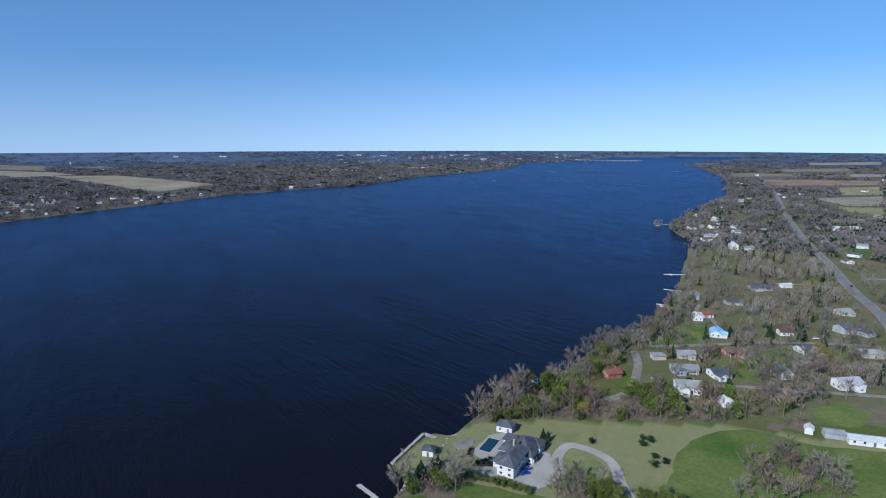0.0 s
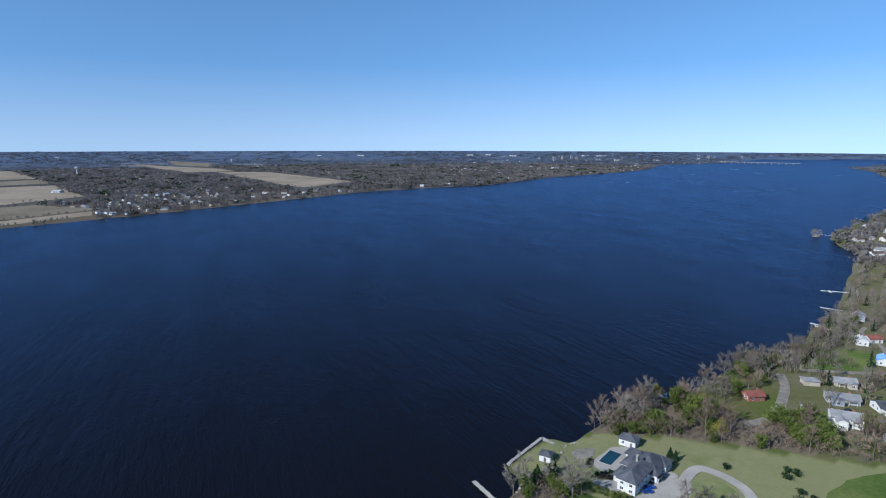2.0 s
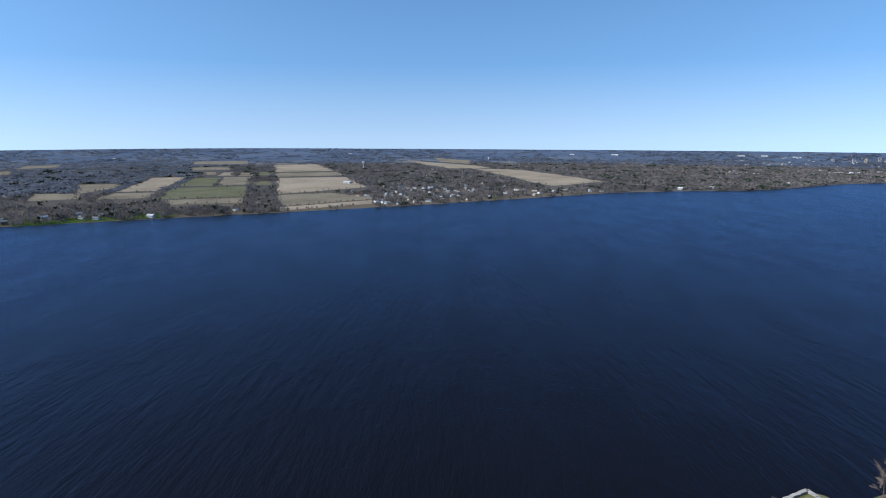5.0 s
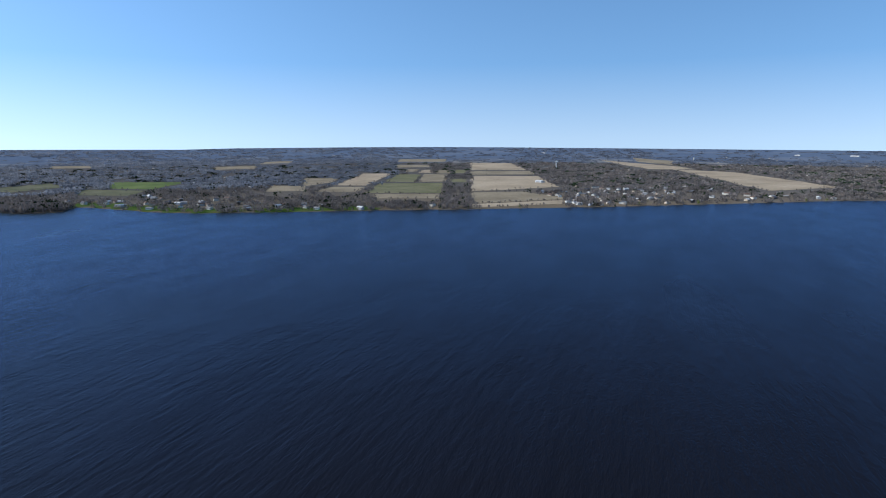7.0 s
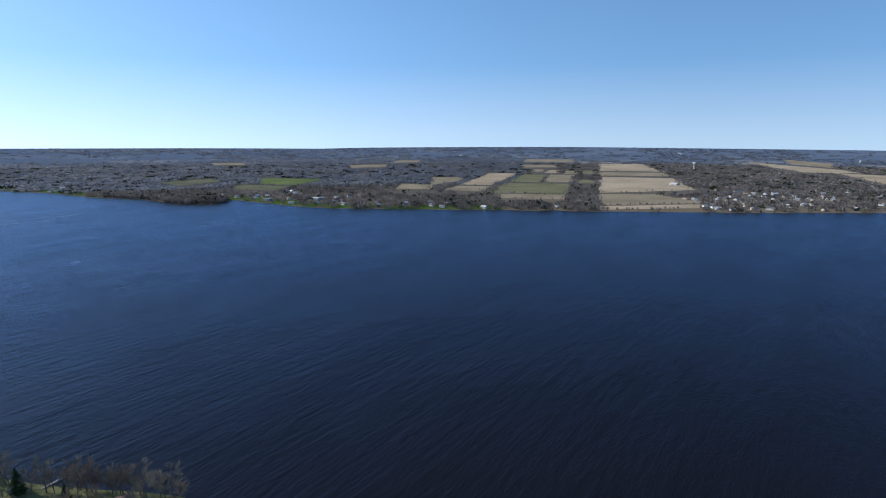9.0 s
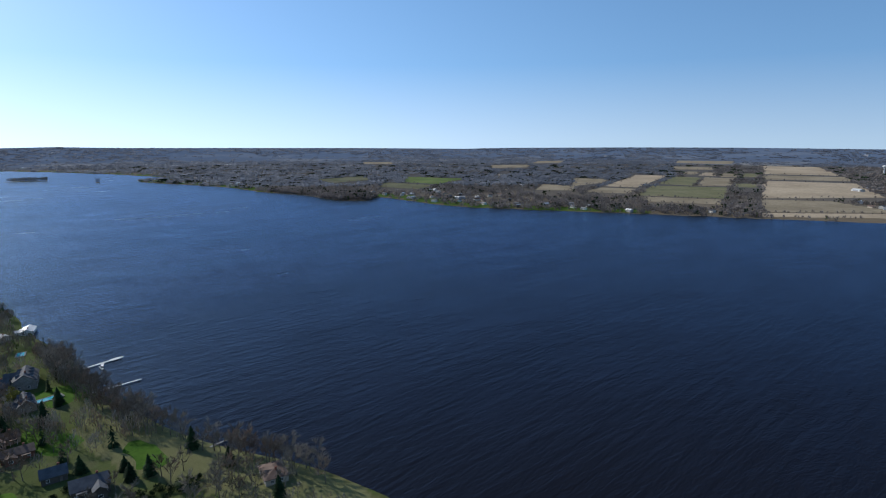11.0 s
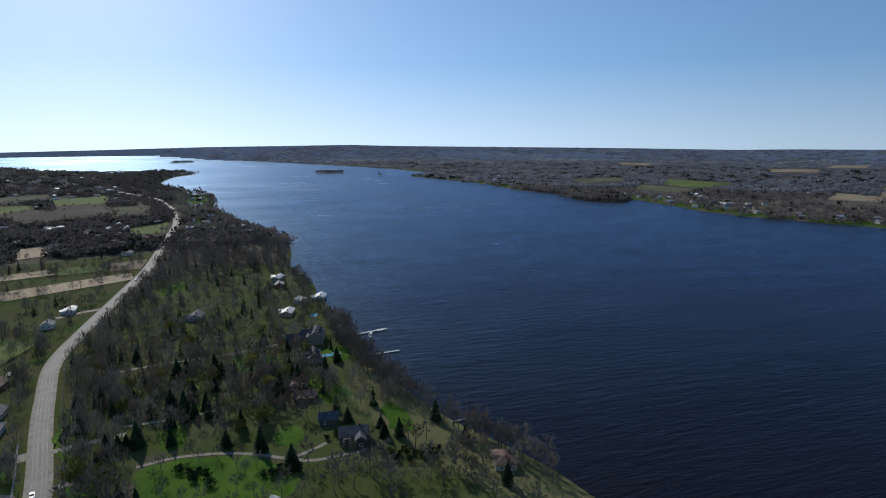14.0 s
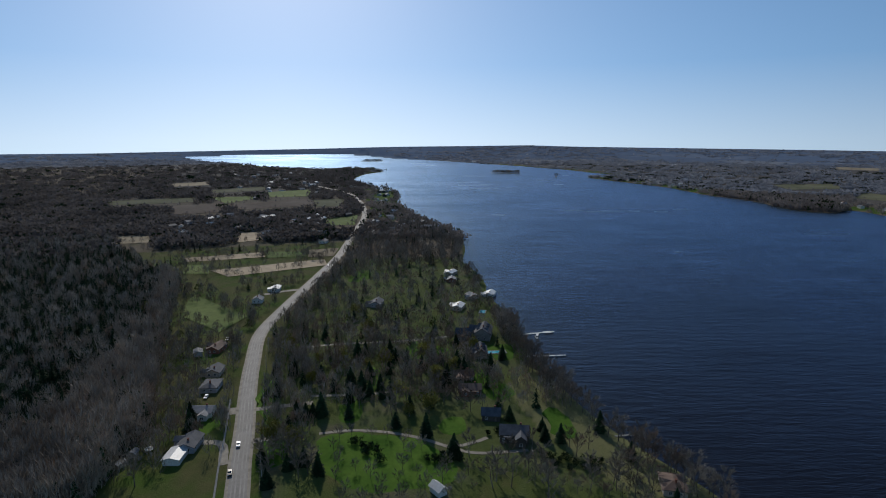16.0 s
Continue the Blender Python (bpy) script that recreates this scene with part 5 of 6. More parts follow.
def dock(a, b, wide, label, arms=()):
    """A plank deck on posts, from the bank out over the water."""
    a, b = np.array(a, float), np.array(b, float)
    ln, yaw = np.linalg.norm(b - a), math.degrees(math.atan2(*(b - a)[::-1]))
    ob = thing("dock", pose(a[0], a[1], 0, 0, 0, yaw), label, "dock", "docks of the near bank")
    for i in range(int(ln / 2) + 1):
        if i * 2.0 < ln - 0.2:
            part("deck_panel", boxes((i * 2.0, min(i * 2.0 + 1.94, ln), -wide / 2, wide / 2, 0.55, 0.75)), TIMBER if "grey" in label else WHITE, ob)
    for x0, y0, x1, y1, w in arms:
        bm = boxes((0, math.hypot(x1 - x0, y1 - y0), -w / 2, w / 2, 0.56, 0.78))
        arm = part("deck_arm", bm, WHITE, ob)
        arm.location, arm.rotation_euler = (x0, y0, 0), (0, 0, math.atan2(y1 - y0, x1 - x0))
    for i in range(max(2, int(ln / 4))):
        for s in (-1, 1):
            px = (i + 0.6) * ln / max(2, int(ln / 4))
            part("post", boxes((px - 0.1, px + 0.1, s * wide / 2 - 0.1, s * wide / 2 + 0.1, -1.8, 1.2)), TIMBER, ob)
    return ob


dock((-351.6, -186), (-370.8, -170.4), 1.8, "long white T-shaped dock in the lake", [(12, 0, 8, -7, 1.6), (17, 0, 22, 0, 3.5)])
dock((-314.4, -164.4), (-332.4, -144), 1.3, "straight white dock in the lake")
dock((-277.2, -129.6), (-292.8, -122.4), 1.2, "low grey broken dock in the lake")
dock((-249.6, -81.6), (-256.8, -74.4), 1.0, "small grey dock under bare trees")
dock((237.6, 584.4), (207.6, 586.8), 1.8, "long pale dock with a T end", [(23, -3, 23, 5, 1.5)])
dock((201.6, 518.4), (187.2, 525.6), 1.8, "short white dock by the shore")
dock((175.2, 469.2), (164.4, 476.4), 1.8, "short white dock with a boat")
dock((-30, 198), (-42, 210), 1.8, "short grey timber dock")
dock((342, 940), (314.4, 950), 1.5, "low grey dock at the point")


def boat(x, y, yaw, label):
    ob = thing("boat", pose(x, y, 0.05, 0, 0, yaw), label, "boat")
    bm = prism([(-2.6, -0.2), (2.0, -0.2), (3.1, 0.75), (-2.7, 0.75)], -0.95, 0.95)
    for v in bm.verts:
        v.co.y *= 0.25 if v.co.x > 2.5 else (0.75 if v.co.z < 0 else 1)
    part("hull", bm, WHITE, ob)
    part("windscreen", prism([(0.9, 0.75), (0.5, 1.3), (0.35, 1.3), (0.6, 0.75)], -0.7, 0.7), PANE, ob, "dark windscreen")
    part("seat", boxes((-1.6, -1.0, -0.7, 0.7, 0.75, 1.05)), CAR_DARK, ob)


boat(42, 314.4, 130, "small white boat moored at the shore")
boat(168, 469.2, 150, "small white boat beside a dock")
boat(-352.8, -175.2, 40, "small white boat beside the dock")
boat(42.8, 315.6, 60, "small white boat moored off the wooded shore")

for x, y, yaw, w, d, text in ((-307, -181.5, 136, 12.5, 4.4, "pale covered swimming pool on a lawn"), (-378, -236.4, 25, 8, 4, "turquoise swimming pool beside a house"), (236.4, 456, 0, 6, 6, "round-cornered blue garden pool")):
    ob = thing("swimming_pool", pose(x, y, float(land_z(x, y)) + 0.25, 0, 0, yaw), text, "pool")
    part("basin", boxes((-w / 2, w / 2, -d / 2, d / 2, -1, 0.02)), POOL_BLUE, ob, "turquoise pool water")
    part("coping", boxes((-w / 2 - 0.8, w / 2 + 0.8, -d / 2 - 0.8, -d / 2, -0.2, 0.1), (-w / 2 - 0.8, w / 2 + 0.8, d / 2, d / 2 + 0.8, -0.2, 0.1), (-w / 2 - 0.8, -w / 2, -d / 2, d / 2, -0.2, 0.1), (w / 2, w / 2 + 0.8, -d / 2, d / 2, -0.2, 0.1)), STONE, ob, "white stone coping")

# yard clutter beside the roadside bungalow
for x, y, yaw, paint, text in ((-88, -247, 30, CAR_DARK, "dark old car in a cluttered yard"), (-95, -252, 70, CAR_SILVER, "silver old car in a cluttered yard"), (-101, -246, 15, CAR_DARK, "dark van in a cluttered yard"), (-84, -240, 50, CAR_WHITE, "white car in a cluttered yard")):
    car(x, y, yaw, paint, text)
for x, y, yaw, w, d, text in ((-106, -244, 40, 3.5, 2.5, "small weathered yard shed in a cluttered yard"), (-98, -240, 20, 4, 2.6, "low weathered lean-to in a cluttered yard")):
    house(x, y, yaw, w, d, 2.1, 0.6, "gable", GREY_ROOF, BEIGE, text, 0, False, "shed", "shed")
tr = thing("trampoline", pose(-112, -243, float(land_z(-112, -243)) + 0.1), "round pale trampoline on the grass", "trampoline")
bm = bmesh.new()
bmesh.ops.create_cone(bm, cap_ends=True, segments=20, radius1=2.0, radius2=2.0, depth=0.12, matrix=pose(0, 0, 0.9))
part("mat", bm, TRIM, tr)
for k in range(4):
    part("leg", boxes((1.8 * math.cos(k * 1.57) - 0.05, 1.8 * math.cos(k * 1.57) + 0.05, 1.8 * math.sin(k * 1.57) - 0.05, 1.8 * math.sin(k * 1.57) + 0.05, -0.2, 0.86)), TIMBER, tr)
dome = thing("dome_tent", pose(138, 284.4, float(land_z(138, 284.4))), "white round-topped storage tent", "tent")
part("cover", prism([(-3.5, -0.2), (3.5, -0.2), (3.5, 1.2), (2.8, 2.6), (1.5, 3.5), (0, 3.8), (-1.5, 3.5), (-2.8, 2.6), (-3.5, 1.2)], -4, 4), WHITE, dome)
part("door_flap", boxes((-1.5, 1.5, -4.08, -3.98, 0, 2.4)), GREY_WALL, dome)


def rock(x, y, size, label, group):
    rng = np.random.default_rng(int(abs(x * 13 + y * 7)))
    bm = bmesh.new()
    bmesh.ops.create_icosphere(bm, subdivisions=1, radius=size)
    for v in bm.verts:
        v.co = Vector((v.co.x * 1.2, v.co.y, v.co.z * 0.7)) * float(rng.uniform(0.75, 1.2))
    me = shared("rock", bm, STONE_WALL)
    ob = new("rock", me)
    ob.matrix_world = pose(x, y, float(land_z(x, y)) + size * 0.2, 0, 0, float(rng.uniform(0, 360)))
    tagged(ob, label, "rock", group)


for k in range(12):
    rock(-68 - 1.3 * k + float(RNG.normal(0, 0.5)), -232 - 2.0 * k + float(RNG.normal(0, 0.8)), float(RNG.uniform(0.5, 1.0)), "pale grey boulder edging a yard", "boulders edging the yard")
for k in range(26):
    s = k / 25
    rock(-24 + 22 * s + float(RNG.normal(0, 0.6)), 207 + 44 * s + float(RNG.normal(0, 0.6)) + 4 * math.sin(s * 9), float(RNG.uniform(0.4, 0.9)), "grey shore boulder at the water's edge", "boulders along the shore")

# stone quay round the large house's point
for a, b, label in (((-18, 252), (-30.6, 225), "long grey stone quay at the water"), ((-18, 252), (-12, 247.8), "short grey stone quay end")):
    a, b = np.array(a), np.array(b)
    ln = float(np.linalg.norm(b - a))
    q = thing("quay", pose(a[0], a[1], 0, 0, 0, math.degrees(math.atan2(*(b - a)[::-1]))), label, "quay")
    for i in range(int(ln / 2.4)):
        part("stone_block", boxes((i * 2.4, i * 2.4 + 2.3, -0.75, 0.75, -2, 1.0 + 0.12 * math.sin(i * 2.7))), STONE_WALL if "stone" in label else TIMBER, q)

pole_top = []
pole_line = spline([tuple(q) for q in (spline(ROAD[10:20], 3) + 0)], 1)
pd = np.gradient(pole_line, axis=0)
pole_line = pole_line - np.stack([-pd[:, 1], pd[:, 0]], 1) / np.linalg.norm(pd, axis=1)[:, None] * 9.0
for k in range(0, len(pole_line), 2):
    p = pole_line[k]
    z = float(land_z(p[0], p[1]))
    ob = thing("utility_pole", pose(p[0], p[1], z, 0, 0, 50), "wooden utility pole with a crossarm beside the road", "utility pole", "utility poles along the road")
    v, f = [], []
    tube((0, 0, -0.4), (0, 0, 9.5), 0.17, 0.12, 8, v, f)
    part("pole", (v, f), TIMBER, ob)
    part("crossarm", boxes((-1.1, 1.1, -0.06, 0.06, 8.7, 8.85)), TIMBER, ob)
    for sx in (-0.95, 0.0, 0.95):
        part("insulator", boxes((sx - 0.05, sx + 0.05, -0.05, 0.05, 8.85, 9.05)), TRIM, ob)
    pole_top.append((p[0], p[1], z + 9.0))
for a, b in zip(pole_top, pole_top[1:]):
    cu = bpy.data.curves.new("power_line", "CURVE")
    cu.dimensions, cu.bevel_depth, cu.bevel_resolution = "3D", 0.02, 0
    sp = cu.splines.new("POLY")
    sp.points.add(8)
    for i in range(9):
        s = i / 8
        sp.points[i].co = (a[0] + (b[0] - a[0]) * s, a[1] + (b[1] - a[1]) * s, a[2] + (b[2] - a[2]) * s - 3.2 * s * (1 - s), 1)
    cu.materials.append(CAR_DARK)
    tagged(new("power_line", cu), "thin sagging power line between roadside poles", "power line", "power lines along the road")

# ---- planting the near trees, one by one ----
def before_house(x, y, hx, hy, hr):
    """Whether a tree would stand close before a house and hide it from the camera."""
    r = math.hypot(hx, hy)
    ahead = (hx * (hx - x) + hy * (hy - y)) / r
    aside = abs(hx * y - hy * x) / r
    return (ahead > 0) & (ahead < hr + 13) & (aside < hr * 0.75)


def clear_of(x, y, gap=1.0, trees=0.0, tall=False):
    if off_line(road_line, x, y) < 8 or float(inland(np.array([x]), np.array([y]))[0]) < 1.0:
        return False
    if trees and any(off_line(c, x, y) < w + 1.6 for c, w in DRIVES if abs(c[0][0] - x) + abs(c[0][1] - y) < 160):
        return False
    if tall and any(before_house(x, y, *h) for h in HOUSE_SPOTS):
        return False
    for hx, hy, hr in HOUSE_SPOTS:
        if math.hypot(x - hx, y - hy) < hr + gap:
            return False
    if trees:
        for tx, ty in TREE_SPOTS:
            if math.hypot(x - tx, y - ty) < trees:
                return False
    return True


for x, y in ((-133.2, -246), (-138, -253.2), (-166.8, -224.4), (-170.4, -213.6), (-175.2, -212.4), (-177.6, -210), (-180, -206.4), (-186, -193.2), (-193.2, -169.2), (-241.2, -175.2), (-250.8, -180), (-195.6, -152.4), (-190.8, -133.2),
             (-258, -289.2), (-219.6, -202.8), (-213.6, -211.2), (-214.8, -220.8), (-231.6, -128.4), (-224.4, -105.6), (-231.6, -68.4), (-126, -178.8), (-211.2, -202.8), (-204, -223.2), (-258, -204), (-272.4, -200.4), (-260.4, -231.6),
             (-278.4, -168), (-248.4, -88.8), (-232, -110.8), (-275, -164.5), (-227, -99), (-181.2, -242.4), (-200.4, -267.6)):
    tree("conifer", x, y, float(RNG.uniform(0.7, 1.05)))
for x, y in ((82.8, 246), (81.6, 241.2), (86.4, 244.8), (84, 230.4), (81.6, 224.4), (86.4, 226.8), (58.8, 242.4), (37.6, 246.5), (39.4, 244.2)):
    tree("bush" if x > 50 else "conifer", x, y, 0.95 if x > 50 else 0.42, "small round dark conifer on the lawn")
for x, y in ((150, 343.2), (146.4, 301.2), (416.4, 726), (432, 720), (466.8, 690), (-10.8, 220.8), (-16.8, 216), (-206.4, -43.2), (-302.4, -174), (-297.6, -171.6)):
    tree("conifer", x, y, float(RNG.uniform(0.6, 0.9)))
for x, y, s in ((-146.4, -201.6, 1.0), (-151.2, -192, 0.9), (-212.4, -438, 0.9), (-229.2, -291.6, 0.9), (-307.2, -308.4, 0.9), (218.4, 342, 1.0), (223.2, 336, 0.8), (314.4, 516, 0.9), (-6, 288, 0.4)):
    if clear_of(x, y, 0):
        tree("willow", x, y, s)


for x, y in ((-170.7, -174.0), (-170.0, -169.2), (-169.4, -165.1), (-173.4, -166.1), (-171.4, -160.8), (-166.3, -163.9), (-179.2, -138.7), (-179.7, -135.8), (-181.8, -134.3), (-182.1, -130.9), (-185.7, -130.5), (-186.5, -135.6), (-187.1, -127.9), (-212.6, -100.9), (-211.8, -96.5), (-211.6, -92.4), (-214.7, -90.4), (-213.9, -86.2), (-213.5, -82.4), (-217.8, -80.9), (-215.1, -77.4), (-222.3, -77.7), (-206.8, -91.5), (-208.8, -86.0), (-213.3, -128.9), (-217.9, -127.1), (-165.9, -154.5)):
    if clear_of(x, y, 0.2):
        tree("bush", x, y, float(RNG.uniform(0.8, 1.25)))


def plant(n, area, kinds, lo, hi, gap=3.0, group=""):
    a = np.array(area, float)
    n, done, tries = int(n * 1.15), 0, 0
    while done < n and tries < n * 25:
        tries += 1
        x, y = RNG.uniform(a.min(0), a.max(0))
        if inside(area, np.array([x]), np.array([y]))[0] and clear_of(x, y, 0.5, gap, "shrub" not in kinds and "cedar" not in kinds and "orchard" not in kinds):
            tree(kinds[int(RNG.integers(len(kinds)))], float(x), float(y), float(RNG.uniform(lo, hi)))
            done += 1


for x, y in ((7, 224.6), (8.6, 226.2), (10.4, 227), (12.4, 227.4), (9.5, 224), (11.5, 225), (13.2, 212.4), (15.5, 211.8), (18, 210.4), (20.5, 209.4), (23, 208.6), (28, 226), (29.6, 227.6), (31, 228.6), (2.8, 233), (3.6, 235.4), (2.6, 231.4), (36, 244), (38, 247.2)):
    tree("bush", x, y, float(RNG.uniform(0.35, 0.65)), "small dark shrub in a garden bed")
plant(22, [(79.2, 266.4), (86.4, 297.6), (109.2, 304.8), (114, 268.8)], ["cedar"], 0.8, 1.25, 2.6)
plant(12, [(26.4, 271.2), (36, 307.2), (72, 300), (79.2, 268.8)], ["cedar", "willow"], 0.45, 0.8, 4.0)
plant(110, WOOD_AREAS[4], ["shrub", "shrub", "red", "shrub", "cedar"], 0.55, 1.25, 2.0)
plant(16, [(6, 262), (14, 296), (34, 302), (30, 272)], ["bare", "red"], 0.75, 1.05, 3.5)
plant(60, [(46, 313), (67, 335), (98, 379), (128, 405), (140, 408), (122, 372), (104, 362), (98, 330), (84, 326), (74, 306)], ["shrub", "cedar", "bare", "shrub", "red"], 0.6, 1.05, 2.6)
plant(16, [(24, 268.8), (43.2, 300), (74.4, 295.2), (76.8, 266.4)], ["shrub", "cedar"], 0.8, 1.4, 2.0)
plant(46, [(6, 260.5), (7, 266), (40, 269), (80, 269.5), (130, 267), (128, 262.5), (80, 264), (38, 264.5)], ["shrub", "shrub", "red", "cedar", "shrub"], 0.55, 0.95, 1.6)
plant(9, [(2.4, 261.6), (9.6, 294), (26.4, 292.8), (21.6, 264)], ["bare"], 0.9, 1.15, 4.0)
plant(52, [(124.4, 227.5), (142.2, 234.3), (154.0, 216.8), (147.7, 200.2), (103.0, 198.8), (111.8, 215.6)], ["bare", "red", "shrub", "shrub"], 0.55, 0.85, 2.3)
plant(34, [(48, 207), (66, 203.5), (84, 199), (80, 188), (46, 192)], ["cedar"], 0.5, 0.8, 2.0)
plant(20, [(-37.2, 201.6), (-26.4, 218.4), (0, 213.6), (4.8, 201.6)], ["bare", "shrub", "shrub", "cedar"], 0.7, 1.05, 2.4)
plant(12, [(31.2, 201.6), (36, 211.2), (62.4, 206.4), (72, 189.6), (36, 186)], ["bare", "red"], 0.6, 0.85, 3.0)
for k in range(15):
    tree("cedar", -2.4 + 2.1 * k + float(RNG.normal(0, 0.3)), 215.4 - 0.66 * k - 0.0144 * k * k + float(RNG.normal(0, 0.3)), float(RNG.uniform(0.32, 0.45)), "clipped yellow-green cedar of a garden hedge", "cedars of the hedge")
plant(44, WOOD_AREAS[7], ["bare", "red", "bare", "shrub"], 0.65, 1.0, 3.6)
plant(26, [(48, 316.8), (72, 340.8), (102, 384), (132, 412.8), (180, 484.8), (196.8, 480), (144, 396), (110.4, 355.2), (76.8, 314.4)], ["bare", "bare", "cedar", "red"], 0.65, 1.0, 3.5)
plant(60, [(114, 282), (282, 288), (314.4, 414), (216, 414), (132, 360)], ["bare", "red", "bare", "shrub", "conifer", "bare", "bare"], 0.55, 0.95, 4.6)
plant(84, [(-199.2, -14.4), (-228, -33.6), (-247.2, -67.2), (-285.6, -127.2), (-319.2, -163.2), (-372, -206.4), (-364.8, -218.4), (-307.2, -170.4), (-271.2, -127.2), (-235.2, -67.2), (-211.2, -21.6)], ["bare", "bare", "bare", "red"], 0.7, 1.05, 2.4)
plant(26, [(-199.2, -141.6), (-213.6, -112.8), (-226, -60), (-195, -60), (-168, -115.2)], ["shrub", "orchard", "shrub", "bare"], 0.6, 1.0, 4.0)
plant(22, [(-204, -120), (-228, -100), (-236, -66), (-206, -40), (-180, -80)], ["bare", "bare", "red", "orchard"], 0.6, 0.9, 3.5)
plant(12, [(-192, -12), (-213.6, -38.4), (-230.4, -72), (-220.8, -84), (-192, -48)], ["orchard", "shrub", "bare"], 0.6, 0.9, 5.0)
plant(34, [(-168, -192), (-192, -156), (-180, -96), (-132, -141.6)], ["orchard"], 0.7, 1.15, 7.0)
plant(84, [(-180, -216), (-204, -156), (-240, -132), (-312, -192), (-300, -276), (-228, -300)], ["bare", "bare", "red", "orchard", "conifer"], 0.65, 1.0, 4.6)
plant(56, [(-184, -212), (-206, -160), (-242, -140), (-312, -196), (-300, -272), (-228, -296)], ["red", "red", "willow", "orchard", "red"], 0.6, 0.95, 3.8)
plant(18, [(-127.2, -180), (-146.4, -216), (-160.8, -206.4), (-144, -168)], ["bare", "bare", "conifer"], 0.6, 0.9, 4.0)
plant(26, [(-100.8, -198), (-192, -314.4), (-228, -360), (-180, -360), (-84, -235.2)], ["bare", "bare", "red"], 0.6, 0.9, 4.5)
plant(14, [(-60, -254.4), (-72, -312), (-144, -360), (-180, -360), (-121.2, -262.8), (-80.4, -226.8)], ["bare"], 0.75, 1.05, 3.5)
plant(18, [(-108, 72), (-180, -12), (-144, -12), (-72, 72)], ["bare", "red", "bare"], 0.7, 0.9, 6.0)

# ---- woods farther off ----
def scatter(name, shapes, places, scales, squash, label, mats, category="woods"):
    """Many small trees or clumps in one mesh."""
    vs, fs, ms, base = [], [], [], 0
    for (x, y, z), s, q in zip(places, scales, squash):
        v, f, mi = shapes[int(RNG.integers(len(shapes)))]
        a = RNG.uniform(0, 6.283)
        c, n = math.cos(a), math.sin(a)
        w = np.empty_like(v)
        w[:, 0], w[:, 1], w[:, 2] = (v[:, 0] * c - v[:, 1] * n) * s * q + x, (v[:, 0] * n + v[:, 1] * c) * s * q + y, v[:, 2] * s + z
        vs.append(w)
        fs.append(f + base)
        ms.append(mi)
        base += len(v)
    if not vs:
        return None
    me = mesh_of(name, np.concatenate(vs), np.concatenate(fs), mats, np.concatenate(ms))
    return tagged(new(name, me), label, category, kind="stuff")


def coarse_tree(seed, shards, h=11.0, wide=3.6, length=2.4, width=0.34, leaf=1):
    rng = np.random.default_rng(seed)
    v, f, m = [], [], []
    for k in range(3):
        a = 2.1 * k
        b = len(v)
        v.extend([(0.16 * math.cos(a), 0.16 * math.sin(a), -0.4), (0.16 * math.cos(a + 2.1), 0.16 * math.sin(a + 2.1), -0.4), (rng.normal(0, 0.3), rng.normal(0, 0.3), h * 0.8)])
        f.append((b, b + 1, b + 2))
        m.append(0)
    for i in range(shards):
        t = rng.uniform(0.28, 0.97)
        rad = wide * math.sin(math.pi * min(1, 0.18 + 0.8 * t)) ** 0.7 * math.sqrt(rng.uniform(0.05, 1))
        a = rng.uniform(0, 6.283)
        p = np.array([rad * math.cos(a), rad * math.sin(a), h * t])
        d = np.array([math.cos(a) * 0.32, math.sin(a) * 0.32, rng.uniform(0.8, 1.5)]) + rng.normal(0, 0.2, 3)
        d /= np.linalg.norm(d)
        sliver(p - d * length * 0.5, d, length * rng.uniform(0.6, 1.2), width * rng.uniform(0.5, 1.3), rng, v, f)
        m.append(leaf)
    return np.array(v, float), np.array(f), np.array(m)


def coarse_conifer(seed):
    (v, f), (tv, tf) = conifer_shape(seed, 11.0, 2.8, 7, 7)
    return np.array(tv, float), np.array(tf), np.full(len(tf), 2)


MID = [coarse_tree(100 + k, 84, 12.0, 4.1, 3.0, 0.155) for k in range(8)] + [coarse_tree(120 + k, 84, 10.0, 3.8, 2.7, 0.16, 3) for k in range(3)]
CON = [coarse_conifer(140 + k) for k in range(3)]
MID_MATS = [BARK, TWIG, NEEDLE, TWIG_RED, CEDAR]
LIME = [coarse_tree(150 + k, 60, 7.0, 3.2, 1.3, 0.5, 4) for k in range(2)]


def free(x, y, fields=True, road=9.0):
    ok = inland(x, y) > 2
    ok &= off_line(road_line, x, y) > road
    ok &= (off_line(road_line, x * 1.025, y * 1.025) > 5) & (off_line(road_line, x * 1.05, y * 1.05) > 5)
    ok &= ~inside(MANSION_GROUNDS, x, y)
    if fields:
        for q in FIELDS:
            a = np.array(q)
            m, r = a.mean(0), float(np.linalg.norm(a - a.mean(0), axis=1).max())
            k = np.hypot(x - m[0], y - m[1]) < r + 0.08 * np.linalg.norm(m)
            if k.any():  # no trees where they would hide the field from the camera
                ok[k] &= ~(inside(q, x[k], y[k]) | inside(q, x[k] * 1.025, y[k] * 1.025) | inside(q, x[k] * 1.05, y[k] * 1.05) | inside(q, x[k] * 1.075, y[k] * 1.075))
    for c, w in DRIVES:
        ok &= off_line(c, x, y) > w + 1.5
    for hx, hy, hr in HOUSE_SPOTS:
        ok &= np.hypot(x - hx, y - hy) > hr + 1.5
        if hx * hx + hy * hy < 810000:
            near_one = (np.abs(x - hx) < 30) & (np.abs(y - hy) < 30)
            ok &= ~(near_one & before_house(x, y, hx, hy, hr))
    return ok


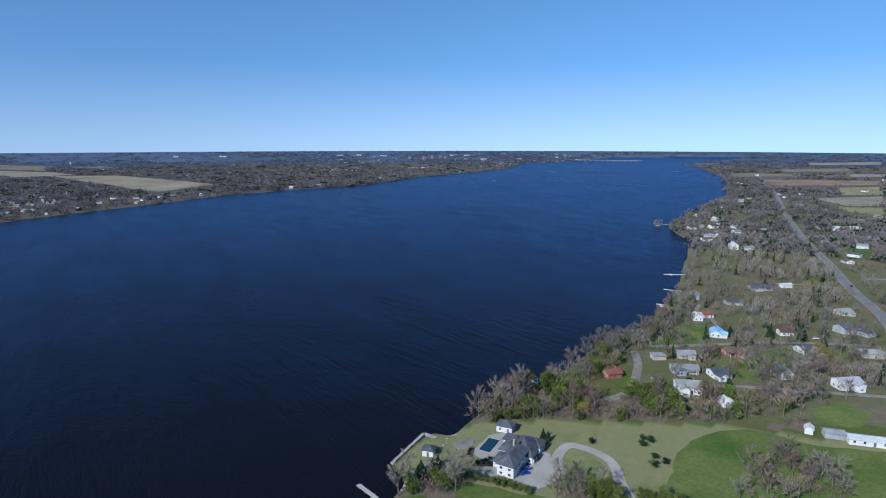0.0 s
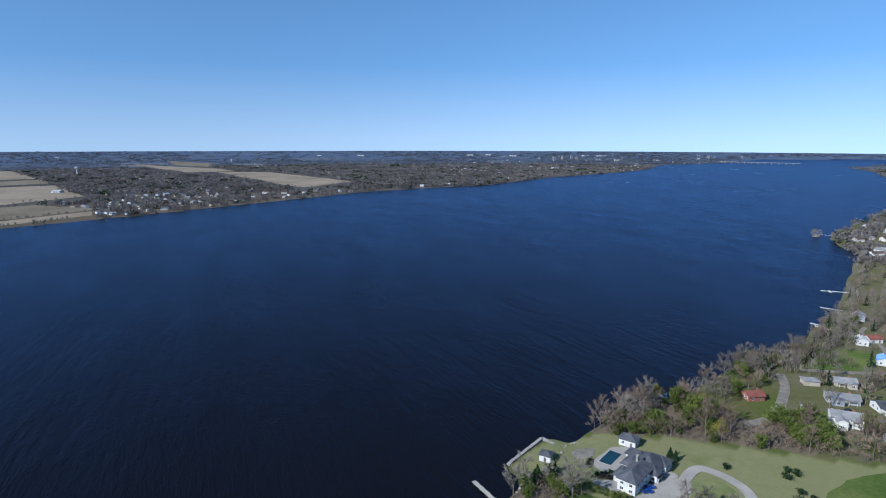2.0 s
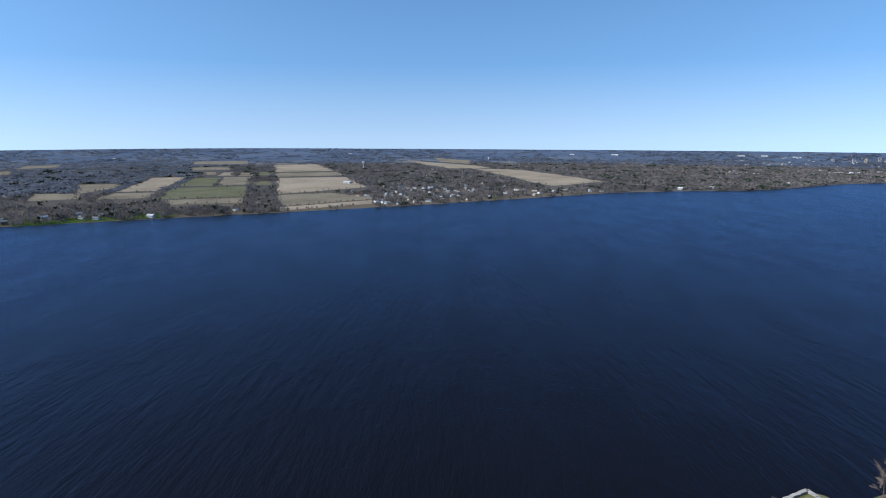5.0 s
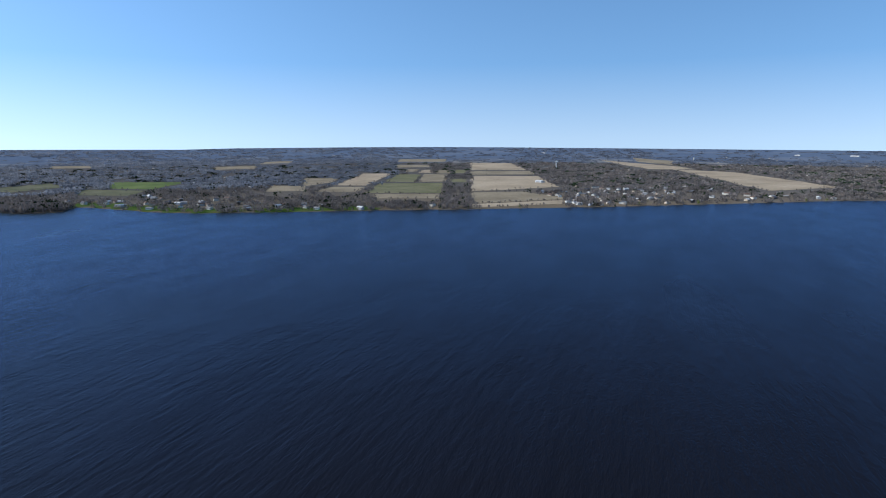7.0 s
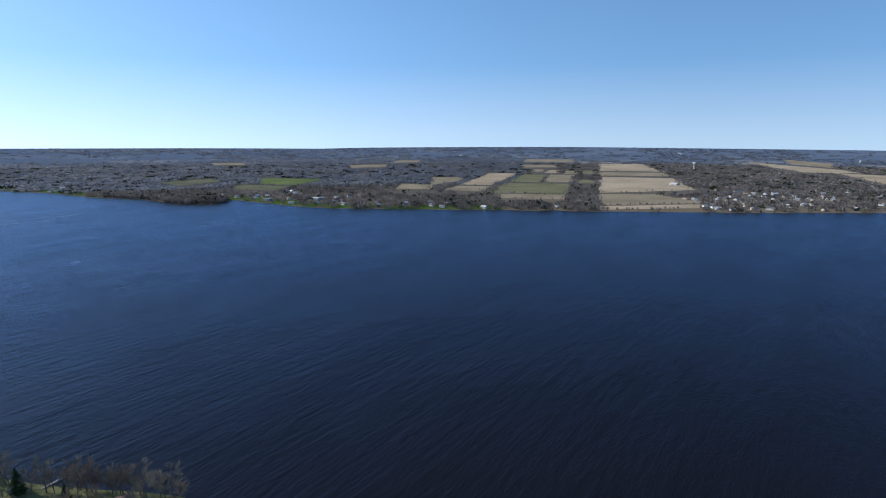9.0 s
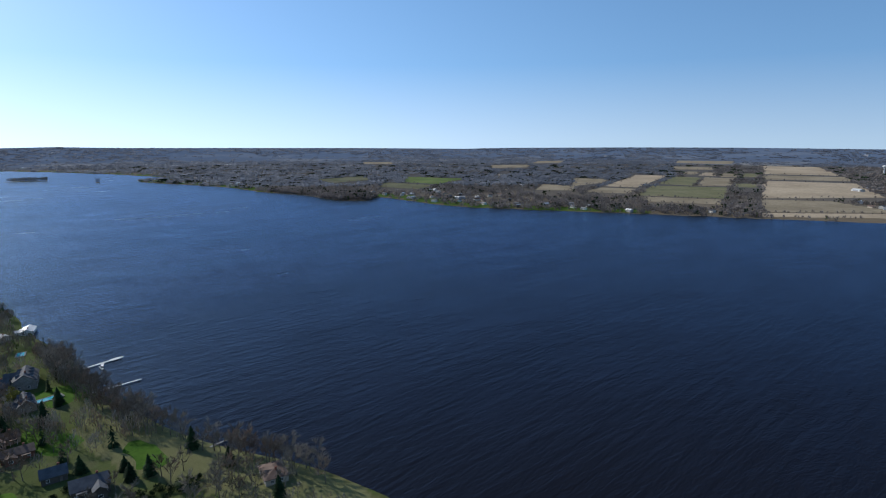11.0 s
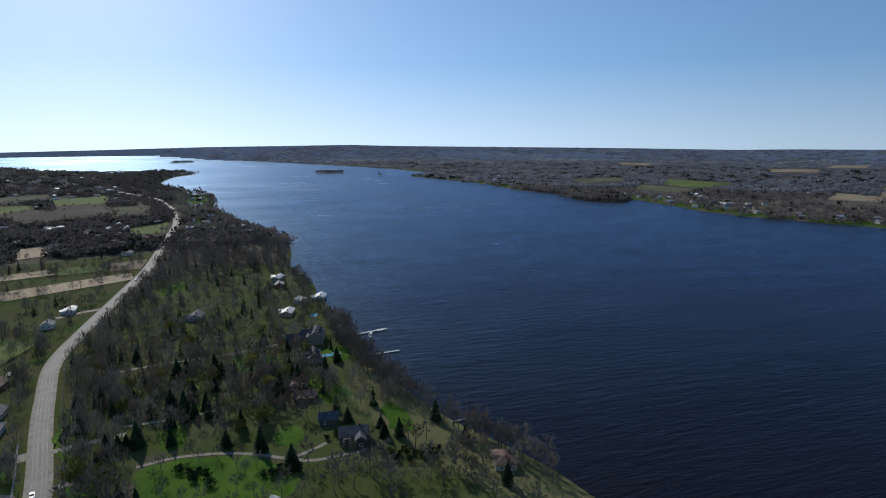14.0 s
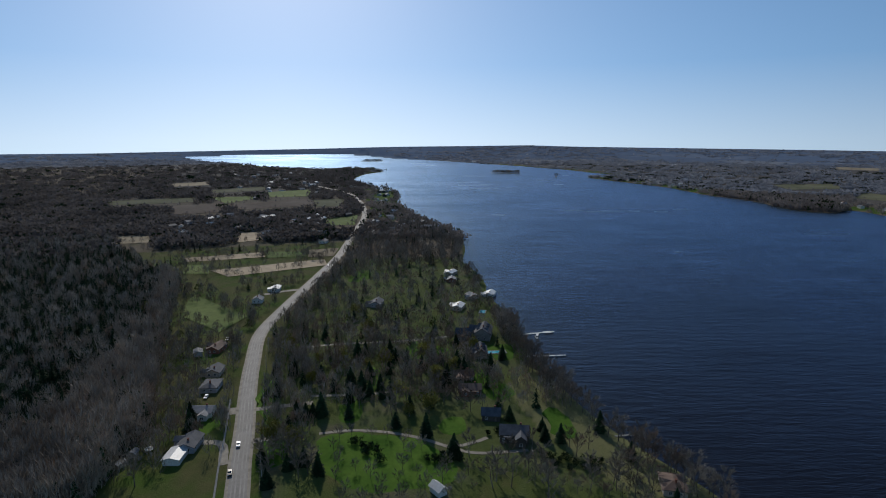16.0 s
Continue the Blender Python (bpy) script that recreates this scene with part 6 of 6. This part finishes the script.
def polar_sample(n, r0, r1, y0, y1, bias=0.5):
    k = int(n * bias)
    r = np.concatenate([np.exp(RNG.uniform(np.log(r0), np.log(r1), n - k)), 1 / RNG.uniform(1 / r1, 1 / r0, k)])
    yaw = np.radians(RNG.uniform(y0, y1, n))
    return -np.sin(yaw) * r, np.cos(yaw) * r


def put_trees(name, label, x, y, shapes, lo, hi, mats=MID_MATS, wide=(0.85, 1.2)):
    z = land_z(x, y)
    return scatter(name, shapes, np.column_stack([x, y, z]), RNG.uniform(lo, hi, len(x)) * 1.1, RNG.uniform(*wide, len(x)), label, mats)


# bare woods west of the road and on the bank beyond, with dark evergreens in the wet middle of the woods
CEDAR_SWAMP = [(-10, -270), (-105, -310), (-200, -420), (-290, -560), (-350, -760), (-420, -950), (-250, -1000), (-60, -700)]
for i, area in enumerate(WOOD_AREAS[:4]):
    a = np.array(area, float)
    lim = 910
    n = (4000, 1400, 420, 260)[i]
    x, y = polar_sample(n * 6, 235, lim, 100 if i < 2 else -42, 172 if i < 2 else 0, 0.3)
    ok = inside(area, x, y)
    x, y = x[ok], y[ok]
    ok = free(x, y)
    x, y = x[ok][:n], y[ok][:n]
    deep = inside(CEDAR_SWAMP, x, y) & (RNG.uniform(0, 1, len(x)) < 0.72)
    put_trees("woodland", "dense leafless grey-brown woods", x[~deep], y[~deep], MID + CON[:1], 0.85, 1.25)
    put_trees("woodland", "dark evergreen trees crowded in low wet woods", x[deep], y[deep], CON, 0.7, 1.15, MID_MATS, (1.1, 1.6)) if deep.any() else None

# scattered trees over the rest of the near bank
x, y = polar_sample(11800, 280, 840, -42, 172, 0.35)
ok = free(x, y) & (np.hypot(x, y) > 370)
x, y = x[ok], y[ok]
thin = np.array([noise.noise(Vector((a * 0.012, b * 0.012, 1.7))) for a, b in zip(x, y)])
ok = ((thin > -0.18) | (RNG.uniform(0, 1, len(x)) < 0.3)) & (~inside(lakeside, x, y) | (RNG.uniform(0, 1, len(x)) < 0.55))
put_trees("scattered_trees", "scattered leafless trees and conifers among the houses", x[ok], y[ok], MID + CON[:1], 0.55, 0.95)
k = RNG.uniform(0, 1, len(x)) < 0.09
put_trees("green_trees", "scattered budding green trees among the houses", x[k] + 3, y[k] + 2, LIME + CON, 0.6, 1.0)

x, y = polar_sample(3600, 275, 620, 100, 150, 0.4)
ok = inside(lakeside, x, y) & free(x, y)
put_trees("lakeside_trees", "leafless trees between the road and the lake", x[ok][:470], y[ok][:470], MID + MID[8:] + MID[8:] + CON[:2] + LIME[:1], 0.6, 1.0)
x, y = polar_sample(3000, 245, 500, 140, 172, 0.4)
ok = free(x, y) & ~inside(WOOD_AREAS[0], x, y)
put_trees("roadside_trees", "leafless trees round the roadside bungalows", x[ok][:330], y[ok][:330], MID, 0.6, 1.0)

# shore belt on both banks
belt = []
for (ax, ay), (bx, by) in zip(LAKE, np.roll(LAKE, -1, axis=0)):
    ln = math.hypot(bx - ax, by - ay)
    rr = math.hypot(ax, ay)
    if 300 < rr < 3000:
        for k in range(int(ln / (5 if rr < 840 else 0.006 * rr))):
            s = RNG.uniform(0, 1)
            belt.append((ax + (bx - ax) * s + RNG.normal(0, 9), ay + (by - ay) * s + RNG.normal(0, 9)))
belt = np.array(belt)
s = inland(belt[:, 0], belt[:, 1])
ok = (s > 2) & free(belt[:, 0], belt[:, 1], False)
belt = belt[ok]
close = np.hypot(belt[:, 0], belt[:, 1]) < 840
put_trees("shore_trees", "leafless trees in a belt along the shore", belt[close, 0], belt[close, 1], MID + CON[:1], 0.6, 1.0)
far_belt = belt[~close]

# hedges round the fields
hx, hy = [], []
for q in FIELDS:
    for i in range(4):
        a, b = np.array(q[i]), np.array(q[(i + 1) % 4])
        rr = np.linalg.norm((a + b) / 2)
        if rr > 400:
            n = int(np.linalg.norm(b - a) / max(6, 0.006 * rr))
            p = a + (b - a) * RNG.uniform(0, 1, n)[:, None] + RNG.normal(0, 3 + 0.002 * rr, (n, 2))
            hx.extend(p[:, 0])
            hy.extend(p[:, 1])
hx, hy = np.array(hx), np.array(hy)
ok = free(hx, hy, False)
hx, hy = hx[ok], hy[ok]
near_by = np.hypot(hx, hy) < 900
put_trees("hedgerow", "dark leafless hedgerow trees between fields", hx[near_by], hy[near_by], MID, 0.5, 0.85)
far_hedge = np.column_stack([hx[~near_by], hy[~near_by]])


# where the houses of the far bank stand
tx, ty = polar_sample(12000, 840, 2500, -42, 165, 0.5)
ts = inland(tx, ty)
ok = free(tx, ty) & (ts > 14) & ~inside(POINT, tx, ty)
town = np.array([noise.noise(Vector((a * 0.0025, b * 0.0025, 9.3))) for a, b in zip(tx, ty)])
yaw = np.degrees(np.arctan2(-tx, ty))
ok &= (ts < 50) | ((ts < 500) & (town > 0.16)) | ((yaw > 33) & (yaw < 50) & (ts < 420)) | ((yaw > 75) & (yaw < 92) & (ts < 250))
ok &= (yaw > 0) | (RNG.uniform(0, 1, len(tx)) < 0.35)
far_places = np.column_stack([tx[ok], ty[ok]])[:240]


def open_view(x, y):
    """Points that do not hide a far house from the camera."""
    ok = np.ones(len(x), bool)
    for hx, hy in far_places:
        r = math.hypot(hx, hy)
        ahead, aside = (hx * (hx - x) + hy * (hy - y)) / r, np.abs(hx * y - hy * x) / r
        ok &= ~((ahead > -5) & (ahead < 0.045 * r) & (aside < 7.5))
    return ok


# far woods in clumps
def clump(seed, n=42, dark=0, rad=6.5, top=9.5, big=1.0):
    """A knot of tree crowns: short tufts over a lumpy dome, thicker at its top."""
    rng = np.random.default_rng(seed)
    v, f = [], []
    heads = [(rng.uniform(0, 6.283), rad * math.sqrt(rng.uniform(0, 0.8)), top * rng.uniform(0.55, 1.0)) for _ in range(6)]
    for i in range(n):
        a, out, h = heads[i % 6]
        up = rng.uniform(0.1, 1.0) ** 0.7
        wide = 2.4 * big * math.sqrt(max(0.05, 1 - up * up * 0.9))
        b = rng.uniform(0, 6.283)
        p = np.array([out * math.cos(a) + wide * math.cos(b), out * math.sin(a) + wide * math.sin(b), h * up])
        d = np.array([0.3 * math.cos(b), 0.3 * math.sin(b), 1.0]) + rng.normal(0, 0.28, 3)
        d /= np.linalg.norm(d)
        sliver(p - d * 1.0, d, rng.uniform(1.8, 3.4) * big, rng.uniform(0.7, 1.4) * big, rng, v, f)
    return np.array(v, float), np.array(f), np.full(len(f), dark)


CLUMPS = [clump(200 + k) for k in range(8)] + [clump(220, 30, 1)]
FRINGE = [clump(230 + k, 26, 0, 4.0, 8.0) for k in range(6)] + [clump(236, 24, 1, 3.0, 9.0)]
BROAD = [clump(240 + k, 30, 0, 7.0, 9.0, 1.35) for k in range(6)] + [clump(247, 30, 1, 6.0, 9.0, 1.3)]
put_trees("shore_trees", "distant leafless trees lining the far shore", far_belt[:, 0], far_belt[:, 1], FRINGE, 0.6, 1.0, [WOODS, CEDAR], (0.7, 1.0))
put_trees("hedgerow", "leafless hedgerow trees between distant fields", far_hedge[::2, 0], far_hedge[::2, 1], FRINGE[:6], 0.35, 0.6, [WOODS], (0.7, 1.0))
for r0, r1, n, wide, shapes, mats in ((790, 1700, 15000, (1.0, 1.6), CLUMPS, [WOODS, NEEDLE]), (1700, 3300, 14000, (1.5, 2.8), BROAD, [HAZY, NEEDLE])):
    x, y = polar_sample(n, r0, r1, -42, 134, 0.5)
    ok = free(x, y) & open_view(x, y)
    x, y = x[ok], y[ok]
    t = np.array([noise.noise(Vector((a * 0.0042, b * 0.0042, 5.5))) for a, b in zip(x, y)])
    ok = (t > -0.22) | (RNG.uniform(0, 1, len(x)) < 0.55)
    x, y = x[ok], y[ok]
    # Front-lit eastern woods stay brown; beyond 1700 m the rest carries haze colour.
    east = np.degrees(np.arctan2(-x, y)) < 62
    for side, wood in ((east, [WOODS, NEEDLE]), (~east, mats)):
        put_trees("far_woods", "distant leafless woods, the farthest western ones haze-tinted", x[side], y[side], shapes, *((0.75, 1.15) if r0 < 1100 else (0.65, 1.05)), wood, wide)

x, y = polar_sample(7600, 790, 3300, 134, 170, 0.5)
ok = free(x, y) & open_view(x, y)
put_trees("far_woods", "dense dark woods west of the road", x[ok], y[ok], BROAD, 0.75, 1.1, [BACKLIT_WOODS, NEEDLE], (1.2, 1.8))
HEADLAND = [(-1185, -1040), (-1450, -1455), (-1715, -1645), (-1900, -1730), (-1855, -1900), (-1600, -1800), (-1350, -1560), (-1200, -1300)]
px, py = RNG.uniform(-1900, -1185, 1500), RNG.uniform(-1900, -1040, 1500)
ok = inside(HEADLAND, px, py) & (inland(px, py) > 1) & (off_line(road_line, px, py) > 30)
put_trees("far_woods", "tall dense woods on the headland", px[ok], py[ok], CLUMPS, 1.3, 1.8, [BACKLIT_WOODS, NEEDLE], (0.8, 1.1))
px, py = RNG.uniform(-1660, -1300, 1500), RNG.uniform(-310, -10, 1500)
ok = inside(POINT, px, py) & (inland(px, py) > 1)
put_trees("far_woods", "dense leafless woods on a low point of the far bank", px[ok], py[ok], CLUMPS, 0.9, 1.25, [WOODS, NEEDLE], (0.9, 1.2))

# the last woods before the horizon, haze in their colour, in long low bands with open land between them
rr, yy = RNG.uniform(3280, 4560, 14000), np.radians(RNG.uniform(-42, 170, 14000))
x, y = -np.sin(yy) * rr, np.cos(yy) * rr
ok = free(x, y)
x, y = x[ok], y[ok]
t = np.array([noise.noise(Vector((a * 0.0016, b * 0.0016, 2.5))) + 0.5 * noise.noise(Vector((a * 0.006, b * 0.006, 7.5))) for a, b in zip(x, y)])
ok = (t > -0.15) | (RNG.uniform(0, 1, len(x)) < 0.2)
put_trees("far_woods", "haze-tinted woods on the plain before the horizon", x[ok], y[ok], [clump(260 + k, 18, 0, 7.0, 8.0, 1.7) for k in range(5)], 0.5, 0.8, [HAZY], (2.2, 4.2))


# ---- islands ----
def island(x, y, yaw, a, b, label):
    z = float(bowl(math.hypot(x, y)))
    bm = bmesh.new()
    bmesh.ops.create_uvsphere(bm, u_segments=28, v_segments=10, radius=1.0)
    for v in bm.verts:
        k = 1 + 0.18 * noise.noise(v.co * 2.3 + Vector((x, y, 0)))
        v.co = Vector((v.co.x * a * k, v.co.y * b * k, v.co.z * 1.8))
    me = bpy.data.meshes.new("island")
    bm.to_mesh(me)
    bm.free()
    me.materials.append(STUBBLE)
    ob = new("island", me)
    ob.matrix_world = pose(x, y, z, 0, 0, yaw)
    tagged(ob, label, "island")
    n = max(3, int(a * b / 10))
    s, t = np.sqrt(RNG.uniform(0, 0.75, n)), RNG.uniform(0, 6.283, n)
    px, py = s * np.cos(t) * a, s * np.sin(t) * b
    c, w = math.cos(radians(yaw)), math.sin(radians(yaw))
    pts = np.column_stack([x + px * c - py * w, y + px * w + py * c, np.full(n, z + 0.8)])
    scatter("island_trees", MID, pts, RNG.uniform(0.8, 1.25, n), np.full(n, 1.2), "leafless trees crowding a small island", MID_MATS)


island(-2102, -1213, 114, 66, 15, "low wooded island in the lake")
island(-2016, -943, 20, 9, 6, "tiny islet with few trees")
island(*drawn_in((-2714, -2533)), 145, 75, 14, "long low wooded island far out")
island(315.6, 931, 30, 6, 4, "tiny rocky islet off the point")


# ---- far houses, city, water tower, bridge ----
FAR_ROOFS = [GREY_ROOF, SLATE, BROWN_ROOF, WHITE_ROOF, GREY_ROOF]
FAR_WALLS = [WHITE, CREAM, BEIGE, GREY_WALL, WHITE, DARK_WALL]
FAR_MESH = {}


def far_house(x, y, yaw, k, label, group):
    """A small house of a far street: walls and a gabled roof, sharing meshes between alike ones."""
    if k not in FAR_MESH:
        w, d, h = 10 + 1.3 * (k % 4), 7.5 + 0.5 * (k % 3), 3 + 1.2 * (k % 2)
        FAR_MESH[k] = (shared("wall", gable_walls(w, d, h, 2.0), FAR_WALLS[k % 6]), shared("roof", gable_roof(w, d, h, 2.0), FAR_ROOFS[k % 5]))
    ob = thing("house", pose(x, y, float(land_z(x, y)), 0, 0, yaw), label, "house", group)
    for nm, me in zip(("wall", "roof"), FAR_MESH[k]):
        new(nm, me).parent = ob


for x, y in far_places:
    k = int(RNG.integers(12))
    far_house(float(x), float(y), float(RNG.uniform(0, 216)), k, ("white", "cream", "beige", "grey", "white", "brown")[k % 6] + " house with a gabled roof on the lake's bank", "houses of the far bank")

# dense streets of the town, as one mass of small roofs
hv, hf, hm, base = [], [], [], 0
for y0, y1, r0, r1, n in ((-16, 14, 2500, 4400, 420), (12, 34, 2300, 4100, 70), (36, 52, 1200, 2800, 120), (72, 98, 1500, 3100, 70), (98, 125, 2600, 4300, 80), (-40, -12, 960, 3000, 60), (140, 165, 840, 3000, 30)):
    x, y = polar_sample(n, r0, r1, y0, y1, 0.5)
    ok = free(x, y)
    for px, py in zip(x[ok], y[ok]):
        z = float(bowl(math.hypot(px, py))) + 1.5 + float(hills(px, py))
        w, d, h, a = RNG.uniform(6, 11), RNG.uniform(5, 7), RNG.uniform(2.2, 3.6), RNG.uniform(0, 3.14)
        c, s = math.cos(a), math.sin(a)
        pts = [(-w / 2, -d / 2, 0), (w / 2, -d / 2, 0), (w / 2, d / 2, 0), (-w / 2, d / 2, 0), (-w / 2, -d / 2, h), (w / 2, -d / 2, h), (w / 2, d / 2, h), (-w / 2, d / 2, h), (-w / 2, 0, h + 2), (w / 2, 0, h + 2)]
        hv.extend([(px + u * c - t * s, py + u * s + t * c, z + q) for u, t, q in pts])
        tri = [(0, 1, 5), (0, 5, 4), (1, 2, 6), (1, 6, 5), (2, 3, 7), (2, 7, 6), (3, 0, 4), (3, 4, 7), (4, 5, 9), (4, 9, 8), (6, 7, 8), (6, 8, 9), (5, 6, 9), (7, 4, 8)]
        hf.extend([(i + base, j + base, k + base) for i, j, k in tri])
        wall, roof = int(RNG.integers(0, 3)), int(RNG.integers(3, 6))
        hm.extend([wall] * 8 + [roof] * 4 + [wall] * 2)
        base += 10
me = mesh_of("town_houses", hv, hf, [CREAM, BEIGE, GREY_WALL, GREY_ROOF, SLATE, BROWN_ROOF], hm)
tagged(new("town_houses", me), "many small distant houses of the lakeside towns", "houses", kind="stuff")


def tower_block(p, w, d, floors, wm, label):
    x, y = drawn_in(p)
    w, d, floors = w * 0.7, d * 0.7, max(3, int(floors * 0.6))
    z = float(land_z(x, y))
    ob = thing("apartment_building", pose(x, y, z, 0, 0, float(RNG.uniform(-24, 24))), label, "building", "tall buildings of the far town")
    part("wall", boxes((-w / 2, w / 2, -d / 2, d / 2, -2, floors * 3.0)), wm, ob)
    part("roof", boxes((-w / 2 - 0.3, w / 2 + 0.3, -d / 2 - 0.3, d / 2 + 0.3, floors * 3.0, floors * 3.0 + 0.8), (-w * 0.15, w * 0.15, -d * 0.2, d * 0.2, floors * 3.0 + 0.8, floors * 3.0 + 3.5)), GREY_ROOF, ob)
    for i in range(floors):
        part("window_band", boxes((-w * 0.44, w * 0.44, -d / 2 - 0.12, -d / 2 + 0.02, i * 3.0 + 1.0, i * 3.0 + 2.3)), PANE, ob, "dark band of windows")


for p, w, d, fl, wm in (((-270, 4021), 18, 16, 12, GREY_WALL), ((-216, 4080), 20, 16, 14, BEIGE), ((-157.2, 4133), 18, 16, 15, GREY_WALL), ((-120, 4080), 16, 16, 11, BEIGE), ((135.6, 3890), 40, 18, 7, WHITE),
                        ((24, 3960), 30, 18, 6, WHITE), ((756, 4338), 24, 18, 10, BEIGE), ((672, 4200), 22, 16, 6, WHITE), ((-384, 4200), 26, 16, 7, GREY_WALL)):
    tower_block(p, w, d, fl, wm, "tall distant apartment block with rows of windows")


def warehouse(p, w, d, h, label):
    x, y = drawn_in(p)
    ob = thing("warehouse", pose(x, y, float(land_z(x, y)), 0, 0, float(RNG.uniform(-18, 18))), label, "building", "large sheds of the far town")
    part("wall", boxes((-w / 2, w / 2, -d / 2, d / 2, -2, h)), WHITE, ob)
    part("roof", gable_roof(w, d, h, 2.0, 0.4, 0.4), WHITE_ROOF, ob)
    part("loading_door", boxes((-w * 0.3, w * 0.3, -d / 2 - 0.1, -d / 2 + 0.02, 0, 4)), GREY_WALL, ob)


for p, w in (((-240, 2759), 55), ((-176.4, 2813), 60), ((49.2, 4667), 160), ((-72, 4680), 120), ((-840, 4680), 90), ((-984, 4620), 120), ((-624, 4560), 110), ((-1800, 4320), 120), ((-2100, 4200), 80), ((388.8, 3989), 50),
             ((-3480, 3120), 90), ((-3960, 1560), 70), ((-3120, -1080), 80), ((-3000, -1740), 120), ((-2940, -1920), 90), ((-3240, -840), 60), ((-1380, 1224), 30), ((576, 876), 45)):
    w *= 0.42 if w > 60 else 0.8
    warehouse(p, w, 18, 4, "long white distant warehouse")

tx0, ty0 = -2040, 1908
wt = thing("water_tower", pose(tx0, ty0, float(land_z(tx0, ty0))), "white water tower with a broad round tank", "water tower")
v, f = [], []
tube((0, 0, -1), (0, 0, 26), 2.6, 2.2, 14, v, f)
part("column", (v, f), WHITE, wt)
bm = bmesh.new()
bmesh.ops.create_uvsphere(bm, u_segments=20, v_segments=10, radius=7.5)
for q in bm.verts:
    q.co.z = q.co.z * 0.6 + 28
part("tank", bm, WHITE, wt, "white rounded steel tank")
silo_at = drawn_in((-2220, 3216))
st = thing("silo", pose(*silo_at, float(land_z(*silo_at))), "pale distant grain silo", "silo")
v, f = [], []
tube((0, 0, -1), (0, 0, 17), 3.6, 3.6, 14, v, f)
part("shaft", (v, f), WHITE, st)
v, f = [], []
tube((0, 0, 17), (0, 0, 19), 3.8, 0.5, 14, v, f)
part("roof", (v, f), GREY_ROOF, st)

b0, b1 = np.array(drawn_in((720, 3780))), np.array(drawn_in((1086, 3552)))
zb = float(bowl(np.linalg.norm((b0 + b1) / 2)))
ln = float(np.linalg.norm(b1 - b0))
br = thing("bridge", pose(b0[0], b0[1], zb, 0, 0, math.degrees(math.atan2(*(b1 - b0)[::-1]))), "long low pale bridge across the far end of the lake", "bridge")
part("deck", boxes((0, ln, -5, 5, 8, 10)), STONE, br)
for i in range(1, 12):
    part("pier", boxes((ln * i / 12 - 1.2, ln * i / 12 + 1.2, -4, 4, -4, 8)), STONE, br)
